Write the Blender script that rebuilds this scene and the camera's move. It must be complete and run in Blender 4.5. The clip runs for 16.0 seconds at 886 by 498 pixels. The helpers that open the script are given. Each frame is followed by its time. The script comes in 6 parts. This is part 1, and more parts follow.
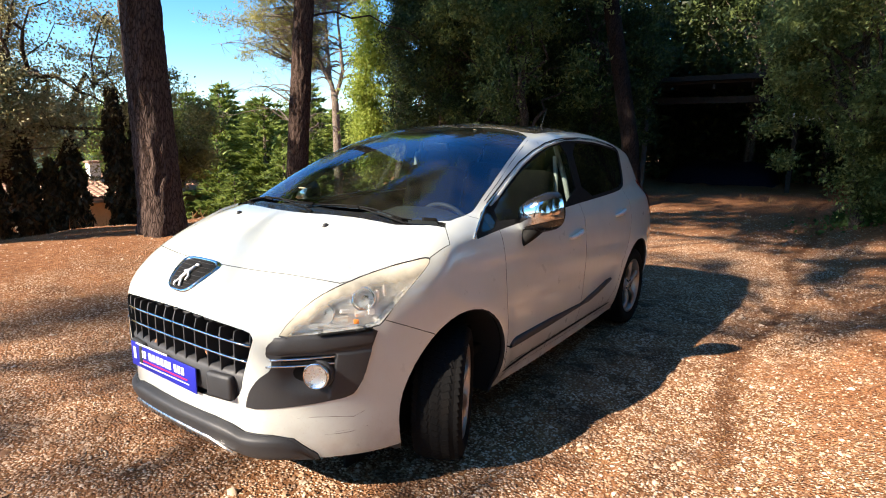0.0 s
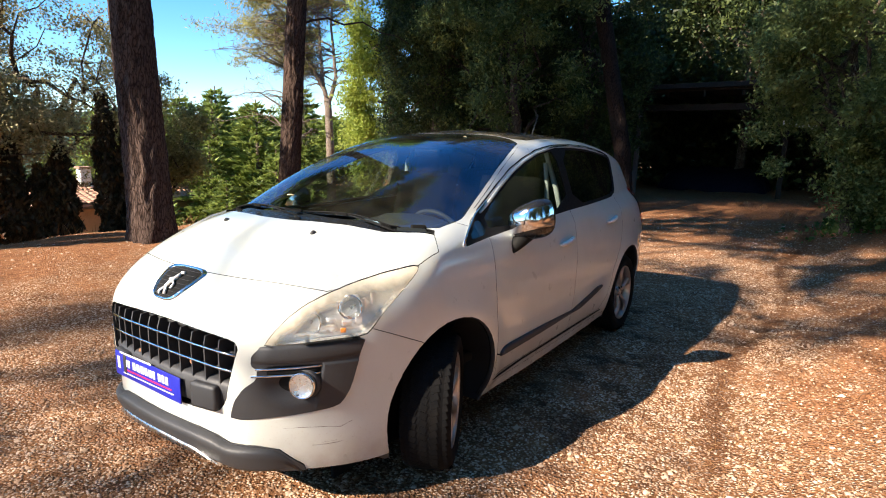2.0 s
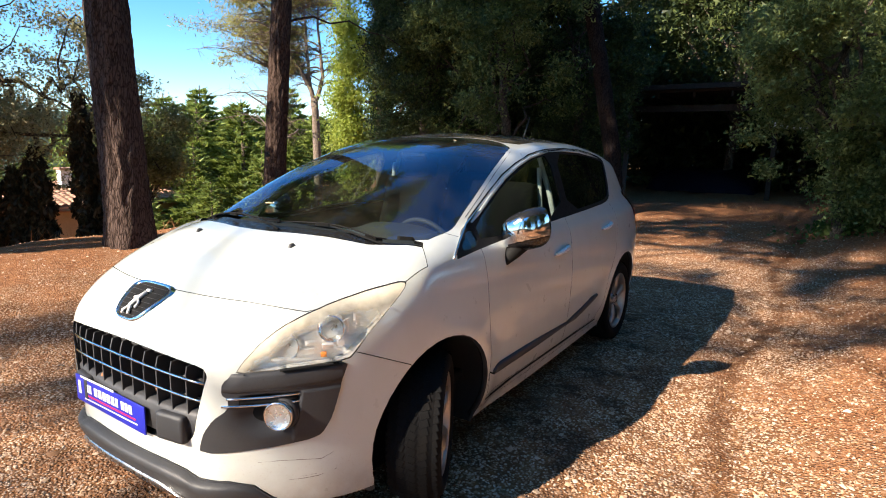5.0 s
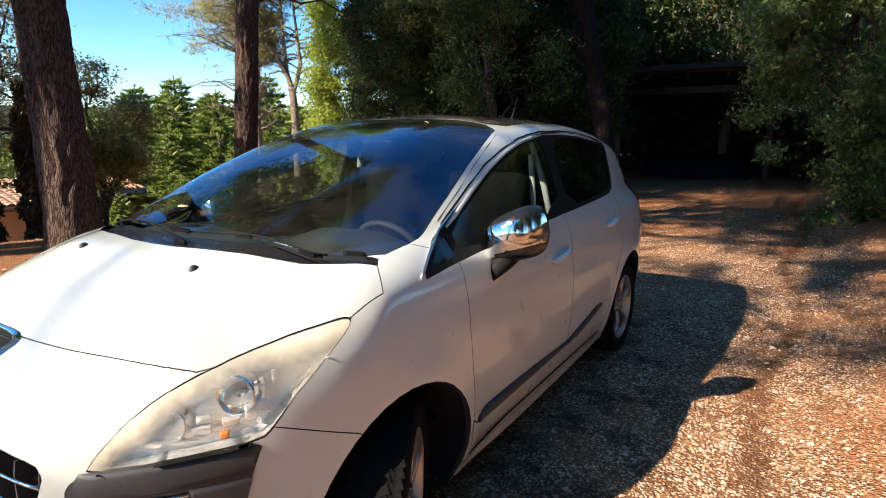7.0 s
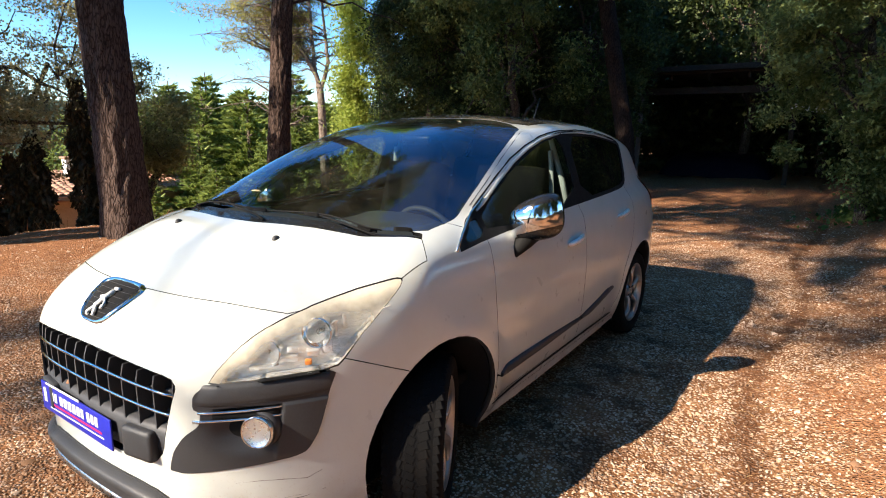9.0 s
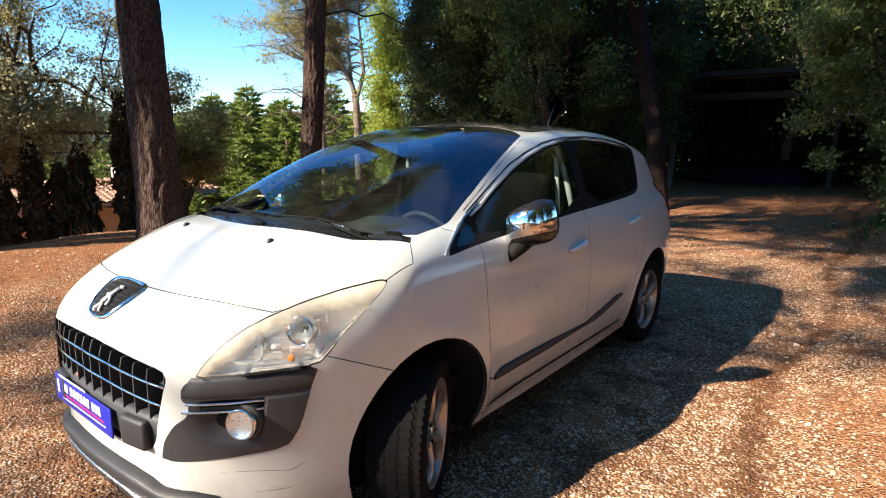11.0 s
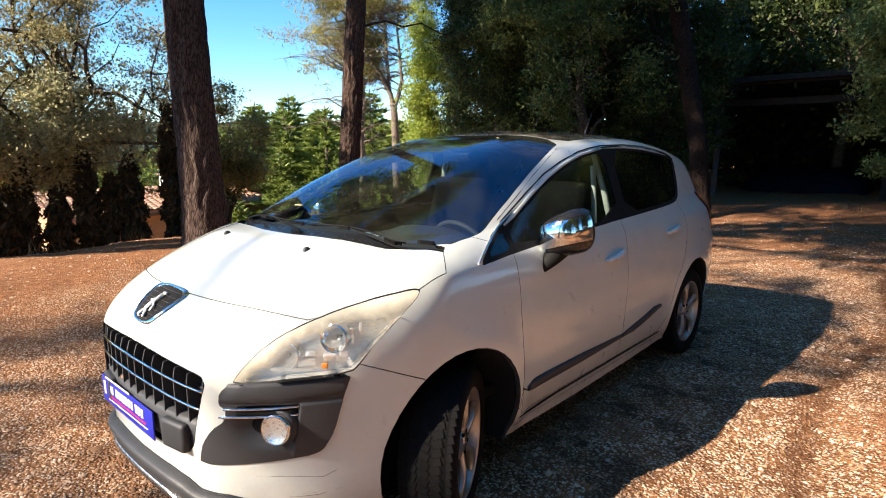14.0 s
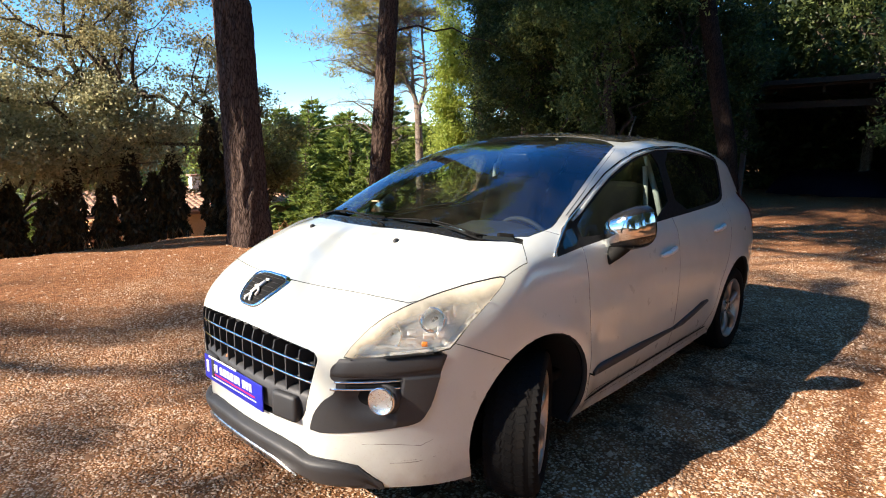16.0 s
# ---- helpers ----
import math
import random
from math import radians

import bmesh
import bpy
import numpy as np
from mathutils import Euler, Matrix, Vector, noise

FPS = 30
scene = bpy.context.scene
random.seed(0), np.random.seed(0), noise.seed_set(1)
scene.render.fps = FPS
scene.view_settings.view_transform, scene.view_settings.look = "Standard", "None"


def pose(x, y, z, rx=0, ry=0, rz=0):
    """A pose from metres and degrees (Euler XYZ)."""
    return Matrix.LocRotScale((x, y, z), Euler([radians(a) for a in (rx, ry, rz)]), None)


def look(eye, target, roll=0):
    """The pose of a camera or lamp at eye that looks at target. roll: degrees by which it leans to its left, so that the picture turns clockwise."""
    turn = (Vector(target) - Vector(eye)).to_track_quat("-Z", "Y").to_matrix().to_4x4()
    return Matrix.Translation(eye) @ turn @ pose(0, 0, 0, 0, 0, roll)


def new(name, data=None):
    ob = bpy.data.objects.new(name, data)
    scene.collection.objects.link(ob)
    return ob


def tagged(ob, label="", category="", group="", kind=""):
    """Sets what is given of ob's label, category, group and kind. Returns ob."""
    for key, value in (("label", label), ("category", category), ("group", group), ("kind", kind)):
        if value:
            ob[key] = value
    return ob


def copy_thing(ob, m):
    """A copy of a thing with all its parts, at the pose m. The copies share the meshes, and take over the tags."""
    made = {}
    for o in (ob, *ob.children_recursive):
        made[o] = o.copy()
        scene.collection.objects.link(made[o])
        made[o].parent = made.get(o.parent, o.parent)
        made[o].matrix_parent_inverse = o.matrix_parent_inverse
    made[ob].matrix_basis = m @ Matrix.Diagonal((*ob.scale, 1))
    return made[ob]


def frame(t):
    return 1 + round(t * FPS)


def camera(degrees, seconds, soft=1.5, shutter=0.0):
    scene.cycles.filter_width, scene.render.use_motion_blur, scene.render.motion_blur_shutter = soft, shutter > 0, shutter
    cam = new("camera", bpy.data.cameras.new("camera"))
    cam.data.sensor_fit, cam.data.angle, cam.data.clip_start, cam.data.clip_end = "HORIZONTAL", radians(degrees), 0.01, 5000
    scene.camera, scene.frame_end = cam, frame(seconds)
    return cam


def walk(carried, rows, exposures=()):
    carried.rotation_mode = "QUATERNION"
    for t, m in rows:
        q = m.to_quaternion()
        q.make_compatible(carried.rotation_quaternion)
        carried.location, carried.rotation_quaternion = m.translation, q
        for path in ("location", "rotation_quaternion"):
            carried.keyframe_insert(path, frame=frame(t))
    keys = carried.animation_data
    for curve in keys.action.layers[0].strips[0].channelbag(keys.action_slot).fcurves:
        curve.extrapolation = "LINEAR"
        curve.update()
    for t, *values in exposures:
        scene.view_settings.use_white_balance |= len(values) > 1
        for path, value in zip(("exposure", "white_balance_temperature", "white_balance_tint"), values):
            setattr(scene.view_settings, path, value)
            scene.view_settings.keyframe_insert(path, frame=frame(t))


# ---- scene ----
cam = camera(75.7, 16.0, soft=1.05)
PATH = [
    (0, (2.268, -1.215, 1.525), (1.134, 0.388, 1.146), 0.7),
    (0.5, (2.252, -1.235, 1.529), (1.101, 0.357, 1.154), 0.8),
    (1, (2.25, -1.239, 1.526), (1.092, 0.348, 1.153), 0.8),
    (1.5, (2.25, -1.233, 1.524), (1.11, 0.369, 1.156), 0.7),
    (2, (2.274, -1.185, 1.528), (1.155, 0.434, 1.17), 0.8),
    (2.5, (2.32, -1.121, 1.552), (1.203, 0.502, 1.208), 0.9),
    (3, (2.288, -1.126, 1.581), (1.173, 0.499, 1.241), 0.9),
    (3.2, (2.268, -1.158, 1.569), (1.151, 0.465, 1.228), 1.1),
    (5.3, (2.125, -0.959, 1.545), (1.047, 0.686, 1.180), 0.6),
    (5.5, (2.085, -0.889, 1.514), (1.013, 0.757, 1.141), 0.4),
    (6, (1.907, -0.74, 1.493), (0.851, 0.915, 1.108), 0.2),
    (6.5, (1.812, -0.542, 1.519), (0.771, 1.121, 1.131), 0.1),
    (7, (1.871, -0.435, 1.524), (0.821, 1.221, 1.131), -0.1),
    (7.5, (1.954, -0.381, 1.513), (0.89, 1.266, 1.118), -0.2),
    (8, (1.965, -0.502, 1.517), (0.886, 1.134, 1.118), -0.1),
    (8.5, (1.99, -0.736, 1.504), (0.9, 0.893, 1.104), 0.2),
    (9, (2.05, -0.807, 1.526), (0.943, 0.81, 1.124), 0.4),
    (9.2, (2.087, -0.794, 1.512), (0.970, 0.819, 1.119), 0.3),
    (11.5, (2.248, -0.732, 1.525), (1.011, 0.794, 1.15), 0.1),
    (12, (2.246, -0.721, 1.52), (0.994, 0.794, 1.15), 0.0),
    (12.5, (2.254, -0.717, 1.521), (0.986, 0.786, 1.156), -0.0),
    (13, (2.257, -0.724, 1.52), (0.972, 0.766, 1.16), -0.1),
    (13.5, (2.254, -0.738, 1.534), (0.953, 0.738, 1.176), -0.1),
    (14, (2.255, -0.73, 1.532), (0.936, 0.733, 1.181), -0.2),
    (14.5, (2.252, -0.728, 1.536), (0.918, 0.722, 1.195), -0.2),
    (15, (2.248, -0.724, 1.54), (0.902, 0.716, 1.198), -0.2),
    (15.5, (2.217, -0.846, 1.541), (0.861, 0.585, 1.198), -0.1),
    (16, (2.185, -1.066, 1.521), (0.828, 0.362, 1.179), -0.0),
]
walk(cam, [(t, look(eye, target, roll)) for t, eye, target, roll in PATH], exposures=[(0.0, 1.66, 7250, 10), (5.5, 1.63, 7250, 10), (7.5, 1.53, 7250, 10), (9.2, 1.59, 7250, 10), (16.0, 1.64, 7250, 10)])

# ---- world, sun, exposure ----
SUN_AZ, SUN_EL = radians(201.3), radians(32.2)   # azimuth from +y towards +x
SUN_DIR = Vector((math.sin(SUN_AZ) * math.cos(SUN_EL), math.cos(SUN_AZ) * math.cos(SUN_EL), math.sin(SUN_EL)))
world = bpy.data.worlds.new("sky")
scene.world = world
world.use_nodes = True
_nt = world.node_tree
_sky = _nt.nodes.new("ShaderNodeTexSky")
_sky.sky_type, _sky.sun_disc, _sky.sun_elevation, _sky.sun_rotation = "NISHITA", False, SUN_EL, SUN_AZ
_sky.air_density, _sky.dust_density, _sky.ozone_density, _sky.altitude = 1.0, 0.05, 4.0, 1200
_bg = _nt.nodes["Background"]
_bg.inputs["Strength"].default_value = 0.108
_sat = _nt.nodes.new("ShaderNodeHueSaturation")
_sat.inputs["Saturation"].default_value = 1.28
_nt.links.new(_sky.outputs[0], _sat.inputs["Color"])
_nt.links.new(_sat.outputs[0], _bg.inputs["Color"])
_sun = new("sun", bpy.data.lights.new("sun", "SUN"))
_sun.data.energy, _sun.data.angle, _sun.data.color = 5.0, radians(0.6), (1.0, 0.905, 0.81)
_sun.matrix_world = look(SUN_DIR * 40, (0, 0, 0))


# ---- material helpers ----
class Mat:
    """A node material with short calls for the usual nodes."""

    def __init__(self, name):
        self.m = bpy.data.materials.new(name)
        self.m.use_nodes = True
        self.t = self.m.node_tree
        self.b = self.t.nodes["Principled BSDF"]
        self.out = self.t.nodes["Material Output"]
        self._co = None

    def put(self, sock, v):
        if isinstance(v, bpy.types.NodeSocket):
            self.t.links.new(v, sock)
        else:
            sock.default_value = v

    def co(self, scale=(1, 1, 1), kind="Object"):
        if self._co is None:
            self._co = self.t.nodes.new("ShaderNodeTexCoord")
        mp = self.t.nodes.new("ShaderNodeMapping")
        mp.inputs["Scale"].default_value = scale
        self.t.links.new(self._co.outputs[kind], mp.inputs["Vector"])
        return mp.outputs[0]

    def noise(self, scale, detail=4, rough=0.55, vec=None):
        node = self.t.nodes.new("ShaderNodeTexNoise")
        node.inputs["Scale"].default_value, node.inputs["Detail"].default_value, node.inputs["Roughness"].default_value = scale, detail, rough
        self.t.links.new(vec or self.co(), node.inputs["Vector"])
        return node.outputs["Fac"]

    def voronoi(self, scale, feature="F1", out="Distance", vec=None):
        node = self.t.nodes.new("ShaderNodeTexVoronoi")
        node.feature = feature
        node.inputs["Scale"].default_value = scale
        self.t.links.new(vec or self.co(), node.inputs["Vector"])
        return node.outputs[out]

    def ramp(self, fac, stops):
        node = self.t.nodes.new("ShaderNodeValToRGB")
        els = node.color_ramp.elements
        while len(els) < len(stops):
            els.new(0.5)
        for e, (p, c) in zip(els, stops):
            e.position, e.color = p, (*c, 1) if len(c) == 3 else c
        self.t.links.new(fac, node.inputs[0])
        return node.outputs[0]

    def grey(self, fac, a, b, lo=0.0, hi=1.0):
        node = self.t.nodes.new("ShaderNodeMapRange")
        for k, v in (("From Min", a), ("From Max", b), ("To Min", lo), ("To Max", hi)):
            node.inputs[k].default_value = v
        self.t.links.new(fac, node.inputs["Value"])
        return node.outputs[0]

    def mix(self, fac, a, b, blend="MIX"):
        node = self.t.nodes.new("ShaderNodeMix")
        node.data_type, node.blend_type = "RGBA", blend
        self.put(node.inputs[0], fac)
        self.put(node.inputs[6], (*a, 1) if isinstance(a, tuple) and len(a) == 3 else a)
        self.put(node.inputs[7], (*b, 1) if isinstance(b, tuple) and len(b) == 3 else b)
        return node.outputs[2]

    def math(self, op, a, b=0.0):
        node = self.t.nodes.new("ShaderNodeMath")
        node.operation = op
        self.put(node.inputs[0], a), self.put(node.inputs[1], b)
        return node.outputs[0]

    def random(self, island=False):
        if island:
            return self.t.nodes.new("ShaderNodeNewGeometry").outputs["Random Per Island"]
        return self.t.nodes.new("ShaderNodeObjectInfo").outputs["Random"]

    def set(self, **kw):
        for k, v in kw.items():
            k = k.replace("_", " ")
            if isinstance(v, tuple) and len(v) == 3:
                v = (*v, 1)
            self.put(self.b.inputs[k], v)
        return self

    def bump(self, height, strength=0.5, distance=0.01):
        node = self.t.nodes.new("ShaderNodeBump")
        node.inputs["Strength"].default_value, node.inputs["Distance"].default_value = strength, distance
        self.t.links.new(height, node.inputs["Height"])
        self.t.links.new(node.outputs[0], self.b.inputs["Normal"])
        return self


def leaf_mat(name, dark, mid, light, trans=0.35, rough=0.5):
    """Leaves: colour varies leaf by leaf and clump by clump; some light passes through."""
    m = Mat(name)
    col = m.ramp(m.random(True), [(0.0, dark), (0.65, mid), (1.0, light)])
    col = m.mix(m.grey(m.noise(0.9, 3), 0.35, 0.7), col, m.mix(0.5, col, mid))
    col = m.mix(m.grey(m.noise(2.4, 2), 0.52, 0.66, 0.0, 0.5), col, light)
    m.set(Base_Color=col, Roughness=rough, Specular_IOR_Level=0.25)
    tr = m.t.nodes.new("ShaderNodeBsdfTranslucent")
    m.t.links.new(m.mix(0.5, col, light), tr.inputs["Color"])
    mx = m.t.nodes.new("ShaderNodeMixShader")
    mx.inputs[0].default_value = trans
    m.t.links.new(m.b.outputs[0], mx.inputs[1])
    m.t.links.new(tr.outputs[0], mx.inputs[2])
    m.t.links.new(mx.outputs[0], m.out.inputs["Surface"])
    return m.m


def bark_mat(name, deep, mid, pale, scale=1.0, stretch=0.28):
    m = Mat(name)
    v = m.co((1, 1, stretch))
    warp = m.mix(0.10, v, m.noise(9 * scale, 3, vec=v), "ADD")
    f = m.voronoi(27 * scale, "DISTANCE_TO_EDGE", vec=warp)
    g = m.noise(58 * scale, 8, 0.72, vec=v)
    h = m.math("ADD", m.math("MULTIPLY", m.grey(f, 0.0, 0.16), 0.50), m.math("MULTIPLY", g, 0.75))
    col = m.ramp(h, [(0.30, deep), (0.62, mid), (1.0, pale)])
    col = m.mix(m.grey(m.noise(1.3, 4), 0.4, 0.7, 0, 0.5), col, m.mix(0.5, col, deep))
    m.set(Base_Color=col, Roughness=0.95, Specular_IOR_Level=0.15)
    m.bump(h, 0.9, 0.02)
    return m.m


def plain_mat(name, color, rough=0.5, metal=0.0, grain=0.0, gscale=60.0, bump=0.0, spot=None):
    """Paint, plastic or metal with faint two-scale variation in colour and gloss."""
    m = Mat(name)
    big, fine = m.noise(2.3, 4), m.noise(gscale, 3)
    c = tuple(color)
    col = m.mix(m.grey(big, 0.3, 0.7, 0, grain), c, tuple(x * 0.6 for x in c))
    col = m.mix(m.grey(fine, 0.35, 0.75, 0, grain), col, tuple(min(1, x * 1.3 + 0.01) for x in c))
    if spot:
        col = m.mix(m.grey(m.noise(6.0, 6, 0.7), 0.52, 0.72, 0, spot[1]), col, spot[0])
    m.set(Base_Color=col, Metallic=metal, Roughness=m.grey(fine, 0.3, 0.7, max(0.0, rough - 0.07), min(1.0, rough + 0.08)))
    if bump:
        m.bump(fine, bump, 0.004)
    return m.m


# ---- mesh helpers ----
def obj(name, verts, faces, mat=None, parent=None, label="", smooth=True):
    me = bpy.data.meshes.new(name)
    me.from_pydata([tuple(v) for v in verts], [], [tuple(f) for f in faces])
    me.polygons.foreach_set("use_smooth", [smooth] * len(me.polygons))
    if mat:
        me.materials.append(mat)
    ob = new(name, me)
    ob.parent = parent
    if label:
        ob["label"] = label
    return ob


def quads_obj(name, quads, mat, parent=None, label="", smooth=False):
    """Many separate leaves (N, 4, 3) or (N, 3, 3) as one mesh, fast."""
    q = np.asarray(quads, np.float32)
    n, c = q.shape[:2]
    me = bpy.data.meshes.new(name)
    me.vertices.add(c * n), me.loops.add(c * n), me.polygons.add(n)
    me.vertices.foreach_set("co", q.reshape(-1))
    me.loops.foreach_set("vertex_index", np.arange(c * n, dtype=np.int32))
    me.polygons.foreach_set("loop_start", np.arange(0, c * n, c, dtype=np.int32))
    me.update(calc_edges=True)
    me.materials.append(mat)
    ob = new(name, me)
    ob.parent = parent
    if label:
        ob["label"] = label
    return ob


def part(name, bm, mat, parent, label="", smooth=True):
    me = bpy.data.meshes.new(name)
    bm.to_mesh(me)
    bm.free()
    me.polygons.foreach_set("use_smooth", [smooth] * len(me.polygons))
    if mat:
        me.materials.append(mat)
    ob = new(name, me)
    ob.parent = parent
    if label:
        ob["label"] = label
    return ob


def empty(name, at=(0, 0, 0), **tags):
    ob = new(name)
    ob.location = at
    return tagged(ob, **tags)


class Geo:
    """Collects vertices and faces of one mesh."""

    def __init__(self):
        self.v, self.f, self.k = [], [], 0

    def add(self, v, f):
        self.v.extend(v)
        self.f.extend([tuple(i + self.k for i in q) for q in f])
        self.k += len(v)
        return self

    def tube(self, pts, radii, seg=8, cap=True, squash=None):
        """A tapered tube along a line of points."""
        pts = [Vector(p) for p in pts]
        n = len(pts)
        radii = [radii] * n if isinstance(radii, (int, float)) else radii
        side, vs, fs = None, [], []
        for i, p in enumerate(pts):
            d = (pts[min(i + 1, n - 1)] - pts[max(i - 1, 0)]).normalized()
            if side is None:
                side = d.orthogonal().normalized()
            side = (side - d * side.dot(d)).normalized()
            up = d.cross(side)
            for j in range(seg):
                a = 2 * math.pi * j / seg
                vs.append(tuple(p + (side * math.cos(a) + up * math.sin(a)) * radii[i]))
        for i in range(n - 1):
            for j in range(seg):
                k = (j + 1) % seg
                fs.append((i * seg + j, i * seg + k, (i + 1) * seg + k, (i + 1) * seg + j))
        if cap:
            fs.append(tuple(range(seg - 1, -1, -1)))
            fs.append(tuple((n - 1) * seg + j for j in range(seg)))
        return self.add(vs, fs)

    def box(self, c, s, rot=None, bevel=0.0):
        bm = bmesh.new()
        bmesh.ops.create_cube(bm, size=1)
        for v in bm.verts:
            v.co = Vector((v.co.x * s[0], v.co.y * s[1], v.co.z * s[2]))
        if bevel:
            bmesh.ops.bevel(bm, geom=list(bm.edges), offset=bevel, segments=2, affect="EDGES", profile=0.7)
        m = Matrix.Translation(c) @ (rot.to_4x4() if rot else Matrix())
        bm.transform(m)
        bm.verts.index_update()
        self.add([tuple(v.co) for v in bm.verts], [[v.index for v in f.verts] for f in bm.faces])
        bm.free()
        return self

    def lathe(self, prof, seg=32, m=Matrix(), close=False):
        """A profile of (radius, height) turned round z, placed by m."""
        vs, fs = [], []
        for r, h in prof:
            for j in range(seg):
                a = 2 * math.pi * j / seg
                vs.append(tuple(m @ Vector((r * math.cos(a), r * math.sin(a), h))))
        n = len(prof)
        for i in range(n if close else n - 1):
            i2 = (i + 1) % n
            for j in range(seg):
                k = (j + 1) % seg
                fs.append((i * seg + j, i * seg + k, i2 * seg + k, i2 * seg + j))
        return self.add(vs, fs)

    def make(self, name, mat, parent=None, label="", smooth=True):
        return obj(name, self.v, self.f, mat, parent, label, smooth)


def spline(xs, ys):
    """A smooth monotone-ish curve through the points, for arrays."""
    xs, ys = np.asarray(xs, float), np.asarray(ys, float)
    h, d = np.diff(xs), np.diff(ys) / np.diff(xs)
    m = np.empty_like(ys)
    m[0], m[-1] = d[0], d[-1]
    for i in range(1, len(xs) - 1):
        m[i] = 0 if d[i - 1] * d[i] <= 0 else 2 * d[i - 1] * d[i] / (d[i - 1] + d[i]) * 0.5 + 0.25 * (d[i - 1] + d[i])

    def at(x):
        x = np.clip(np.asarray(x, float), xs[0], xs[-1])
        i = np.clip(np.searchsorted(xs, x) - 1, 0, len(xs) - 2)
        t = (x - xs[i]) / h[i]
        return ((2 * t ** 3 - 3 * t ** 2 + 1) * ys[i] + (t ** 3 - 2 * t ** 2 + t) * h[i] * m[i]
                + (-2 * t ** 3 + 3 * t ** 2) * ys[i + 1] + (t ** 3 - t ** 2) * h[i] * m[i + 1])
    return at


def step(a, b, x):
    t = np.clip((x - a) / (b - a), 0, 1)
    return t * t * (3 - 2 * t)

# ---- car body surface ----
def smax(a, b, k):
    h = np.clip(0.5 + 0.5 * (a - b) / k, 0, 1)
    return b + (a - b) * h + k * h * (1 - h)


nose_plan = spline([0, 0.2, 0.4, 0.48, 0.6, 0.7, 0.78, 0.84, 0.88, 0.95], [0, 0.008, 0.034, 0.060, 0.145, 0.25, 0.37, 0.52, 0.68, 1.3])
nose_side = spline([0.1, 0.2, 0.24, 0.30, 0.45, 0.6, 0.72, 0.82, 0.9, 0.97, 1.1], [0.10, 0.06, 0.035, 0.02, 0.015, 0.0, 0.0, 0.015, 0.065, 0.15, 0.40])
hood_top = spline([0, 0.1, 0.2, 0.4, 0.6, 0.9, 1.1, 1.6], [0.84, 0.925, 0.985, 1.075, 1.14, 1.205, 1.235, 1.26])
side_sec = spline([0.1, 0.2, 0.3, 0.42, 0.6, 0.75, 0.9, 1.0, 1.05, 1.12, 1.3], [0.74, 0.80, 0.85, 0.88, 0.900, 0.905, 0.893, 0.872, 0.855, 0.80, 0.60])
side_plan = spline([0, 0.5, 0.9, 1.4, 2.4, 3.0, 3.5, 3.9, 4.2, 4.5], [0.95, 0.985, 0.992, 1.0, 1.0, 0.998, 0.99, 0.955, 0.89, 0.78])
rear_side = spline([0.1, 0.3, 0.5, 0.75, 1.0, 1.2, 1.4, 1.6], [4.2, 4.34, 4.365, 4.34, 4.25, 4.13, 3.98, 3.82])
roof_top = spline([-2.0, 0.0, 0.4, 0.8, 1.2, 1.6, 2.0, 2.4, 2.8, 3.2, 3.6, 3.9, 4.3], [-6.0, -0.40, 1.00, 1.20, 1.375, 1.51, 1.60, 1.637, 1.637, 1.605, 1.54, 1.46, 1.33])
cabin_plan = spline([0.6, 0.95, 1.4, 2.0, 3.0, 3.6, 4.0, 4.4], [0.90, 0.945, 0.985, 1.0, 0.99, 0.95, 0.89, 0.80])


def body_field(p):
    """Signed field of the car body, negative inside: lower body and cabin, blended."""
    x, y, z = np.abs(p[..., 0]), p[..., 1], p[..., 2]
    arch = 0.018 * np.exp(-((np.hypot(y - 0.93, z - 0.33) - 0.40) / 0.09) ** 2) + 0.018 * np.exp(-((np.hypot(y - 3.543, z - 0.33) - 0.40) / 0.09) ** 2)
    side = x - (side_sec(z) * side_plan(y) + arch)
    front = nose_plan(x) + nose_side(z) - y
    back = y - (rear_side(z) - 0.16 * x ** 2 - 0.30 * np.maximum(x - 0.5, 0) ** 2)
    top = z - (hood_top(y) - 0.13 * x ** 2)
    low = smax(smax(side, front, 0.03), smax(top, back, 0.05), 0.045 + 0.05 * step(1.3, 0.6, y))
    cab_side = x - (0.838 - 0.36 * np.maximum(z - 1.05, 0) - 0.10 * np.maximum(z - 1.25, 0) ** 2) * cabin_plan(y)
    flat = step(2.4, 1.9, y)
    cab_top = z - (roof_top(y - (1 - flat) * 0.30 * x ** 2 - flat * 0.61 * x ** 4) - 0.075 * ((1 - flat) * (x / 0.65) ** 2 + flat * (x / 0.65) ** 5))
    cab = smax(smax(cab_side, cab_top, 0.05), back, 0.05)
    return -smax(-low, -cab, 0.02)


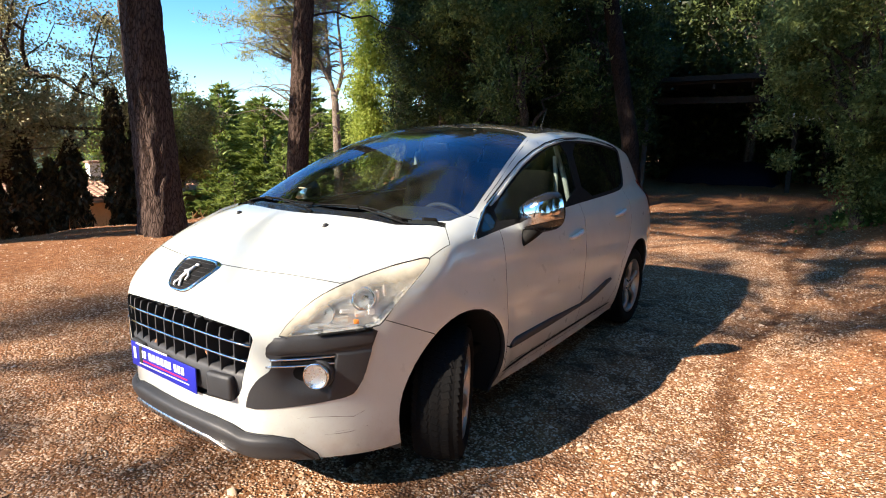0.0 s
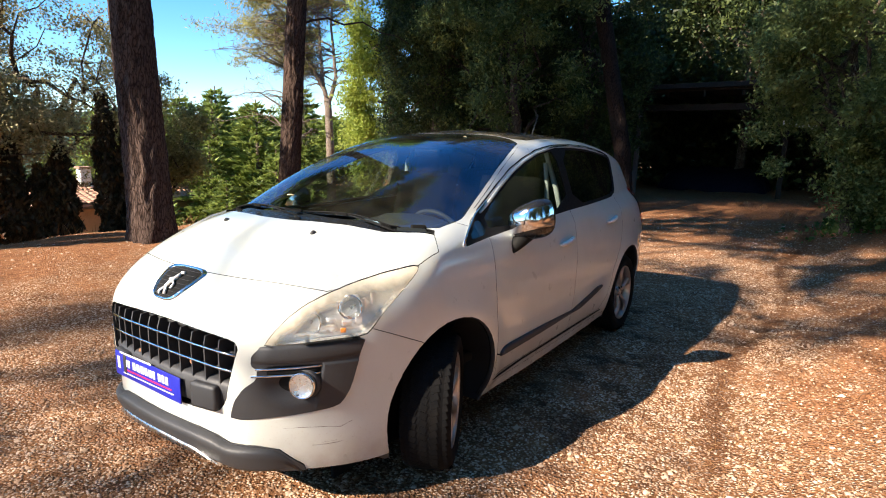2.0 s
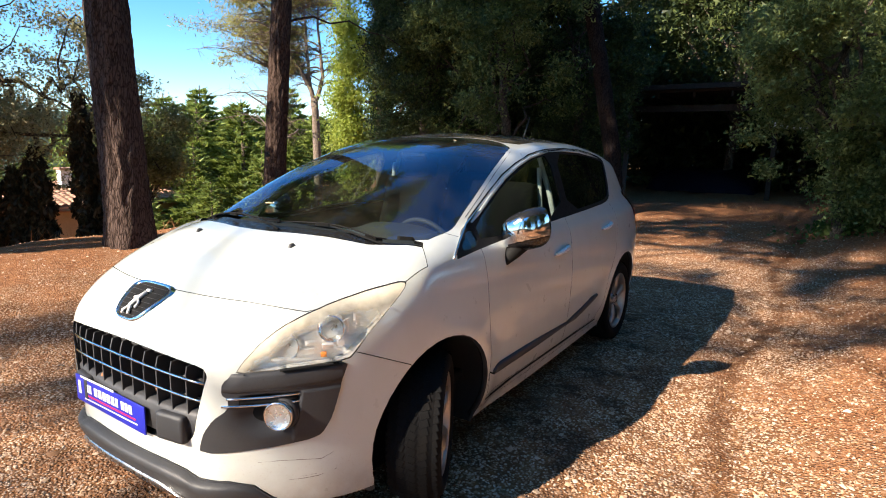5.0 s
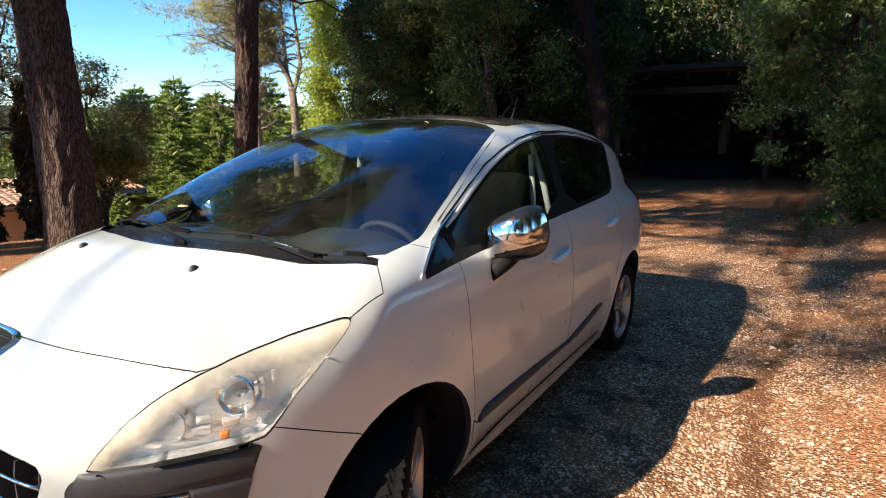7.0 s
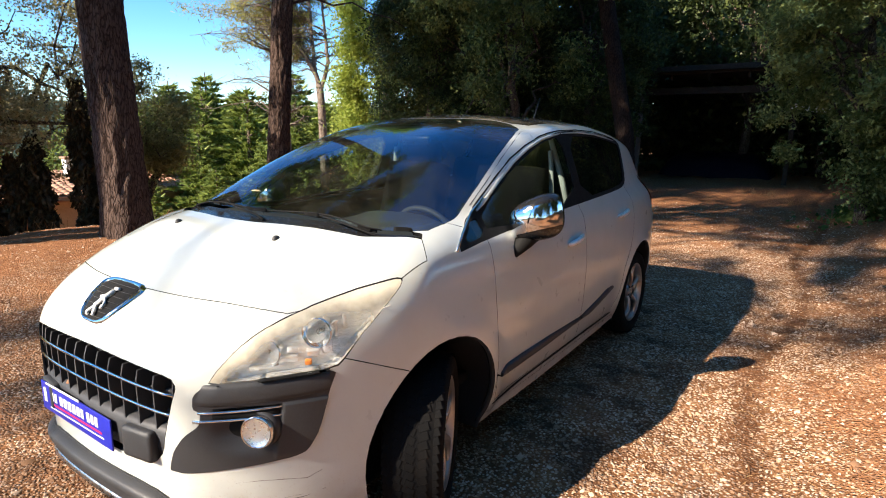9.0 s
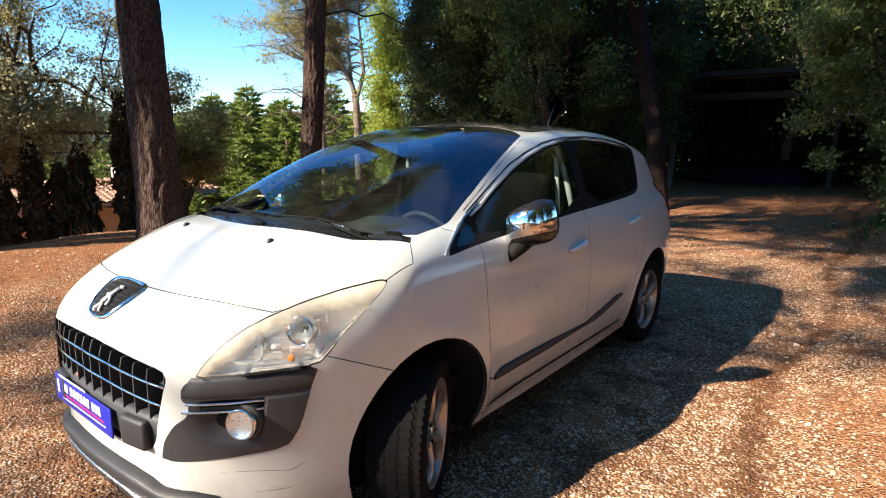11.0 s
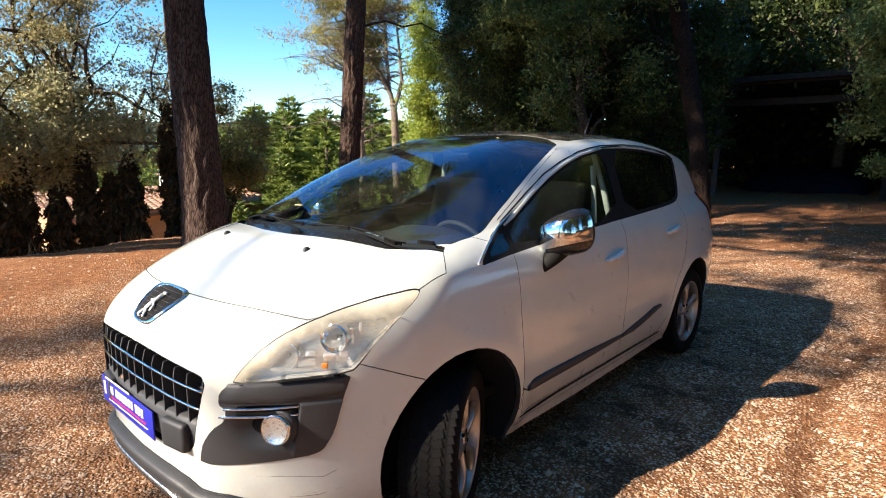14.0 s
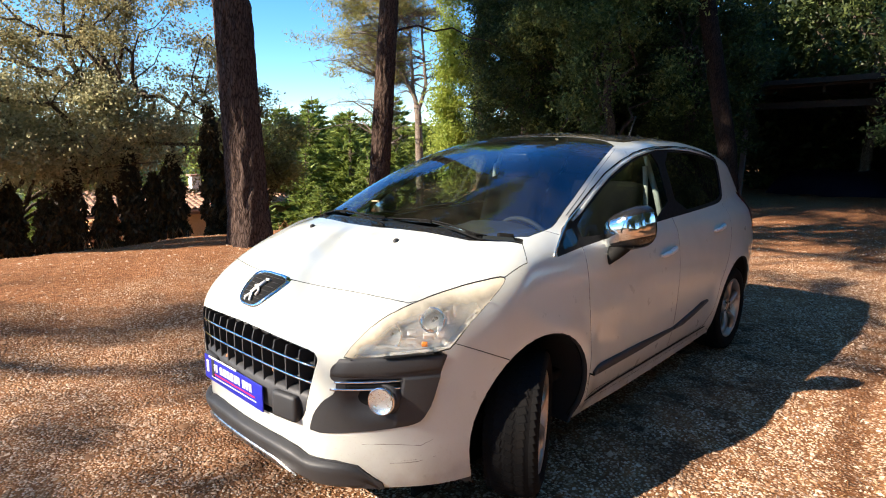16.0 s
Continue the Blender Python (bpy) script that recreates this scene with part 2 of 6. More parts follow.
def body_grid(nu=230, nv=150):
    """One half (x >= 0) of the body skin as a grid of points, met along rays from a spine."""
    y0, y1 = 0.85, 3.55
    s = np.linspace(0, 1, nu)
    cap = 0.26
    pts_c, pts_d = [], []
    v = np.linspace(0, 1, nv)
    th = math.pi * v    # 0: straight up, towards the sill
    for u in s:
        if u < cap:
            c, ph = y0, -math.pi / 2 * (1 - u / cap)
        elif u > 1 - 0.16:
            c, ph = y1, math.pi / 2 * (u - 0.84) / 0.16
        else:
            c, ph = y0 + (y1 - y0) * (u - cap) / (0.84 - cap), 0
        zc = 0.66
        d = np.stack([np.sin(th) * math.cos(ph), np.full(nv, math.sin(ph)), np.cos(th) * math.cos(ph)], -1)
        pts_c.append(np.tile([0, c, zc], (nv, 1)))
        pts_d.append(d)
    c, d = np.array(pts_c), np.array(pts_d)
    lo, hi = np.zeros(c.shape[:2]), np.full(c.shape[:2], 1.6)
    for _ in range(26):
        mid = (lo + hi) / 2
        inside = body_field(c + d * mid[..., None]) < 0
        lo, hi = np.where(inside, mid, lo), np.where(inside, hi, mid)
    p = c + d * lo[..., None]
    p[:, 0, 0] = 0
    return p

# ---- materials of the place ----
def dark_spots(m, xyz):
    """Where the soil and stones are darker, in spots on the parking place."""
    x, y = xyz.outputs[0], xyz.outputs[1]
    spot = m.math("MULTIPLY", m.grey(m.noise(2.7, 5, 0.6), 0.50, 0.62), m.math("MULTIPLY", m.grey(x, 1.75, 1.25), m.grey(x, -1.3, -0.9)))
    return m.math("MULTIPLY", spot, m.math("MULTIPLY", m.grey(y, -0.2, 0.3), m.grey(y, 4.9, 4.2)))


def ground_material():
    m = Mat("gravel_and_needle_litter")
    v = m.co()
    big = m.noise(0.45, 5, 0.6)
    mid = m.noise(5.0, 6, 0.65)
    fine = m.noise(60.0, 4, 0.7)
    cell = m.voronoi(62.0, "F1", "Color")
    dist = m.voronoi(62.0, "F1", "Distance")
    soil = m.ramp(mid, [(0.25, (0.075, 0.030, 0.013)), (0.5, (0.20, 0.088, 0.038)), (0.75, (0.36, 0.18, 0.082))])
    sep = m.t.nodes.new("ShaderNodeSeparateColor")
    m.t.links.new(cell, sep.inputs[0])
    peb = m.ramp(sep.outputs[0], [(0.0, (0.17, 0.085, 0.045)), (0.30, (0.42, 0.24, 0.142)), (0.60, (0.70, 0.495, 0.35)), (1.0, (0.92, 0.77, 0.62))])
    px = m.t.nodes.new("ShaderNodeSeparateXYZ")
    m.t.links.new(v, px.inputs[0])
    # gravel is paler in a strip beside the car, browner elsewhere
    pale_strip = m.math("MULTIPLY", m.grey(px.outputs[0], 0.2, 1.1), m.grey(px.outputs[0], 2.9, 2.1))
    brown = m.math("ADD", m.grey(pale_strip, 0.0, 1.0, 0.62, 0.12), m.grey(m.noise(3.1, 5, 0.6), 0.35, 0.68, -0.22, 0.34))
    peb = m.mix(brown, peb, m.mix(0.55, peb, (0.23, 0.115, 0.062)))
    gravel = m.mix(m.grey(dist, 0.36, 0.58), peb, soil)
    needle = m.ramp(m.noise(34.0, 6, 0.75, vec=m.co((1.0, 0.35, 1.0))), [(0.3, (0.10, 0.038, 0.017)), (0.55, (0.33, 0.145, 0.068)), (0.8, (0.55, 0.31, 0.165))])
    # litter lies towards the bank and the edge, gravel in the drive
    sx = m.t.nodes.new("ShaderNodeSeparateXYZ")
    m.t.links.new(v, sx.inputs[0])
    left = m.grey(sx.outputs[0], -2.6, -4.6)
    right = m.grey(sx.outputs[0], 1.9, 3.3)
    back = m.grey(sx.outputs[1], 6.8, 10.0)
    amount = m.math("MAXIMUM", m.math("MAXIMUM", left, right), back)
    patch = m.math("ADD", m.math("MULTIPLY", amount, 0.75), m.grey(m.noise(1.5, 6, 0.62), 0.36, 0.66, -0.15, 0.65))
    col = m.mix(m.grey(patch, 0.25, 0.75), gravel, needle)
    col = m.mix(m.grey(big, 0.4, 0.7, 0.0, 0.25), col, (0.25, 0.125, 0.066))
    sc = m.t.nodes.new("ShaderNodeVectorMath")
    sc.operation = "LENGTH"
    m.t.links.new(v, sc.inputs[0])
    # wheel rut filled with dark litter
    line = m.math("SUBTRACT", sx.outputs[0], m.math("ADD", 1.86, m.math("MULTIPLY", m.math("SINE", m.math("MULTIPLY", sx.outputs[1], 1.5)), 0.10)))
    line = m.math("ADD", m.math("ABSOLUTE", line), m.grey(m.noise(7.0, 4), 0.3, 0.7, -0.07, 0.09))
    rut = m.math("MULTIPLY", m.grey(line, 0.11, 0.02), m.grey(sx.outputs[1], 0.8, 2.0))
    col = m.mix(m.math("MULTIPLY", rut, 0.75), col, m.ramp(m.noise(50.0, 5, 0.7), [(0.3, (0.05, 0.020, 0.009)), (0.7, (0.21, 0.085, 0.035))]))
    # darker spots in the ground under and beside the car
    col = m.mix(m.math("MULTIPLY", dark_spots(m, sx), 0.7), col, (0.065, 0.032, 0.019))
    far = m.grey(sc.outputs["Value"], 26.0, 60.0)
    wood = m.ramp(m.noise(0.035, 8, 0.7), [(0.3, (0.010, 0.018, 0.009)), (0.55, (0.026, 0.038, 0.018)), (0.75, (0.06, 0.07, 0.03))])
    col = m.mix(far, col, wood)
    m.set(Base_Color=col, Roughness=0.95, Specular_IOR_Level=0.12)
    h = m.math("ADD", m.math("MULTIPLY", m.grey(dist, 0.6, 0.0), 0.6), m.math("ADD", m.math("MULTIPLY", fine, 0.5), m.math("MULTIPLY", mid, 0.8)))
    m.bump(h, 1.0, 0.022)
    return m.m


M_ground = ground_material()
M_pine_bark = bark_mat("pine_bark", (0.014, 0.009, 0.007), (0.064, 0.041, 0.033), (0.118, 0.081, 0.067), 1.25, 0.22)
M_oak_bark = bark_mat("oak_bark", (0.03, 0.022, 0.017), (0.10, 0.075, 0.058), (0.21, 0.17, 0.13), 1.6)
# darker copy of the oak bark; the leaning trunk's shade is in the colour
M_dark_bark = bark_mat("oak_bark_shade_tone", (0.007, 0.004, 0.003), (0.022, 0.013, 0.010), (0.048, 0.031, 0.025), 1.4)
M_snag_bark = bark_mat("grey_dead_bark", (0.09, 0.065, 0.05), (0.20, 0.155, 0.125), (0.34, 0.28, 0.23), 1.6)
M_oak_leaf = leaf_mat("downy_oak_leaf", (0.095, 0.095, 0.042), (0.24, 0.225, 0.105), (0.42, 0.365, 0.195), 0.5)
# near-black oak leaf: the deep shade of the wood is put into the colour
M_dark_leaf = leaf_mat("evergreen_oak_leaf_deep_shade_tone", (0.009, 0.018, 0.007), (0.031, 0.052, 0.018), (0.15, 0.19, 0.06), 0.32)
M_hedge_leaf = leaf_mat("bright_laurel_leaf", (0.10, 0.15, 0.025), (0.24, 0.31, 0.055), (0.46, 0.52, 0.12), 0.5)
M_ivy_leaf = leaf_mat("ivy_leaf", (0.04, 0.075, 0.018), (0.075, 0.13, 0.03), (0.13, 0.20, 0.05), 0.4)
M_conifer_leaf = leaf_mat("conifer_spray", (0.035, 0.06, 0.015), (0.125, 0.18, 0.042), (0.32, 0.39, 0.095), 0.4)
M_pine_leaf = leaf_mat("pine_needle", (0.12, 0.135, 0.04), (0.26, 0.255, 0.08), (0.50, 0.43, 0.15), 0.45)
M_crown_leaf = leaf_mat("green_pine_needle", (0.11, 0.17, 0.03), (0.22, 0.32, 0.06), (0.36, 0.46, 0.11), 0.5)
# lit and half-shaded copies of the oak leaf, light painted into both colours
M_bank_leaf = leaf_mat("evergreen_oak_leaf_sun_tone", (0.025, 0.042, 0.014), (0.105, 0.145, 0.042), (0.38, 0.43, 0.16), 0.4)
M_shade_leaf = leaf_mat("evergreen_oak_leaf_half_shade_tone", (0.014, 0.028, 0.010), (0.062, 0.098, 0.033), (0.36, 0.41, 0.125), 0.38)
M_green_oak_leaf = leaf_mat("dull_green_oak_leaf", (0.055, 0.065, 0.026), (0.17, 0.18, 0.072), (0.38, 0.36, 0.165), 0.5)
M_pale_oak_leaf = leaf_mat("greyish_downy_oak_leaf", (0.16, 0.165, 0.078), (0.36, 0.355, 0.19), (0.56, 0.53, 0.33), 0.55)
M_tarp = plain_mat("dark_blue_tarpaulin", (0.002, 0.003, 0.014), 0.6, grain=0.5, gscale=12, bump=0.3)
M_cypress_leaf = leaf_mat("cypress_spray", (0.012, 0.011, 0.006), (0.036, 0.030, 0.015), (0.11, 0.075, 0.034), 0.2)
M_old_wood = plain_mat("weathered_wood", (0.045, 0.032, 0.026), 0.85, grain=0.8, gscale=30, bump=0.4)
M_grey_wood = plain_mat("silvered_wood", (0.16, 0.13, 0.115), 0.85, grain=0.7, gscale=30, bump=0.4)
M_render_wall = plain_mat("ochre_render", (0.50, 0.30, 0.155), 0.9, grain=0.4, gscale=25, bump=0.2)
M_white_wall = plain_mat("white_render", (0.72, 0.70, 0.65), 0.9, grain=0.2, gscale=25, bump=0.2)
M_tile = plain_mat("roof_tile", (0.42, 0.23, 0.15), 0.9, grain=0.8, gscale=9, bump=0.2)

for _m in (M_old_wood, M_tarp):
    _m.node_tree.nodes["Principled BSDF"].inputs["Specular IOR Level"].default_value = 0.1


# ---- ground ----
def ground_z(x, y):
    x, y = np.asarray(x, float), np.asarray(y, float)
    edge = -5.45 - 0.10 * np.sin(y * 0.7) - 0.45 * step(4, 9, y)
    z = 0.30 * step(-2.0, -5.0, x)
    z = z - 2.6 * step(edge - 0.1, edge - 4.8, x) * step(20, 14, y) - 1.0 * step(-12, -24, x) - 9.0 * step(-26, -160, x)
    z = z + 0.30 * step(5.5, 14.0, y) * step(-7.5, -3.5, x)
    z = z + 0.42 * step(1.75, 3.9, x) * step(-2.0, 2.0, y) + 1.5 * step(3.5, 9.0, x)
    z = z - 0.035 * np.exp(-((x - 1.80 - 0.12 * np.sin(y * 0.9)) / 0.14) ** 2) * step(1, 3, y)
    r = np.hypot(x, y)
    z = z + 9.0 * step(60, 260, r) + 60.0 * step(350, 1500, r)
    return z


_wob = [(random.uniform(0, 6), random.uniform(0, 6.3), random.uniform(0.6, 1.5)) for _ in range(9)]


def ground_fine(x, y):
    """Small lumps and hollows of the drive."""
    z = 0
    for i, (a, ph, k) in enumerate(_wob):
        f = 1.6 * 1.45 ** i
        z = z + 0.016 / 1.38 ** i * np.sin(f * (x * math.cos(a) + y * math.sin(a)) + ph) * np.sin(f * k * (y * math.cos(a * 1.7) - x * math.sin(a)) + ph * 2)
    return z


def ground_at(x, y):
    near = np.exp(-(((x - 0) / 0.95) ** 4 + ((y - 2.2) / 2.4) ** 4))
    return ground_z(x, y) + ground_fine(x, y) * (1 - 0.8 * near)


def build_ground():
    def axis(a, b, h, far):
        core = np.arange(a, b + h / 2, h)
        out, s, lo, hi = list(core), h, a, b
        left, right = [], []
        while lo > -far:
            s *= 1.22
            lo -= s
            hi += s
            left.append(lo), right.append(hi)
        return np.array(left[::-1] + out + right)
    xs, ys = axis(-7.0, 5.0, 0.065, 2600), axis(-3.0, 17.0, 0.08, 2600)
    X, Y = np.meshgrid(xs, ys)
    Z = ground_at(X, Y)
    n, m = len(ys), len(xs)
    me = bpy.data.meshes.new("ground")
    v = np.stack([X, Y, Z], -1).reshape(-1, 3)
    i = np.arange(n * m).reshape(n, m)
    f = np.stack([i[:-1, :-1], i[:-1, 1:], i[1:, 1:], i[1:, :-1]], -1).reshape(-1, 4)
    me.vertices.add(len(v)), me.loops.add(f.size), me.polygons.add(len(f))
    me.vertices.foreach_set("co", v.reshape(-1).astype(np.float32))
    me.loops.foreach_set("vertex_index", f.reshape(-1).astype(np.int32))
    me.polygons.foreach_set("loop_start", np.arange(0, f.size, 4, dtype=np.int32))
    me.polygons.foreach_set("use_smooth", np.ones(len(f), bool))
    me.update(calc_edges=True)
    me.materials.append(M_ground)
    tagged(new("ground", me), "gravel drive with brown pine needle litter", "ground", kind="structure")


build_ground()


# ---- plants ----
def unit(rng, n):
    d = rng.normal(size=(n, 3))
    return d / np.linalg.norm(d, axis=1, keepdims=True)


def leaf_quads(c, length, width, rng, up=0.0, along=None, three=False):
    """Diamond leaves at the points c, slightly folded; along: a preferred direction for each; three: pointed, three-cornered leaves."""
    n = len(c)
    a = unit(rng, n)
    if along is not None:
        a = a * 0.35 + along
    a[:, 2] += up
    a /= np.linalg.norm(a, axis=1, keepdims=True)
    b = np.cross(a, unit(rng, n))
    b /= np.linalg.norm(b, axis=1, keepdims=True) + 1e-9
    nn = np.cross(a, b)
    s = rng.uniform(0.65, 1.35, (n, 1))
    L, W = length * s / 2, width * s / 2
    if three:
        return np.stack([c - a * L + b * W, c + a * L * 1.15, c - a * L * 0.8 - b * W], 1)
    return np.stack([c - a * L, c + b * W + nn * W * 0.35, c + a * L, c - b * W + nn * W * 0.35], 1)


def limb(p, q, rng, n=6, bend=0.12):
    """A crooked line from p to q."""
    p, q = np.array(p, float), np.array(q, float)
    L = np.linalg.norm(q - p)
    out = []
    off = np.zeros(3)
    for i in range(n + 1):
        t = i / n
        if 0 < i < n:
            off = off * 0.6 + rng.normal(size=3) * L * bend * 0.5
        out.append(p + (q - p) * t + off * math.sin(math.pi * t) + np.array([0, 0, L * 0.10 * math.sin(math.pi * t)]))
    return out


def broadleaf(name, base, trunk_top, r0, centre, radii, clumps, per, leaf, mats, seed, clump_r=0.32, shell=0.5, limbs=16, label="", category="tree", cut_low=-9.0, twig=True, lump=0.0, three=False):
    """A tree: tapered trunk, crooked limbs and twigs, and a crown of leaf clumps with gaps."""
    rng = np.random.default_rng(seed)
    root = empty(name, base, label=label, category=category)
    base = np.array(base, float)
    C, R = np.array(centre, float) - base, np.array(radii, float)
    top = np.array(trunk_top, float) - base
    g = Geo()
    path = limb((0, 0, -0.25), top, rng, 8, 0.05)
    g.tube(path, [r0 * (1.25 if i == 0 else 1 - 0.55 * i / 8) for i in range(9)], 12)
    d = unit(rng, clumps)
    rad = rng.uniform(shell, 1.0, (clumps, 1)) ** 0.7 * (0.82 + 0.30 * np.sin(3 * d[:, :1] * 3 + seed) * np.cos(2.3 * d[:, 1:2] * 3))
    P = C + d * rad * R
    if lump:
        # boughs: rounded masses of leaf clumps with dark gaps between them
        m = max(6, clumps // 10)
        b = unit(rng, m)
        B = C + b * R * rng.uniform(shell, 0.86, (m, 1))
        size = np.minimum(R, R.mean() * 1.2) * lump * rng.uniform(0.6, 1.25, (m, 1))
        i = rng.integers(0, m, clumps)
        w = d + 0.5 * b[i] + np.array([0, 0, 0.18])
        w /= np.linalg.norm(w, axis=1, keepdims=True)
        P = B[i] + w * size[i] * rng.uniform(0.55, 1.0, (clumps, 1)) ** 0.5
    P = P[P[:, 2] > cut_low]
    boughs = P[rng.permutation(len(P))[:limbs]]
    ends = []
    for q in boughs:
        i = int(rng.integers(3, 9))
        path2 = limb(path[i], path[i] + (q - path[i]) * 0.92, rng, 7, 0.16)
        rr = r0 * rng.uniform(0.28, 0.45)
        g.tube(path2, [rr * (1 - 0.82 * k / 7) for k in range(8)], 6)
        ends += path2[2:]
    if twig and len(ends):
        E = np.array(ends)
        for q in P[rng.permutation(len(P))[:limbs * 4]]:
            s = E[np.argmin(np.linalg.norm(E - q, axis=1))]
            g.tube(limb(s, q, rng, 4, 0.15), [r0 * 0.10, r0 * 0.08, r0 * 0.06, r0 * 0.045, r0 * 0.03], 4, cap=False)
    g.make("trunk", mats[0], root)
    k = rng.integers(int(per * 0.5), int(per * 1.5), len(P))
    idx = np.repeat(np.arange(len(P)), k)
    size = rng.uniform(0.6, 1.3, len(P)) * clump_r
    c = P[idx] + rng.normal(size=(len(idx), 3)) * size[idx][:, None] * np.array([1, 1, 0.7])
    quads_obj("crown", leaf_quads(c, leaf, leaf * 0.55, rng, -0.1, three=three), mats[1], root)
    return root


def pine_trunk_mesh(name, pts, r0, r1, seed, mat, parent, segs=72, rings=150):
    """A straight pine trunk with furrowed, plated bark and spreading roots."""
    rng = np.random.default_rng(seed)
    t = np.linspace(0, 1, rings)
    P = np.array(pts, float)
    k = np.linspace(0, 1, len(P))
    line = np.stack([np.interp(t, k, P[:, i]) for i in range(3)], -1)
    L = np.linalg.norm(P[-1] - P[0])
    a = np.linspace(0, 2 * math.pi, segs, endpoint=False)
    A, T = np.meshgrid(a, t)
    h = T * L
    r = (r0 + (r1 - r0) * T) * (1 + 0.42 * np.exp(-h / 0.32) * (1 + 0.35 * np.sin(A * 5 + seed)))
    ridge = np.zeros_like(A)
    for i in range(5):
        f, ph, tw = int(rng.integers(9, 15)), rng.uniform(0, 6.3), rng.uniform(-0.8, 0.8)
        ridge += np.abs(np.sin(f * A / 2 + tw * h + ph + 0.9 * np.sin(h * rng.uniform(2, 6) + ph) + 0.5 * np.sin(h * 11 + 3 * A)))
    cross = np.sin(h * 17 + 4 * np.sin(A * 3 + seed) + 2 * np.sin(A * 7)) ** 2
    r = r + (ridge / 5 - 0.64) * 0.058 * min(1.0, r0 / 0.25) + (cross - 0.5) * 0.007
    V = line[:, None, :] + np.stack([np.cos(A) * r, np.sin(A) * r, np.zeros_like(r)], -1)
    i = np.arange(rings * segs).reshape(rings, segs)
    j = np.roll(i, -1, axis=1)
    F = np.stack([i[:-1], j[:-1], j[1:], i[1:]], -1).reshape(-1, 4)
    return obj(name, V.reshape(-1, 3), F, mat, parent)


def pine_crown(ctr, radii, clumps, per, rng, needle=0.16, width=0.012, clump_r=0.34):
    """Tufts of needles for the crown of a pine."""
    d = unit(rng, clumps)
    P = np.array(ctr) + d * rng.uniform(0.35, 1.0, (clumps, 1)) * np.array(radii)
    idx = np.repeat(np.arange(clumps), per)
    off = rng.normal(size=(len(idx), 3)) * clump_r * np.array([1, 1, 0.45])
    return P, leaf_quads(P[idx] + off, needle, width, rng, 0.25)


def big_pine(name, base, top, r0, r1, crown_c, crown_r, seed, label, clumps=120, per=170, width=0.022, tuft=0.36):
    rng = np.random.default_rng(seed)
    root = empty(name, base, label=label, category="tree")
    b = np.array(base, float)
    top = np.array(top, float) - b
    lean = np.array([-1.9, -1.7, 0.0]) if seed == 5 else np.zeros(3)
    pine_trunk_mesh("trunk", [np.array([0.05 if seed == 5 else 0, 0, -0.25]), top * 0.33, top * 0.66 + lean * 0.35, top + lean], r0, r1, seed, M_pine_bark, root, *((72, 260) if base[1] > 0 else (16, 30)))
    C = np.array(crown_c, float) - b
    P, q = pine_crown(C, crown_r, clumps, per, rng, 0.2, width, tuft)
    g = Geo()
    for p in P[:34]:
        k = min(0.97, max(0.55, (p[2] - 1.2) / top[2]))
        s = top * k + lean * max(0.0, min(1.0, 0.35 * (k - 0.33) / 0.33 if k < 0.66 else 0.35 + 0.65 * (k - 0.66) / 0.34))
        g.tube(limb(s, p, rng, 6, 0.12), [0.075, 0.065, 0.052, 0.04, 0.03, 0.02, 0.01], 5)
    g.make("branch", M_pine_bark, root)
    quads_obj("crown", q, M_crown_leaf if base[1] > 0 else M_pine_leaf, root)
    return root


# both crowns lie out of view, spread for windscreen reflections and shade
near_pine = big_pine("pine_tree", (-4.92, 2.64, 0.26), (-5.0, 2.5, 9.5), 0.255, 0.17, (-3.3, 3.3, 9.3), (3.3, 2.5, 1.6), 5, "tall pine with furrowed red-brown bark beside the drive", 230, 170, 0.04)
second_pine = big_pine("pine_tree", (-6.98, 6.55, 0.05), (-6.35, 7.1, 10.5), 0.215, 0.13, (-8.0, 5.6, 8.3), (2.9, 2.4, 1.6), 9, "slender pine with a bare dark trunk behind the car", 220, 150, 0.050, 0.32)
# unseen pines, added so that their crowns shade the oaks and the bank
big_pine("pine_tree", (-7.6, -3.0, -0.6), (-7.4, -2.8, 9.5), 0.22, 0.13, (-7.9, 0.5, 9.2), (4.0, 2.8, 1.5), 19, "unseen tall pine at the edge of the drive, added to shade the oaks", 140, 120, 0.06)
big_pine("pine_tree", (-8.6, -5.6, -0.6), (-7.6, -5.0, 9.8), 0.20, 0.12, (-2.8, -2.7, 9.4), (2.9, 2.7, 1.3), 29, "unseen tall pine over the drive, added to shade the bank", 120, 110, 0.05)
over_pine = big_pine("pine_tree", (0.8, -6.0, 0.0), (1.0, -5.6, 9.8), 0.22, 0.13, (3.9, -2.6, 9.8), (2.4, 2.4, 1.3), 39, "unseen tall pine behind the drive, placed to streak the bank with shadow", 80, 110, 0.05)


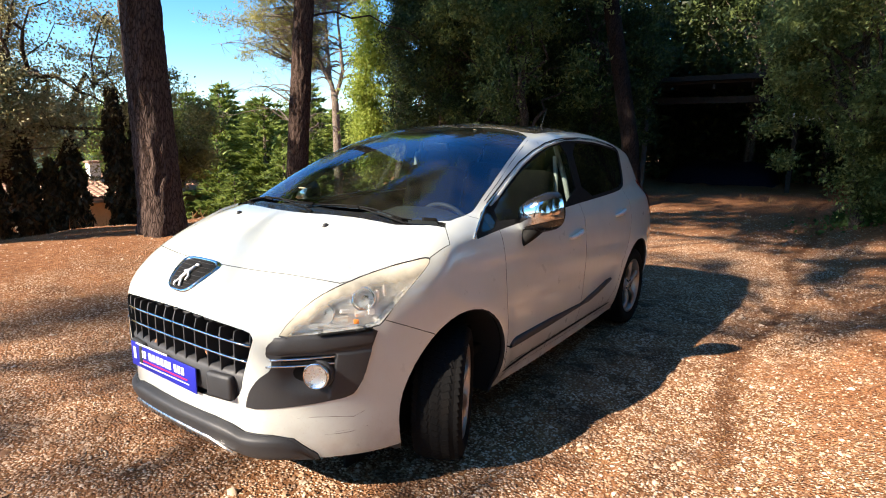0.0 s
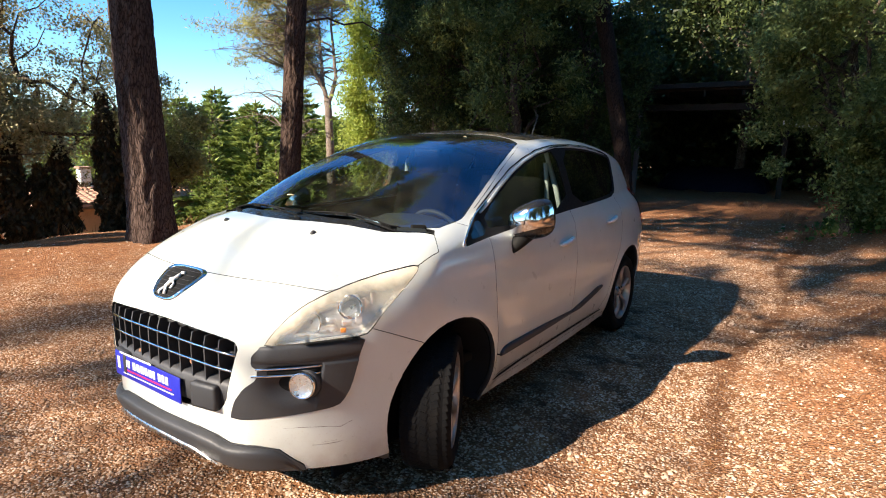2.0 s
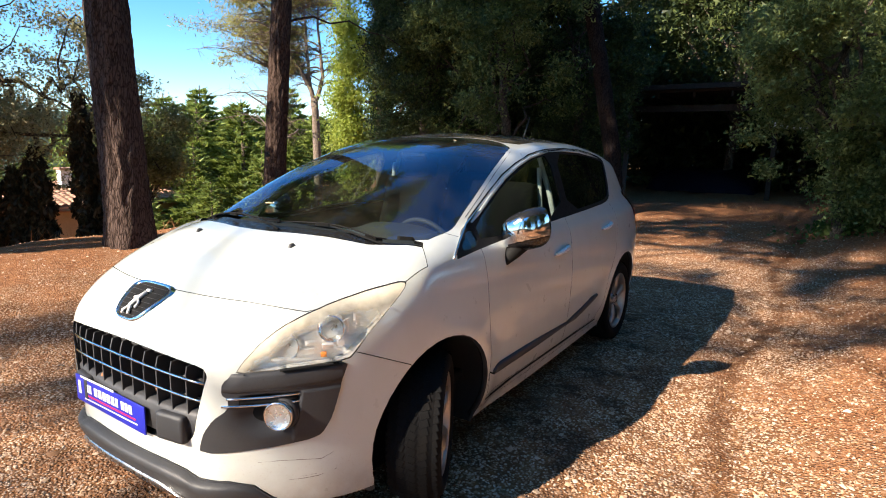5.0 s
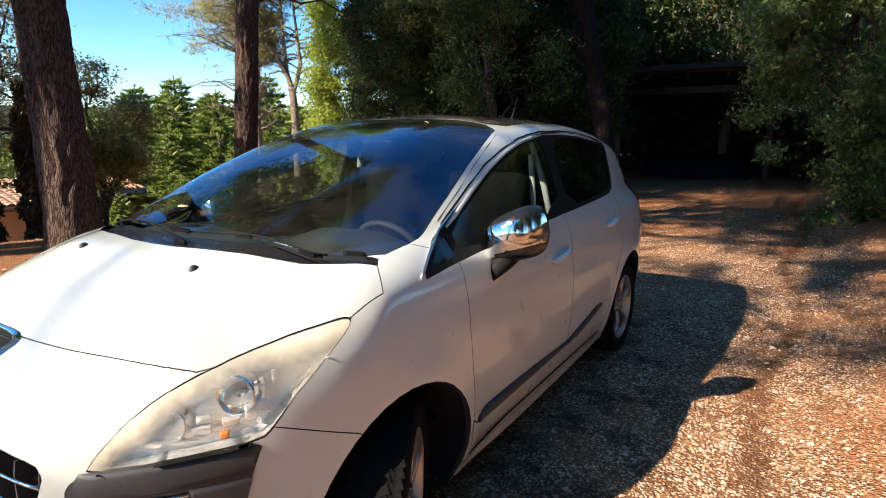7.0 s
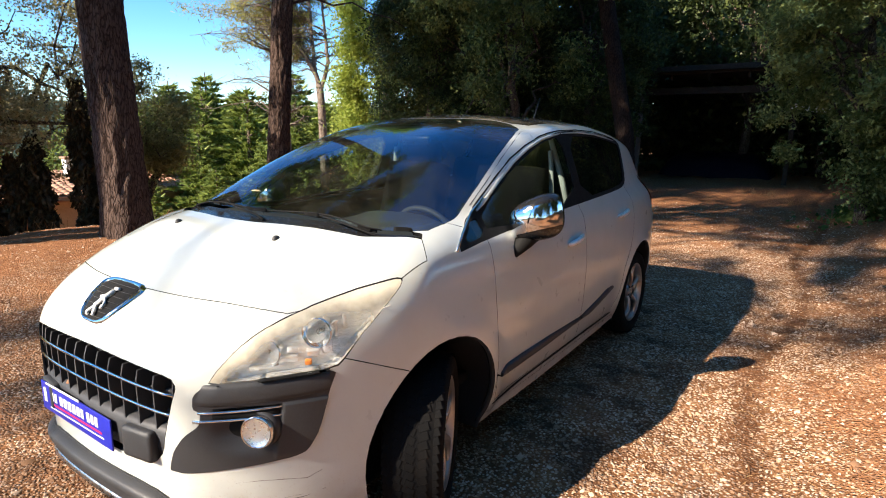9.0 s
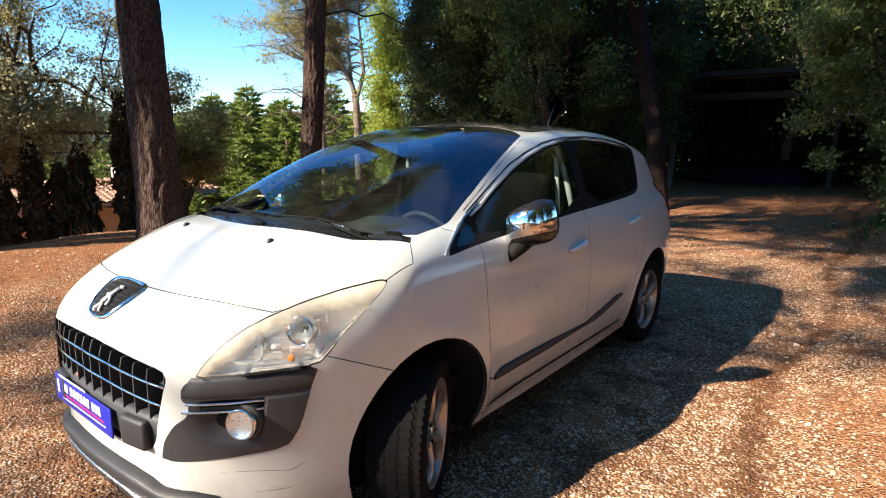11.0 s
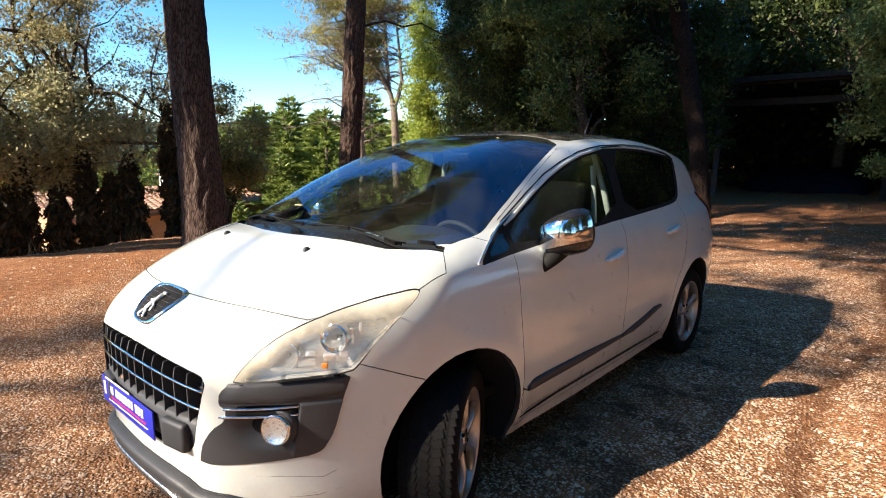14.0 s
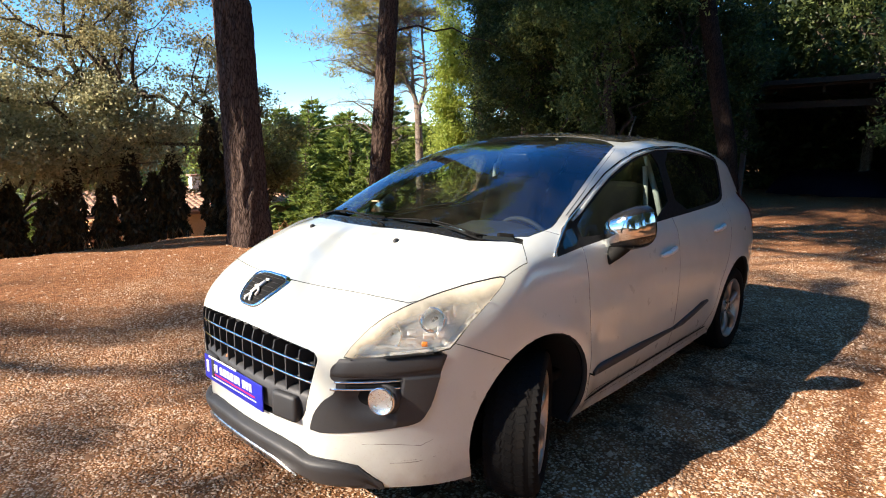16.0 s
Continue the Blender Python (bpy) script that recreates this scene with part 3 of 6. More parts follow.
def bough(parent, p, q, r, seed, tuft=34):
    """A long forked bough with sparse needle tufts; p and q from the foot of its tree."""
    rng = np.random.default_rng(seed)
    g, qs = Geo(), []

    def fork(p, d, L, r, depth):
        path = limb(p, np.array(p) + np.array(d) * L, rng, 6, 0.10)
        g.tube(path, [r * (1 - 0.12 * k) for k in range(7)], 6, cap=False)
        if depth < 2:
            for w in path[2:]:
                qs.append(leaf_quads(w + rng.normal(size=(tuft, 3)) * 0.11, 0.17, 0.016, rng, 0.2))
        if depth:
            for k in (2, 3, 4, 5, 6):
                nd = np.array(d) * 0.8 + rng.normal(size=3) * np.array([0.6, 0.6, 0.25])
                fork(path[k], nd / np.linalg.norm(nd), L * rng.uniform(0.32, 0.5), r * 0.5, depth - 1)
    d = np.array(q, float) - np.array(p, float)
    L = np.linalg.norm(d)
    fork(p, d / L, L, r, 2)
    g.make("bough", M_pine_bark, parent)
    quads_obj("needles", np.concatenate(qs), M_pine_leaf, parent)


# unseen boughs placed to throw branch shadows on the bank
bough(over_pine, (0.13, 0.25, 6.5), (-3.2, 0.5, 6.9), 0.075, 301)
bough(over_pine, (0.10, 0.2, 5.4), (-1.2, 3.6, 6.4), 0.05, 305, 30)
bough(over_pine, (0.15, 0.3, 7.6), (-4.4, 3.6, 7.4), 0.085, 309, 60)
_g = Geo()
_r = np.random.default_rng(4)
_g.tube(limb((0.2, 0.25, 3.75), (2.0, 1.6, 3.4), _r, 7, 0.05), [0.028, 0.024, 0.02, 0.018, 0.015, 0.012, 0.009, 0.005], 6)
_g.make("dead_branch", M_pine_bark, second_pine)

# more unseen pines, placed to throw dapples on drive, hood and bank
big_pine("pine_tree", (-10.4, -16.5, 0.0), (-10.0, -16.0, 9.0), 0.20, 0.12, (-7.3, -12.8, 8.6), (2.3, 1.1, 0.7), 49, "unseen tall pine far behind the drive, placed to dapple it", 15, 140, 0.03, 0.25)
thin_pine = big_pine("pine_tree", (-5.0, -17.5, 0.0), (-5.2, -16.5, 9.4), 0.16, 0.10, (-5.6, -14.5, 8.8), (1.6, 0.6, 0.6), 59, "unseen thin pine with sparse boughs, placed to dapple the hood", 10, 110, 0.03, 0.25)
big_pine("pine_tree", (3.2, -9.5, 0.0), (2.0, -8.8, 9.0), 0.18, 0.10, (-2.6, -6.4, 8.8), (2.4, 1.6, 0.8), 69, "unseen thin pine with long bare boughs, placed to shade the bank", 28, 80, 0.03, 0.25)

bough(thin_pine, (-0.1, 0.5, 7.5), (0.7, 7.4, 8.4), 0.05, 313, 12)
# downy oak on the slope below the drive
broadleaf("oak_tree", (-8.75, 2.75, float(ground_z(-8.75, 2.75))), (-8.9, 2.3, 2.4), 0.16, (-8.9, 2.3, 2.9), (1.85, 2.6, 2.5), 640, 98, 0.047, (M_oak_bark, M_oak_leaf), 3, 0.12, 0.3, 34, "sparse downy oak with browning leaves on the slope", cut_low=0.75, lump=0.25)
broadleaf("oak_tree", (-8.5, 4.55, float(ground_z(-8.5, 4.55))), (-8.35, 4.75, 1.5), 0.10, (-8.35, 4.78, 1.66), (0.95, 0.9, 1.08), 260, 95, 0.052, (M_oak_bark, M_green_oak_leaf), 13, 0.125, 0.3, 16, "small downy oak with dull green leaves", cut_low=0.4, lump=0.32)
broadleaf("oak_tree", (-9.2, 0.3, float(ground_z(-9.2, 0.3))), (-9.2, 0.2, 1.6), 0.10, (-8.3, 1.15, 1.75), (1.1, 2.5, 1.05), 440, 105, 0.052, (M_oak_bark, M_pale_oak_leaf), 23, 0.14, 0.3, 18, "low downy oak with greyish leaves", cut_low=1.5, lump=0.30)


def cypress(base, h, r, seed):
    rng = np.random.default_rng(seed)
    root = empty("cypress_tree", base, label="narrow dark cypress with a bare shaded foot", category="tree", group="cypress row")
    g = Geo()
    g.tube(limb((0, 0, -0.3), (0, 0, h * 0.9), rng, 6, 0.01), [0.075, 0.07, 0.06, 0.05, 0.04, 0.03, 0.015], 7)
    g.make("trunk", M_oak_bark, root)
    n = 3400
    t = rng.uniform(0.10, 1, n) ** 0.9
    rr = r * (0.35 + 0.65 * np.sin(np.clip(t * 1.05, 0, 1) * math.pi) ** 0.6) * np.sqrt(rng.uniform(0.2, 1.0, n)) * (1 + 0.2 * np.sin(t * 40 + seed))
    a = rng.uniform(0, 2 * math.pi, n)
    c = np.stack([np.cos(a) * rr, np.sin(a) * rr, t * h], -1)
    quads_obj("crown", leaf_quads(c, 0.12, 0.04, rng, 1.2, three=True), M_cypress_leaf, root)


for _i, (_x, _y, _h) in enumerate([(-8.4, 0.15, 2.5), (-8.3, 0.62, 2.6), (-8.2, 1.02, 2.5), (-8.15, 1.42, 2.7), (-8.05, 1.82, 2.6), (-7.95, 2.2, 2.7), (-7.85, 2.52, 2.5), (-7.74, 2.78, 2.6), (-8.25, 0.42, 2.7), (-8.12, 1.22, 2.7), (-7.36, 3.30, 2.9), (-7.22, 3.58, 2.8)]):
    cypress((_x, _y, float(ground_z(_x, _y))), (_h - 0.28) * (0.95 + 0.1 * math.sin(_i * 2.7)), 0.19 + 0.03 * math.sin(_i * 1.9), 40 + _i)


def conifer(seed, h, r, n):
    """A dense pointed conifer with tiers of drooping sprays."""
    rng = np.random.default_rng(seed)
    root = empty("conifer_tree", (0, 0, 0), label="pointed light green conifer in a group", category="tree", group="conifer group")
    g = Geo()
    g.tube([(0, 0, -0.3), (0, 0, h * 0.5), (0, 0, h)], [0.16, 0.1, 0.02], 8)
    cs, al = [], []
    tiers = 26
    for i in range(tiers):
        z = h * (0.06 + 0.93 * i / tiers)
        rad = r * (1 - i / tiers) ** 0.62 * rng.uniform(0.7, 1.2) + 0.10
        for j in range(int(6 + 7 * (1 - i / tiers))):
            a = rng.uniform(0, 2 * math.pi)
            d = np.array([math.cos(a), math.sin(a), 0.35])
            rl = rad * rng.uniform(0.75, 1.15)
            k = max(12, int(n / 260 * rl / r * 2.6))
            s = np.sqrt(rng.uniform(0.05, 1, k))
            p = d * (s * rl)[:, None] + np.array([0, 0, z])
            p = p + rng.normal(size=(k, 3)) * np.array([0.10, 0.10, 0.07]) * (1.2 - s)[:, None] - np.array([0, 0, 1]) * (s ** 2 * rl * 0.25)[:, None]
            cs.append(p), al.append(np.tile(d, (k, 1)))
            if i % 3 == 0 and j < 4:
                g.tube([(0, 0, z), tuple(d * rl * 0.8 + np.array([0, 0, z - 0.1]))], [0.02, 0.006], 4, cap=False)
    g.make("trunk", M_oak_bark, root)
    c, al = np.concatenate(cs), np.concatenate(al)
    quads_obj("crown", leaf_quads(c, 0.27, 0.085, rng, 0.0, al * 0.6, three=True), M_conifer_leaf, root)
    return root


_c = conifer(61, 6.3, 2.3, 8200)
_c.matrix_basis = pose(-18.6, 12.7, -3.1)
for _x, _y, _s, _rz in [(-18.8, 14.6, 1.0, 80), (-16.9, 13.5, 1.0, 160), (-21.0, 12.8, 1.05, 220), (-19.2, 10.6, 0.88, 300), (-15.4, 14.6, 0.8, 40), (-17.8, 8.9, 0.75, 120), (-16.2, 10.9, 0.72, 10), (-22.5, 15.5, 1.15, 200), (-14.2, 12.2, 0.7, 255), (-13.4, 9.6, 0.55, 140), (-13.9, 7.9, 0.5, 30), (-16.4, 17.0, 0.95, 70), (-12.6, 15.2, 0.62, 285), (-20.5, 19.0, 1.2, 15), (-11.4, 12.6, 0.45, 100), (-27.5, 10.5, 0.74, 25), (-29.0, 7.6, 0.78, 95), (-26.5, 12.8, 0.72, 185), (-27.8, 5.0, 0.74, 260), (-30.5, 2.4, 0.76, 330), (-26.0, 8.2, 0.66, 60)]:
    copy_thing(_c, pose(_x, _y, -3.1, 0, 0, _rz) @ Matrix.Scale(_s, 4))


# rounded trees that close the view behind the conifers
for _i, (_x, _y, _zt, _r) in enumerate([(-23.2, 15.2, 3.2, 2.3), (-21.4, 18.6, 2.7, 2.4), (-19.6, 20.4, 3.3, 2.1), (-18.0, 21.8, 2.6, 2.2), (-24.6, 12.2, 2.9, 2.4)]):
    _z = float(ground_z(_x, _y))
    broadleaf("broadleaf_tree", (_x, _y, _z), (_x, _y, _zt - 2.6), 0.14, (_x, _y, _zt - 2.4), (_r, _r, 2.6), 170, 70, 0.17, (M_oak_bark, M_conifer_leaf), 240 + _i, 0.34, 0.5, 10, "rounded light green tree beyond the conifers", cut_low=-2.0, twig=False, lump=0.3, three=True)


# far pine with feathery tops and the bare snag beside it
def far_pine():
    rng = np.random.default_rng(71)
    root = empty("pine_tree", (-15.0, 13.6, -2.6), label="airy pine with yellowish needles in the sun", category="tree")
    g = Geo()
    g.tube(limb((0, 0, -0.3), (0.3, 0.2, 11.6), rng, 9, 0.02), [0.2, 0.19, 0.17, 0.16, 0.14, 0.12, 0.1, 0.08, 0.05, 0.03], 8)
    qs = []
    for i in range(112):
        leafy = i < 76
        z = 11.6 - 4.4 * rng.uniform(0, 1) ** 1.3 if leafy else rng.uniform(4.8, 8.2)
        a = rng.uniform(0, 2 * math.pi)
        L = rng.uniform(1.4, 3.0)
        if math.cos(a) * 0.81 + math.sin(a) * 0.57 > 0.25 and z < 9.0:
            L *= 0.3
        p = np.array([0.2, 0.1, z - 0.6])
        q = p + np.array([math.cos(a) * L, math.sin(a) * L, 0.35 * L * rng.uniform(0.2, 1.2)])
        path = limb(p, q, rng, 6, 0.10)
        g.tube(path, [0.04, 0.035, 0.03, 0.022, 0.016, 0.011, 0.006], 4, cap=False)
        for w in path[2:]:
            for _ in range(3):
                e = w + rng.normal(size=3) * np.array([0.34, 0.34, 0.2])
                g.tube([tuple(w), tuple(e)], [0.008, 0.004], 3, cap=False)
                if leafy:
                    qs.append(leaf_quads(e + rng.normal(size=(42, 3)) * np.array([0.17, 0.17, 0.10]), 0.17, 0.022, rng, 0.35))
    g.make("trunk", M_snag_bark, root)
    quads_obj("crown", np.concatenate(qs), M_pine_leaf, root)


far_pine()


def snag():
    """A dead tree: a short trunk, three long limbs and many thin level branches."""
    rng = np.random.default_rng(77)
    root = empty("dead_tree", (-13.6, 14.0, -1.6), label="bare grey dead tree with forked limbs", category="tree")
    across, deep = np.array([0.68, 0.73, 0.0]), np.array([-0.73, 0.68, 0.0])
    g = Geo()

    def at(u, z, v=0.0):
        return across * u + deep * v + np.array([0, 0, z + 1.6])
    trunk = [at(0.20, -1.9), at(0.19, 0.2), at(0.16, 1.96), at(0.14, 2.7), at(0.10, 3.15)]
    g.tube([tuple(p) for p in trunk], [0.17, 0.155, 0.14, 0.13, 0.125], 10)
    limbs = [
        ([(0.10, 3.05), (0.02, 3.45), (-0.20, 3.85), (-0.38, 4.17), (-0.66, 4.50), (-0.86, 4.78), (-1.02, 5.5), (-1.05, 6.4)], 0.095, -0.25),
        ([(0.0, 3.5), (-0.05, 3.9), (-0.07, 4.2), (-0.10, 4.9), (-0.13, 5.6), (-0.17, 6.45), (-0.10, 7.4), (-0.16, 8.3)], 0.080, 0.2),
        ([(0.14, 2.95), (0.30, 3.45), (0.44, 3.93), (0.41, 4.3), (0.39, 4.72), (0.33, 5.69), (0.37, 6.6), (0.31, 7.8)], 0.085, 0.05),
    ]
    for pts, r, lean in limbs:
        path = [at(u, z, lean * k / 7) + rng.normal(size=3) * 0.012 for k, (u, z) in enumerate(pts)]
        g.tube([tuple(p) for p in path], [r * (1 - 0.105 * k) for k in range(8)], 8, cap=False)
        for _ in range(20):
            k = int(rng.integers(1, 7))
            p = path[k] + (path[k + 1] - path[k]) * rng.uniform(0, 1)
            side = rng.choice((-1.0, 1.0))
            L = rng.uniform(0.5, 1.5)
            q = p + across * side * L + deep * rng.normal() * 0.5 * L + np.array([0, 0, L * rng.uniform(-0.12, 0.42)])
            bough = limb(p, q, rng, 6, 0.09)
            w = rng.uniform(0.022, 0.040)
            g.tube(bough, [w * (1 - 0.13 * j) for j in range(7)], 5, cap=False)
            for _ in range(6):
                e = np.array(bough[int(rng.integers(2, 7))])
                tip = e + across * side * rng.uniform(0.05, 0.45) + rng.normal(size=3) * np.array([0.10, 0.10, 0.16])
                g.tube(limb(e, tip, rng, 3, 0.1), [0.014, 0.012, 0.009, 0.006], 3, cap=False)
    g.make("trunk", M_snag_bark, root)


snag()

# bright hedge tree and the dark evergreen oaks behind the car
broadleaf("hedge_tree", (-8.2, 11.4, 0.1), (-8.2, 11.4, 5.5), 0.12, (-8.85, 11.5, 3.8), (0.62, 1.0, 4.0), 380, 150, 0.08, (M_oak_bark, M_hedge_leaf), 31, 0.20, 0.7, 14, "tall bright green laurel hedge tree in the sun", cut_low=-0.3, lump=0.22, three=True)
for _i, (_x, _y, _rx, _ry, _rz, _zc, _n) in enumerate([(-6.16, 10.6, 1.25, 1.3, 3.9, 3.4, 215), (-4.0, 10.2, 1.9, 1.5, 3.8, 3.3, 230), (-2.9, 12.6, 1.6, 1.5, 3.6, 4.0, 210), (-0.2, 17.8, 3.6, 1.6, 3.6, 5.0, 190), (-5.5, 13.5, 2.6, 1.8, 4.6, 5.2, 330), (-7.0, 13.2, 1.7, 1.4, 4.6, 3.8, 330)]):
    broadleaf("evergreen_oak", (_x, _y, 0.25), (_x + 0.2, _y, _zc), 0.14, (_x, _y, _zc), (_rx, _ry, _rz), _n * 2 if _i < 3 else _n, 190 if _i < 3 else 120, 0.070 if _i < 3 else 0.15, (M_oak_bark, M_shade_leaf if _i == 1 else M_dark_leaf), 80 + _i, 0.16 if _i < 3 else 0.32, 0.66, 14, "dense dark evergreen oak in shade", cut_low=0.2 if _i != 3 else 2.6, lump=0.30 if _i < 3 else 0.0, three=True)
_rt = empty("leaning_tree", (-1.55, 10.55, 0.3), label="leaning bare trunk among the dark oaks", category="tree")
pine_trunk_mesh("trunk", [(0.25, 0, -0.3), (0.10, 0, 1.2), (-0.42, -0.1, 3.8), (-0.95, -0.2, 6.5)], 0.18, 0.14, 15, M_dark_bark, _rt, 32, 90)
_q = leaf_quads(np.random.default_rng(2).normal(size=(9000, 3)) * np.array([1.3, 1.2, 0.9]) + np.array([-0.9, -0.2, 6.6]), 0.085, 0.045, np.random.default_rng(3))
quads_obj("crown", _q, M_dark_leaf, _rt)
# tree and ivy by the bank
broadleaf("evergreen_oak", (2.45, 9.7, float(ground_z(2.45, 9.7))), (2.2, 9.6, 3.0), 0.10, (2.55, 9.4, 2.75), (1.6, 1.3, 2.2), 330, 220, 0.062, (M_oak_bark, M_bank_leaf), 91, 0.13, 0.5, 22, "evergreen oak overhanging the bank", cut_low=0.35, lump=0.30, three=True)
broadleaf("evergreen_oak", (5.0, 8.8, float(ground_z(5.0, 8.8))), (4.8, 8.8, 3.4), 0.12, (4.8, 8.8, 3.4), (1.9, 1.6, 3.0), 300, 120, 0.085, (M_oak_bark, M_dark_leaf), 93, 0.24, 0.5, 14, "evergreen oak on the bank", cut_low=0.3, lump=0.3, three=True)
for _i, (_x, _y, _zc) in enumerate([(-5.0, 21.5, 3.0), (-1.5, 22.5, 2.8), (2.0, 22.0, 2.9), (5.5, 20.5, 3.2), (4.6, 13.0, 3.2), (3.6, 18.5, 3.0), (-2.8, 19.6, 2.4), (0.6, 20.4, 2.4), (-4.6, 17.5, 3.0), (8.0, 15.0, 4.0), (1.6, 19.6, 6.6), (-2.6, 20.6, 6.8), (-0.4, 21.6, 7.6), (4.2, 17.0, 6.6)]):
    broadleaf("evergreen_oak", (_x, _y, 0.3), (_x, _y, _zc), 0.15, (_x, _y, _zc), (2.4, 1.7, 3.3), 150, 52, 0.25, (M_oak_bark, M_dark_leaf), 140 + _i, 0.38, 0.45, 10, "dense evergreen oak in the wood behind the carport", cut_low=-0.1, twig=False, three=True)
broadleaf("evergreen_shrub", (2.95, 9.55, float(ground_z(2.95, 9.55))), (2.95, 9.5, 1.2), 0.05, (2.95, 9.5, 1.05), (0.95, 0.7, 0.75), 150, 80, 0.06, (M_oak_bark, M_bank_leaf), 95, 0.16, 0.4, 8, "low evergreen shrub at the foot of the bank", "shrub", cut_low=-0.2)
broadleaf("evergreen_shrub", (-8.9, -0.5, float(ground_z(-8.9, -0.5))), (-8.9, -0.5, 0.6), 0.05, (-8.9, -0.75, 0.95), (0.7, 1.2, 1.15), 200, 90, 0.06, (M_oak_bark, M_hedge_leaf), 97, 0.16, 0.4, 8, "light green shrub on the slope below the drive", "shrub", cut_low=-1.0)
# unseen trees added round the clearing behind the camera, dimming skylight on the car
for _i, (_x, _y, _z, _s) in enumerate([(7.6, 5.0, 1.5, 1.25), (7.4, 0.6, 1.5, 1.3), (8.2, -4.5, 1.0, 1.3), (6.0, -12.0, 0.3, 1.3), (10.5, 7.2, 1.5, 1.5), (9.0, -8.6, 1.0, 1.4)]):
    broadleaf("evergreen_oak", (_x, _y, _z), (_x, _y, 3.6), 0.15, (_x, _y, 4.2 * _s), (2.6, 2.6, 4.6), 300, 60, 0.19, (M_oak_bark, M_dark_leaf), 100 + _i, 0.36, 0.6, 10, "unseen evergreen oak added round the clearing to block skylight", cut_low=0.3, twig=False, three=True)


# ---- carport ----
def carport():
    root = empty("carport", (-0.6, 15.0, 0.3), label="weathered open timber carport in deep shade", category="carport")
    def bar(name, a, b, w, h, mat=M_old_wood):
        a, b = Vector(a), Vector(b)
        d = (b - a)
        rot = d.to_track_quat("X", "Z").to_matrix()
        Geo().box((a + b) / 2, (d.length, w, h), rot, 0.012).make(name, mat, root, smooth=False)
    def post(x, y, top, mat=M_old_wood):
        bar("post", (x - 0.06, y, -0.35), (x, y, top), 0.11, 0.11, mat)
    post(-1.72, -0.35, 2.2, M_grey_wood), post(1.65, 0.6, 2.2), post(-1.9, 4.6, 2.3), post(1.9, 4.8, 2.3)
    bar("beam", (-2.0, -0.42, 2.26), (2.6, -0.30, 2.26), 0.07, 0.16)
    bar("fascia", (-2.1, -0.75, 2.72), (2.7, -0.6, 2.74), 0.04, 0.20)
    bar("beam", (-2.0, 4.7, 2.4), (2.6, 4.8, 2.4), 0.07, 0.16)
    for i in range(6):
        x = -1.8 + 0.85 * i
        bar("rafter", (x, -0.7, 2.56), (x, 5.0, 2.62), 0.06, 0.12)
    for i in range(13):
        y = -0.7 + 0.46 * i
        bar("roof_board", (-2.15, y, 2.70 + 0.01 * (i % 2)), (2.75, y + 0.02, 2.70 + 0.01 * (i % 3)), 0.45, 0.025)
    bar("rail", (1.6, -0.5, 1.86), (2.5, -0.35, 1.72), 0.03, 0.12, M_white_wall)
carport()


def tarp():
    """A low load under a draped tarpaulin."""
    n, m = 30, 18
    vs, fs = [], []
    for i in range(n):
        for j in range(m):
            u, v = i / (n - 1) * 2 - 1, j / (m - 1) * 2 - 1
            h = 0.7 * (1 - abs(u) ** 5) ** 0.5 * (1 - abs(v) ** 4) ** 0.5
            h = max(h, 0.02) + 0.04 * math.sin(9 * u + 2 * v) * math.cos(7 * v - u)
            vs.append((u * 1.45 * (1 + 0.03 * math.sin(13 * v)), v * 0.95 * (1 + 0.04 * math.sin(11 * u)), h - 0.02))
    for i in range(n - 1):
        for j in range(m - 1):
            fs.append((i * m + j, (i + 1) * m + j, (i + 1) * m + j + 1, i * m + j + 1))
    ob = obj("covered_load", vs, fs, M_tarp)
    ob.location = (-0.9, 18.0, 0.30)
    tagged(ob, "low load under a dark blue tarpaulin in the carport", "tarpaulin")


tarp()


# ---- house below the slope ----
def house():
    root = empty("house", (-17.8, 7.5, -3.3), label="ochre rendered house with clay tile roof and chimney", category="house")
    Geo().box((-1.6, 0, 1.3), (3.8, 7.0, 2.7), bevel=0.03).make("wall", M_render_wall, root, smooth=False)
    # roof slope down towards the drive
    slope = math.atan2(0.95, 2.3)
    g = Geo()
    rows, n = 12, 33
    for i in range(n):
        y = -3.6 + 0.225 * i
        for j in range(rows):
            t0, t1 = j / rows, (j + 1.12) / rows
            vs, fs = [], []
            for t, lift in ((t0, 0.02), (t1, 0.0)):
                for k in range(7):
                    a = math.pi * k / 6
                    vs.append((0.75 - t * 2.5 * 1.0, y + 0.112 * math.cos(a), 2.85 + t * 0.58 + 0.06 * math.sin(a) + lift))
            for k in range(6):
                fs.append((k, k + 1, 7 + k + 1, 7 + k))
            g.add(vs, fs)
    g.make("roof_tiles", M_tile, root)
    Geo().box((-0.50, 0, 3.11), (2.6, 7.5, 0.06), Matrix.Rotation(math.atan2(0.58, 2.5), 3, "Y")).make("roof", M_tile, root, smooth=False)
    ch = Geo().box((-1.1, 0.4, 3.42), (0.32, 0.34, 0.95), bevel=0.02).make("chimney", M_white_wall, root, smooth=False)
    Geo().box((-1.1, 0.4, 3.92), (0.42, 0.44, 0.06), bevel=0.015).make("cap", M_tile, ch, smooth=False)
house()


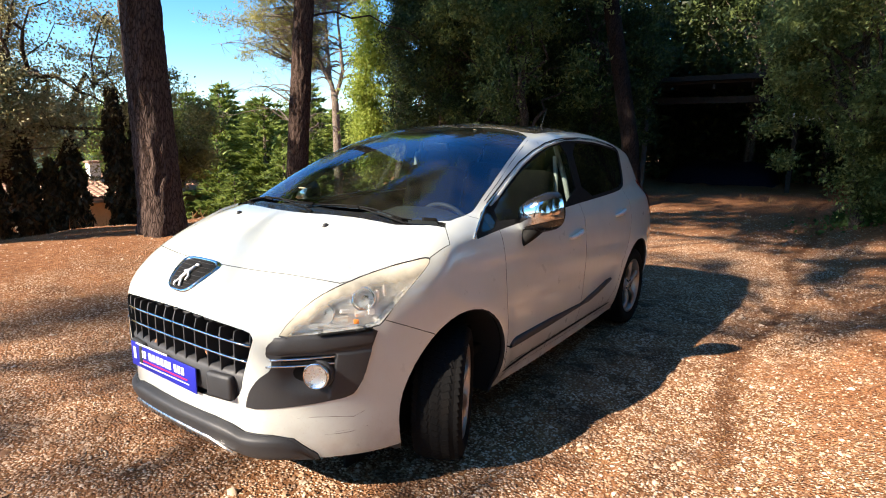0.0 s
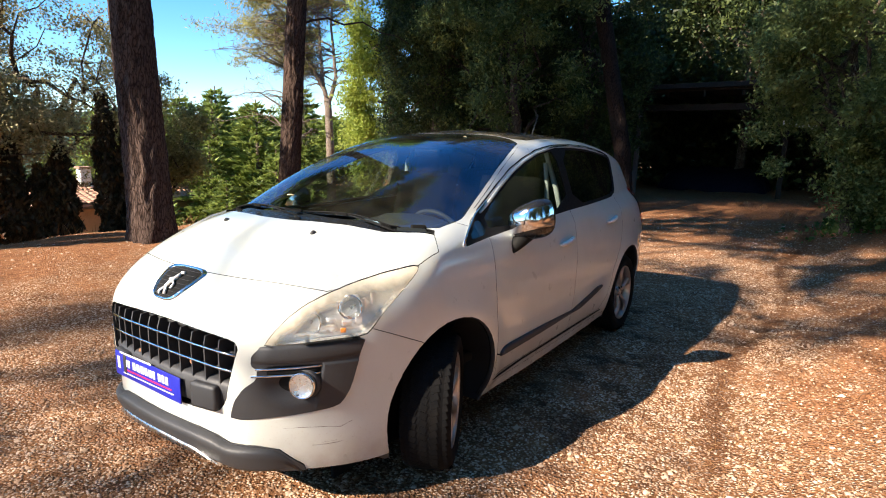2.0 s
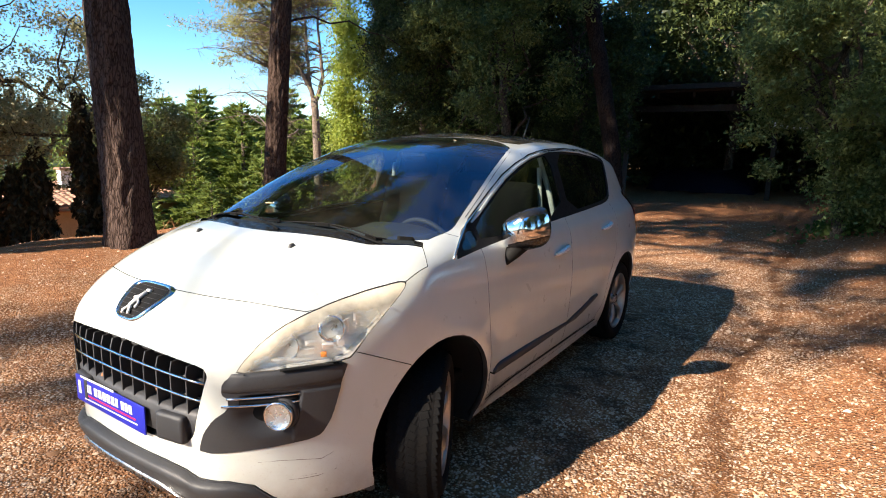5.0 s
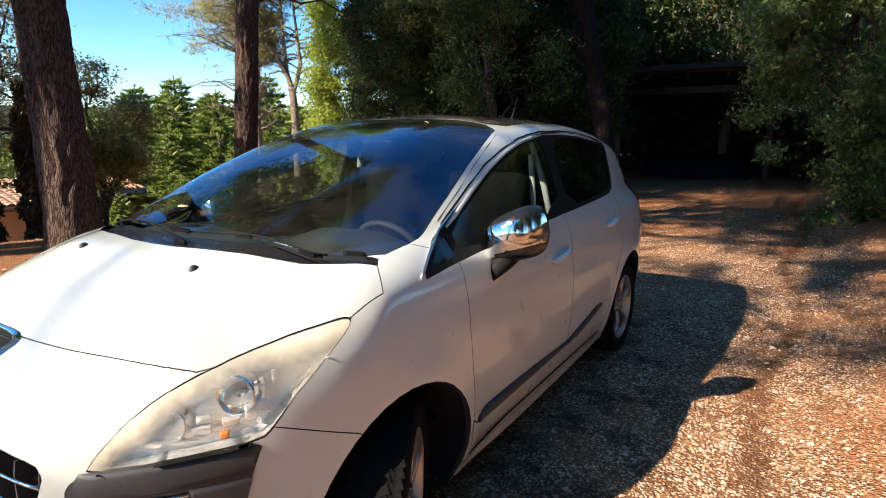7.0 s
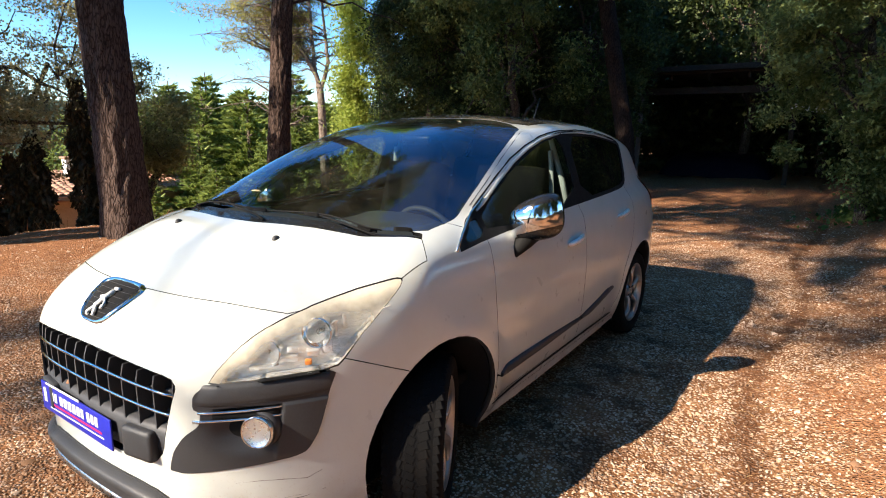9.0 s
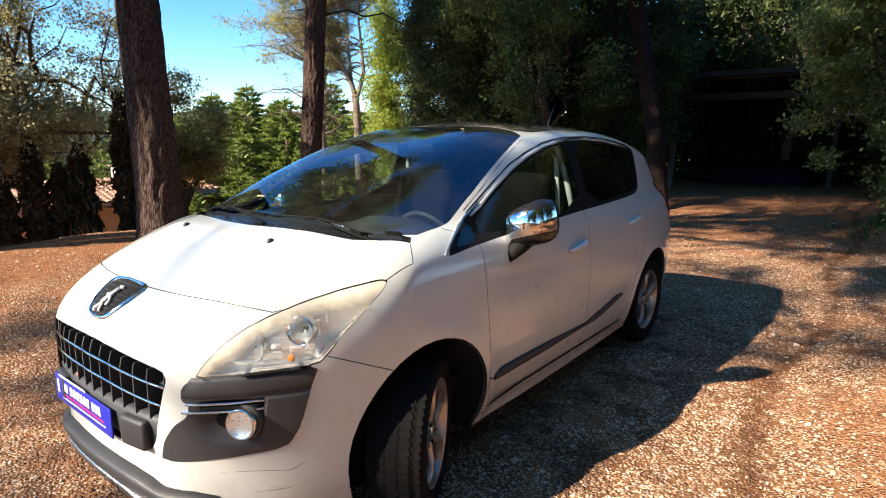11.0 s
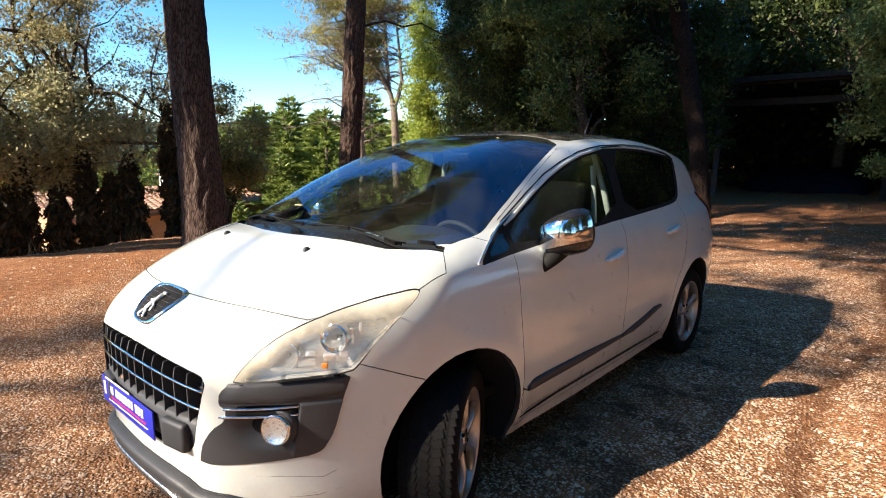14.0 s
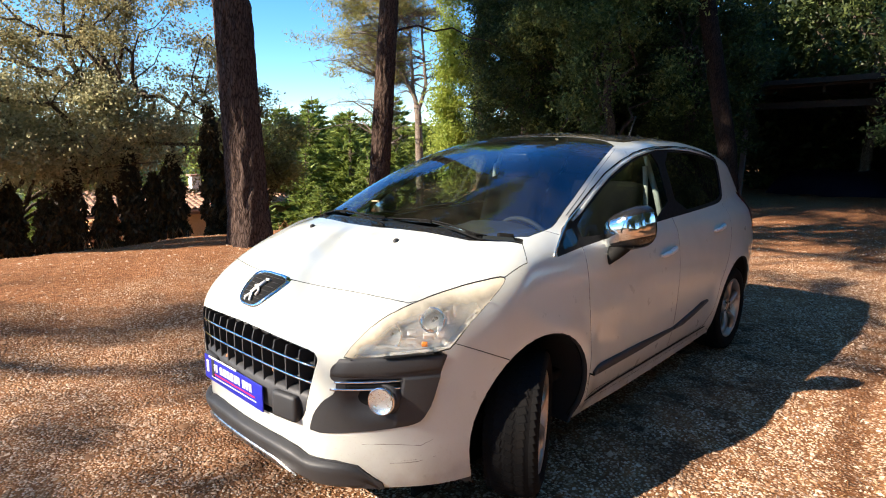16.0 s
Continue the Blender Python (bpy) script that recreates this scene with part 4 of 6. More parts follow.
# ---- loose gravel, needles and tufts on the ground ----
def litter_mat(name, stops, rough=0.9):
    m = Mat(name)
    col = m.ramp(m.random(True), stops)
    px = m.t.nodes.new("ShaderNodeSeparateXYZ")
    m.t.links.new(m.co(), px.inputs[0])
    # loose pieces follow the same paler strip
    pale_strip = m.math("MULTIPLY", m.grey(px.outputs[0], 0.2, 1.1), m.grey(px.outputs[0], 2.9, 2.1))
    brown = m.math("ADD", m.grey(pale_strip, 0.0, 1.0, 0.60, 0.10), m.grey(m.noise(3.1, 5, 0.6), 0.35, 0.68, -0.22, 0.34))
    col = m.mix(brown, col, m.mix(0.55, col, (0.23, 0.115, 0.062)))
    col = m.mix(m.math("MULTIPLY", dark_spots(m, px), 0.7), col, (0.065, 0.032, 0.019))
    m.set(Base_Color=m.mix(m.grey(m.noise(70, 3), 0.3, 0.7, 0, 0.35), col, m.mix(0.6, col, (0.12, 0.07, 0.04))), Roughness=rough, Specular_IOR_Level=0.15)
    return m.m


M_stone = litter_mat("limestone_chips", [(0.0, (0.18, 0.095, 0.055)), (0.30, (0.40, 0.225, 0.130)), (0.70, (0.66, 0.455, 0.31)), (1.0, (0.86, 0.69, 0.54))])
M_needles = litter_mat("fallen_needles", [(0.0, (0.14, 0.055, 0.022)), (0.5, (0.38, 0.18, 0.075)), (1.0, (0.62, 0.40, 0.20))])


def scatter(rng, n, x0, x1, y0, y1, near=(2.2, -1.0), reach=4.5):
    """Points on the ground, thinning out with distance."""
    x, y = rng.uniform(x0, x1, n * 3), rng.uniform(y0, y1, n * 3)
    keep = rng.uniform(0, 1, n * 3) < np.exp(-np.hypot(x - near[0], y - near[1]) / reach) * 1.6
    return x[keep][:n], y[keep][:n]


def stones(n):
    rng = np.random.default_rng(200)
    x, y = scatter(rng, n, -7, 5, -3.6, 11)
    lit = np.clip(np.maximum(step(-2.6, -5, x), step(2.1, 3.3, x)), 0, 1)
    patch = 0.12 * (np.sin(1.7 * x + 0.8 * y) * np.sin(2.3 * y - 1.1 * x + 1) > 0.15)
    rut = 0.8 * np.exp(-((x - 1.86 - 0.10 * np.sin(1.5 * y)) / 0.09) ** 2) * step(0.8, 2.0, y)
    k = rng.uniform(0, 1, len(x)) > np.maximum(0.62 * lit + patch, rut)
    x, y = x[k], y[k]
    n = len(x)
    s = 0.0052 * np.exp(rng.normal(0, 0.40, n)) * (1 + 0.07 * np.hypot(x - 2.2, y + 1))
    z = ground_at(x, y)
    base = np.array([(1, 0, -0.3), (0, 1, -0.3), (-1, 0, -0.3), (0, -1, -0.3), (0, 0, 0.9)], float)
    v = base[None] * rng.uniform(0.6, 1.4, (n, 5, 1)) + rng.normal(0, 0.25, (n, 5, 3))
    v[:, :, 2] *= 0.55
    a = rng.uniform(0, 6.3, n)
    c, sn = np.cos(a)[:, None], np.sin(a)[:, None]
    v = np.stack([v[..., 0] * c - v[..., 1] * sn, v[..., 0] * sn + v[..., 1] * c, v[..., 2]], -1) * s[:, None, None]
    v = v + np.stack([x, y, z + s * 0.2], -1)[:, None]
    f = np.array([(0, 1, 4), (1, 2, 4), (2, 3, 4), (3, 0, 4)])
    F = (f[None] + 5 * np.arange(n)[:, None, None]).reshape(-1, 3)
    me = bpy.data.meshes.new("loose_gravel")
    me.vertices.add(5 * n), me.loops.add(F.size), me.polygons.add(len(F))
    me.vertices.foreach_set("co", v.reshape(-1).astype(np.float32))
    me.loops.foreach_set("vertex_index", F.reshape(-1).astype(np.int32))
    me.polygons.foreach_set("loop_start", np.arange(0, F.size, 3, dtype=np.int32))
    me.update(calc_edges=True)
    me.materials.append(M_stone)
    tagged(new("loose_gravel", me), "loose pale limestone chips on the drive", "gravel", kind="stuff")


def needles(n):
    rng = np.random.default_rng(210)
    x, y = scatter(rng, n, -7, 6, -4.5, 15, reach=7)
    lit = np.clip(np.maximum(np.maximum(step(-1.6, -4, x), step(1.2, 2.4, x)), step(6, 9, y)), 0.06, 1)
    k = rng.uniform(0, 1, len(x)) < lit
    x, y = x[k], y[k]
    c = np.stack([x, y, ground_at(x, y) + rng.uniform(0.003, 0.014, len(x))], -1)
    q = leaf_quads(c, 0.085, 0.0045, rng)
    q[:, :, 2] = c[:, None, 2] + (q[:, :, 2] - c[:, None, 2]) * 0.14
    tagged(quads_obj("pine_needles", q, M_needles), "dry orange-brown pine needles on the ground", "pine litter", kind="stuff")


def tufts():
    rng = np.random.default_rng(220)
    cs, al = [], []
    for x, y, n in ((0.4, 13.2, 40), (0.9, 12.6, 30), (1.5, 11.6, 30), (-5.75, 1.0, 14), (-5.7, 2.1, 12), (-5.7, 3.6, 14)):
        p = np.stack([rng.normal(x, 0.10, n), rng.normal(y, 0.10, n)], -1)
        d = np.stack([rng.normal(0, 0.45, n), rng.normal(0, 0.45, n), np.ones(n)], -1)
        cs.append(np.stack([p[:, 0], p[:, 1], ground_at(p[:, 0], p[:, 1]) + 0.06], -1)), al.append(d)
    q = leaf_quads(np.concatenate(cs), 0.20, 0.006, rng, 0.0, np.concatenate(al))
    tagged(quads_obj("dry_grass", q, M_needles), "thin dry grass stalks by the bank", "grass", kind="stuff")


stones(176000)
needles(75000)
tufts()
# ivy at the foot of the bank tree
_rng = np.random.default_rng(230)
_p = np.stack([_rng.normal(3.1, 0.45, 5200), _rng.normal(10.3, 0.4, 5200)], -1)
_h = np.abs(_rng.normal(0, 0.20, 5200)) * np.exp(-((_p[:, 0] - 3.1) / 0.8) ** 2)
tagged(quads_obj("ivy", leaf_quads(np.column_stack([_p, ground_at(_p[:, 0], _p[:, 1]) + _h + 0.01]), 0.075, 0.05, _rng), M_ivy_leaf), "low green ivy at the foot of the bank", "ivy", kind="stuff")


# ---- car materials ----
def paint_material():
    m = Mat("white_car_paint")
    dust = m.grey(m.noise(3.5, 6, 0.65), 0.45, 0.75, 0.0, 0.35)
    fleck = m.grey(m.noise(140.0, 2), 0.62, 0.75, 0.0, 0.35)
    sx = m.t.nodes.new("ShaderNodeSeparateXYZ")
    m.t.links.new(m.co(), sx.inputs[0])
    col = m.mix(dust, (0.615, 0.645, 0.600), (0.50, 0.515, 0.465))
    col = m.mix(m.math("MULTIPLY", fleck, m.grey(sx.outputs[2], 0.75, 0.25)), col, (0.36, 0.27, 0.18))
    # paint turns browner towards the bottom, broken up by noise
    low_brown = m.math("MULTIPLY", m.grey(sx.outputs[2], 0.42, 0.24), m.grey(m.noise(7.0, 6, 0.65), 0.3, 0.65, 0.25, 0.75))
    col = m.mix(low_brown, col, (0.34, 0.26, 0.19))
    m.set(Base_Color=col, Roughness=m.grey(m.noise(9.0, 5), 0.3, 0.7, 0.26, 0.46), Coat_Weight=1.0, Coat_Roughness=m.grey(m.noise(5.0, 5, 0.6), 0.35, 0.7, 0.03, 0.12))
    return m.m


def gloss_by_angle(m, f0):
    """Share of mirrored light: f0 straight on, all at a grazing angle."""
    lw = m.t.nodes.new("ShaderNodeLayerWeight")
    lw.inputs["Blend"].default_value = 0.5
    return m.math("ADD", m.math("MULTIPLY", m.math("POWER", lw.outputs["Facing"], 5.0), 1 - f0), f0)


def glass_material(name, tint, dirt=0.05, gloss=1.0, ior=1.62, sheen=(1.0, 1.0, 1.0)):
    m = Mat(name)
    tr = m.t.nodes.new("ShaderNodeBsdfTransparent")
    tr.inputs[0].default_value = (*tint, 1)
    gl = m.t.nodes.new("ShaderNodeBsdfGlossy")
    gl.inputs["Roughness"].default_value = 0.015
    gl.inputs["Color"].default_value = (*sheen, 1)
    f0 = ((ior - 1) / (ior + 1)) ** 2
    a = m.t.nodes.new("ShaderNodeMixShader")
    m.t.links.new(m.math("MULTIPLY", gloss_by_angle(m, f0), gloss), a.inputs[0])
    m.t.links.new(tr.outputs[0], a.inputs[1]), m.t.links.new(gl.outputs[0], a.inputs[2])
    df = m.t.nodes.new("ShaderNodeBsdfDiffuse")
    df.inputs[0].default_value = (0.42, 0.38, 0.31, 1)
    b = m.t.nodes.new("ShaderNodeMixShader")
    speck = m.math("ADD", m.grey(m.noise(3.0, 7, 0.7), 0.4, 0.8, 0, dirt), m.grey(m.noise(90.0, 3), 0.66, 0.74, 0, dirt * 3))
    m.t.links.new(speck, b.inputs[0])
    m.t.links.new(a.outputs[0], b.inputs[1]), m.t.links.new(df.outputs[0], b.inputs[2])
    m.t.links.new(b.outputs[0], m.out.inputs["Surface"])
    return m.m


def lens_material():
    m = Mat("yellowed_lamp_lens")
    tr = m.t.nodes.new("ShaderNodeBsdfTransparent")
    tr.inputs[0].default_value = (0.98, 0.97, 0.93, 1)
    haze = m.t.nodes.new("ShaderNodeBsdfDiffuse")
    haze.inputs[0].default_value = (0.86, 0.79, 0.62, 1)
    gl = m.t.nodes.new("ShaderNodeBsdfGlossy")
    gl.inputs["Roughness"].default_value = 0.12
    sx = m.t.nodes.new("ShaderNodeSeparateXYZ")
    m.t.links.new(m.co(), sx.inputs[0])
    # the haze lies along the upper edge and over the long rear tip
    c = m.math("ADD", m.math("MULTIPLY", m.math("ABSOLUTE", sx.outputs[0]), 0.6), m.math("MULTIPLY", sx.outputs[1], 0.8))
    top = m.math("ADD", m.math("MULTIPLY", m.math("ADD", m.math("MULTIPLY", m.math("ADD", m.math("MULTIPLY", c, 1.201), -3.366), c), 3.273), c), -0.092)
    below = m.math("ADD", m.math("SUBTRACT", top, sx.outputs[2]), m.grey(m.noise(9, 4), 0.3, 0.7, -0.012, 0.012))
    w = m.math("ADD", m.grey(below, 0.060, 0.010, 0.04, 0.66), m.math("ADD", m.grey(c, 0.84, 0.98, 0.0, 0.35), m.grey(m.noise(40, 5), 0.35, 0.7, -0.03, 0.05)))
    w = m.math("MINIMUM", w, 0.9)
    a, b = m.t.nodes.new("ShaderNodeMixShader"), m.t.nodes.new("ShaderNodeMixShader")
    m.t.links.new(w, a.inputs[0])
    m.t.links.new(tr.outputs[0], a.inputs[1]), m.t.links.new(haze.outputs[0], a.inputs[2])
    m.t.links.new(gloss_by_angle(m, 0.04), b.inputs[0])
    m.t.links.new(a.outputs[0], b.inputs[1]), m.t.links.new(gl.outputs[0], b.inputs[2])
    m.t.links.new(b.outputs[0], m.out.inputs["Surface"])
    return m.m


M_paint = paint_material()
M_glass = glass_material("windscreen_glass", (0.80, 0.87, 0.84), 0.055, 1.0, 2.3, (0.45, 0.76, 1.0))
M_side_glass = glass_material("tinted_side_glass", (0.55, 0.62, 0.59), 0.02)
M_privacy_glass = glass_material("dark_rear_glass", (0.04, 0.04, 0.04), 0.03, 0.6)
M_roof_glass = glass_material("panoramic_roof_glass", (0.02, 0.02, 0.02), 0.45, 0.7)
M_lens = lens_material()
M_clear = glass_material("clear_lens", (0.97, 0.97, 0.96), 0.02, 0.35, 1.45)
M_seal = plain_mat("matt_black_seal", (0.010, 0.010, 0.010), 0.7)
M_seal.node_tree.nodes["Principled BSDF"].inputs["Specular IOR Level"].default_value = 0.12
M_lamp_seal = plain_mat("grey_lamp_seal", (0.045, 0.043, 0.04), 0.5)
M_handle = plain_mat("bright_satin_handle", (0.78, 0.78, 0.77), 0.3, 0.25)
M_black = plain_mat("unpainted_grey_black_plastic", (0.030, 0.031, 0.034), 0.55, grain=0.5, gscale=180, bump=0.15)
M_gloss_black = plain_mat("gloss_black_trim", (0.012, 0.012, 0.013), 0.22, grain=0.2)
M_deep = plain_mat("dark_liner", (0.012, 0.012, 0.012), 0.9)
M_chrome = plain_mat("chrome", (0.80, 0.81, 0.83), 0.07, 1.0)
M_satin = plain_mat("satin_metal", (0.55, 0.55, 0.56), 0.28, 1.0, grain=0.2)
M_reflector = plain_mat("lamp_reflector", (0.90, 0.90, 0.88), 0.3, 0.0)


def facet_material():
    m = Mat("faceted_lamp_reflector")
    m.set(Base_Color=(0.93, 0.93, 0.92), Metallic=0.6, Roughness=0.18)
    m.bump(m.math("ADD", m.noise(14.0, 2), m.math("MULTIPLY", m.noise(60.0, 2, vec=m.co((1, 1, 3))), 0.4)), 0.55, 0.02)
    return m.m


M_facet = facet_material()
M_fog_mirror = plain_mat("fog_lamp_mirror", (0.80, 0.80, 0.80), 0.3, 0.8, grain=0.2, gscale=90, bump=0.3)
M_alloy = plain_mat("brake_dusted_alloy", (0.46, 0.42, 0.38), 0.38, 0.85, grain=0.5, gscale=25)
M_tyre = plain_mat("dusty_tyre_rubber", (0.0045, 0.0045, 0.0048), 0.88, grain=0.3, gscale=40, bump=0.2, spot=((0.024, 0.017, 0.012), 0.3))
M_amber = plain_mat("amber_bulb", (0.80, 0.24, 0.03), 0.25)
M_red = plain_mat("red_lamp_plastic", (0.35, 0.012, 0.012), 0.15)
M_blue = plain_mat("blue_plate", (0.014, 0.022, 0.34), 0.35, grain=0.15)
M_white = plain_mat("white_print", (0.78, 0.78, 0.80), 0.4)
M_pink = plain_mat("red_print", (0.62, 0.02, 0.10), 0.4)
M_fabric = plain_mat("dark_grey_seat_fabric", (0.005, 0.005, 0.0055), 0.9, grain=0.3, gscale=120, bump=0.2)
M_dash = plain_mat("soft_black_dashboard", (0.034, 0.036, 0.035), 0.6, grain=0.4, gscale=90, bump=0.1)
M_trim_light = plain_mat("pale_cabin_trim", (0.50, 0.52, 0.50), 0.6, grain=0.2)


for _m, _v in ((M_fabric, 0.06), (M_dash, 0.2), (M_tyre, 0.15), (M_deep, 0.1)):
    _m.node_tree.nodes["Principled BSDF"].inputs["Specular IOR Level"].default_value = _v


# ---- car body, cut into panels ----
def half_body():
    p = body_grid()
    nu, nv = p.shape[:2]
    bm = bmesh.new()
    vs = [bm.verts.new(c) for c in p.reshape(-1, 3)]
    for a in range(nu - 1):
        for b in range(nv - 1):
            i = a * nv + b
            try:
                bm.faces.new((vs[i], vs[i + nv], vs[i + nv + 1], vs[i + 1]))
            except ValueError:
                pass
    bmesh.ops.remove_doubles(bm, verts=bm.verts, dist=0.0006)
    bmesh.ops.recalc_face_normals(bm, faces=bm.faces)
    if sum(f.normal.x for f in bm.faces) < 0:
        bmesh.ops.reverse_faces(bm, faces=bm.faces)
    return bm


def inside(poly, x, y):
    ok, j = False, len(poly) - 1
    for i in range(len(poly)):
        (xi, yi), (xj, yj) = poly[i], poly[j]
        if (yi > y) != (yj > y) and x < (xj - xi) * (y - yi) / (yj - yi) + xi:
            ok = not ok
        j = i
    return ok


def rounded(pts, n=2):
    """Softens the corners of a closed outline by corner cutting."""
    for _ in range(n):
        out = []
        for i, p in enumerate(pts):
            q = pts[(i + 1) % len(pts)]
            out.append((0.8 * p[0] + 0.2 * q[0], 0.8 * p[1] + 0.2 * q[1]))
            out.append((0.2 * p[0] + 0.8 * q[0], 0.2 * p[1] + 0.8 * q[1]))
        pts = out
    return pts


SIDE = (Vector((0, 1, 0)), Vector((0, 0, 1)))
FRONT = (Vector((1, 0, 0)), Vector((0, 0, 1)))
TOP = (Vector((1, 0, 0)), Vector((0, 1, 0)))
CORNER = (Vector((0.6, 0.8, 0)), Vector((0, 0, 1)))


def cut_region(bm, poly, view, tag, where):
    """Cuts an outline, thrown along the view, into the skin and tags the faces within."""
    lay = bm.faces.layers.int["region"]
    e1, e2 = view
    n = len(poly)
    lo = (min(p[0] for p in poly) - 0.03, min(p[1] for p in poly) - 0.03)
    hi = (max(p[0] for p in poly) + 0.03, max(p[1] for p in poly) + 0.03)

    def span(f):
        a = [v.co.dot(e1) for v in f.verts]
        b = [v.co.dot(e2) for v in f.verts]
        return min(a), max(a), min(b), max(b)
    near = [f for f in bm.faces if where(f.calc_center_median())]
    near = {f for f in near if (lambda s: s[1] > lo[0] and s[0] < hi[0] and s[3] > lo[1] and s[2] < hi[1])(span(f))}
    for i in range(n):
        p, q = poly[i], poly[(i + 1) % n]
        d = (q[0] - p[0], q[1] - p[1])
        L = math.hypot(*d)
        if L < 1e-6:
            continue
        no = e1 * (-d[1] / L) + e2 * (d[0] / L)
        no.normalize()
        x0, x1, y0, y1 = min(p[0], q[0]), max(p[0], q[0]), min(p[1], q[1]), max(p[1], q[1])
        pick = []
        for f in near:
            s = span(f)
            if s[1] >= x0 - 1e-4 and s[0] <= x1 + 1e-4 and s[3] >= y0 - 1e-4 and s[2] <= y1 + 1e-4:
                pick.append(f)
        if not pick:
            continue
        geom = list({e for f in pick for e in f.edges}) + list({v for f in pick for v in f.verts}) + pick
        co = e1 * p[0] + e2 * p[1]
        r = bmesh.ops.bisect_plane(bm, geom=geom, dist=1e-5, plane_co=co, plane_no=no)
        near = {f for f in near if f.is_valid}
        for g in r["geom"] + r["geom_cut"]:
            if isinstance(g, bmesh.types.BMFace):
                near.add(g)
            else:
                near |= {f for f in g.link_faces if where(f.calc_center_median())}
        near = {f for f in near if f.is_valid}
    for f in near:
        if f.is_valid:
            c = f.calc_center_median()
            if where(c) and inside(poly, c.dot(e1), c.dot(e2)):
                f[lay] = tag


def circle(cy, cz, r, n=40):
    return [(cy + r * math.cos(2 * math.pi * i / n), cz + r * math.sin(2 * math.pi * i / n)) for i in range(n)]


BODY, FENDER, BUMPER, FDOOR, RDOOR, HOOD, COWL, SCREEN, ROOFGLASS, TRIM, GLASS1, GLASS2, GLASS3, LAMP, CORNERBLACK, OPENING, VALANCE, ARCH, TAIL, SILL, LAMPEDGE = range(21)
AXLE_F, AXLE_R, WHEEL_R = 0.925, 3.538, 0.325

half = half_body()
hood_lip = spline([-0.1, 0.0, 0.10, 0.28, 0.49, 0.60, 0.662], [0.2055, 0.205, 0.208, 0.224, 0.268, 0.311, 0.346])
bmesh.ops.bisect_plane(half, geom=list(half.verts) + list(half.edges) + list(half.faces), dist=1e-5, plane_co=(0, 0, 0.215), plane_no=(0, 0, -1), clear_outer=True)
bmesh.ops.bisect_plane(half, geom=list(half.verts) + list(half.edges) + list(half.faces), dist=1e-5, plane_co=(0, 0, 0.258), plane_no=Vector((0, -0.045, -1)).normalized(), clear_outer=True)
half.faces.layers.int.new("region")
_all = lambda c: True
_front = lambda c: c.y < 1.3
_top = lambda c: c.z > 0.55 and c.y < 3.9
cut_region(half, [(0.40, 0.835), (0.43, 0.815), (0.546, 0.762), (0.69, 0.695), (0.9, 0.36), (1.31, 0.36), (1.306, 0.47), (1.283, 0.82), (1.30, 1.10), (0.7, 1.3), (0.4, 1.3)], SIDE, FENDER, lambda c: c.x > 0.4)
cut_region(half, [(-0.3, 0.1), (0.56, 0.1), (0.9, 0.36), (0.69, 0.695), (0.546, 0.762), (0.43, 0.815), (0.40, 0.835), (0.40, 1.3), (-0.3, 1.3)], SIDE, BUMPER, _front)
cut_region(half, [(1.30, 1.12), (1.283, 0.82), (1.306, 0.47), (1.335, 0.32), (2.362, 0.305), (2.352, 0.655), (2.366, 0.9), (2.41, 1.14)], SIDE, FDOOR, _all)
cut_region(half, [(2.41, 1.14), (2.366, 0.9), (2.352, 0.655), (2.362, 0.305), (2.99, 0.305), (3.07, 0.40), (3.13, 0.60), (3.27, 0.78), (3.35, 0.95), (3.39, 1.17)], SIDE, RDOOR, _all)
cut_region(half, [(1.20, 0.1), (3.3, 0.1), (3.10, 0.256), (1.28, 0.264)], SIDE, SILL, _all)
cut_region(half, [(x, float(hood_lip(x))) for x in [-0.1 + 0.762 * k / 18 for k in range(19)]] + [(0.735, 0.448), (0.79, 0.565), (0.828, 0.725), (0.838, 0.86), (0.765, 0.925), (0.685, 0.845), (0.591, 0.775), (0.48, 0.727), (0.35, 0.69), (0.12, 0.655), (-0.1, 0.648)], TOP, HOOD, _top)
cut_region(half, [(-0.1, 0.648), (0.12, 0.655), (0.35, 0.69), (0.48, 0.727), (0.591, 0.775), (0.685, 0.845), (0.765, 0.925), (0.745, 0.955), (0.57, 0.835), (0.32, 0.782), (0.03, 0.758), (-0.1, 0.757)], TOP, COWL, _top)
cut_region(half, rounded([(-0.3, 0.757), (0.03, 0.758), (0.32, 0.782), (0.57, 0.835), (0.742, 0.955), (0.741, 1.156), (0.699, 1.498), (0.632, 1.876), (0.582, 2.09), (0.256, 2.03), (-0.3, 2.015)], 1), TOP, SCREEN, _top)
cut_region(half, rounded([(-0.3, 2.035), (0.27, 2.05), (0.572, 2.11), (0.555, 2.6), (0.53, 3.2), (0.48, 3.62), (-0.3, 3.68)], 1), TOP, ROOFGLASS, lambda c: c.z > 1.2)
cut_region(half, rounded([(1.02, 1.052), (1.31, 1.075), (2.26, 1.113), (2.75, 1.125), (3.30, 1.142), (3.44, 1.17), (3.505, 1.25), (3.58, 1.44), (3.50, 1.48), (3.03, 1.53), (2.57, 1.54), (2.16, 1.502), (1.77, 1.395), (1.40, 1.225)], 1), SIDE, TRIM, _all)
cut_region(half, rounded([(1.12, 1.077), (1.315, 1.090), (1.325, 1.172)], 1), SIDE, GLASS1, _all)
cut_region(half, rounded([(1.352, 1.095), (2.425, 1.137), (2.445, 1.508), (2.16, 1.473), (1.77, 1.365), (1.365, 1.178)], 1), SIDE, GLASS2, _all)
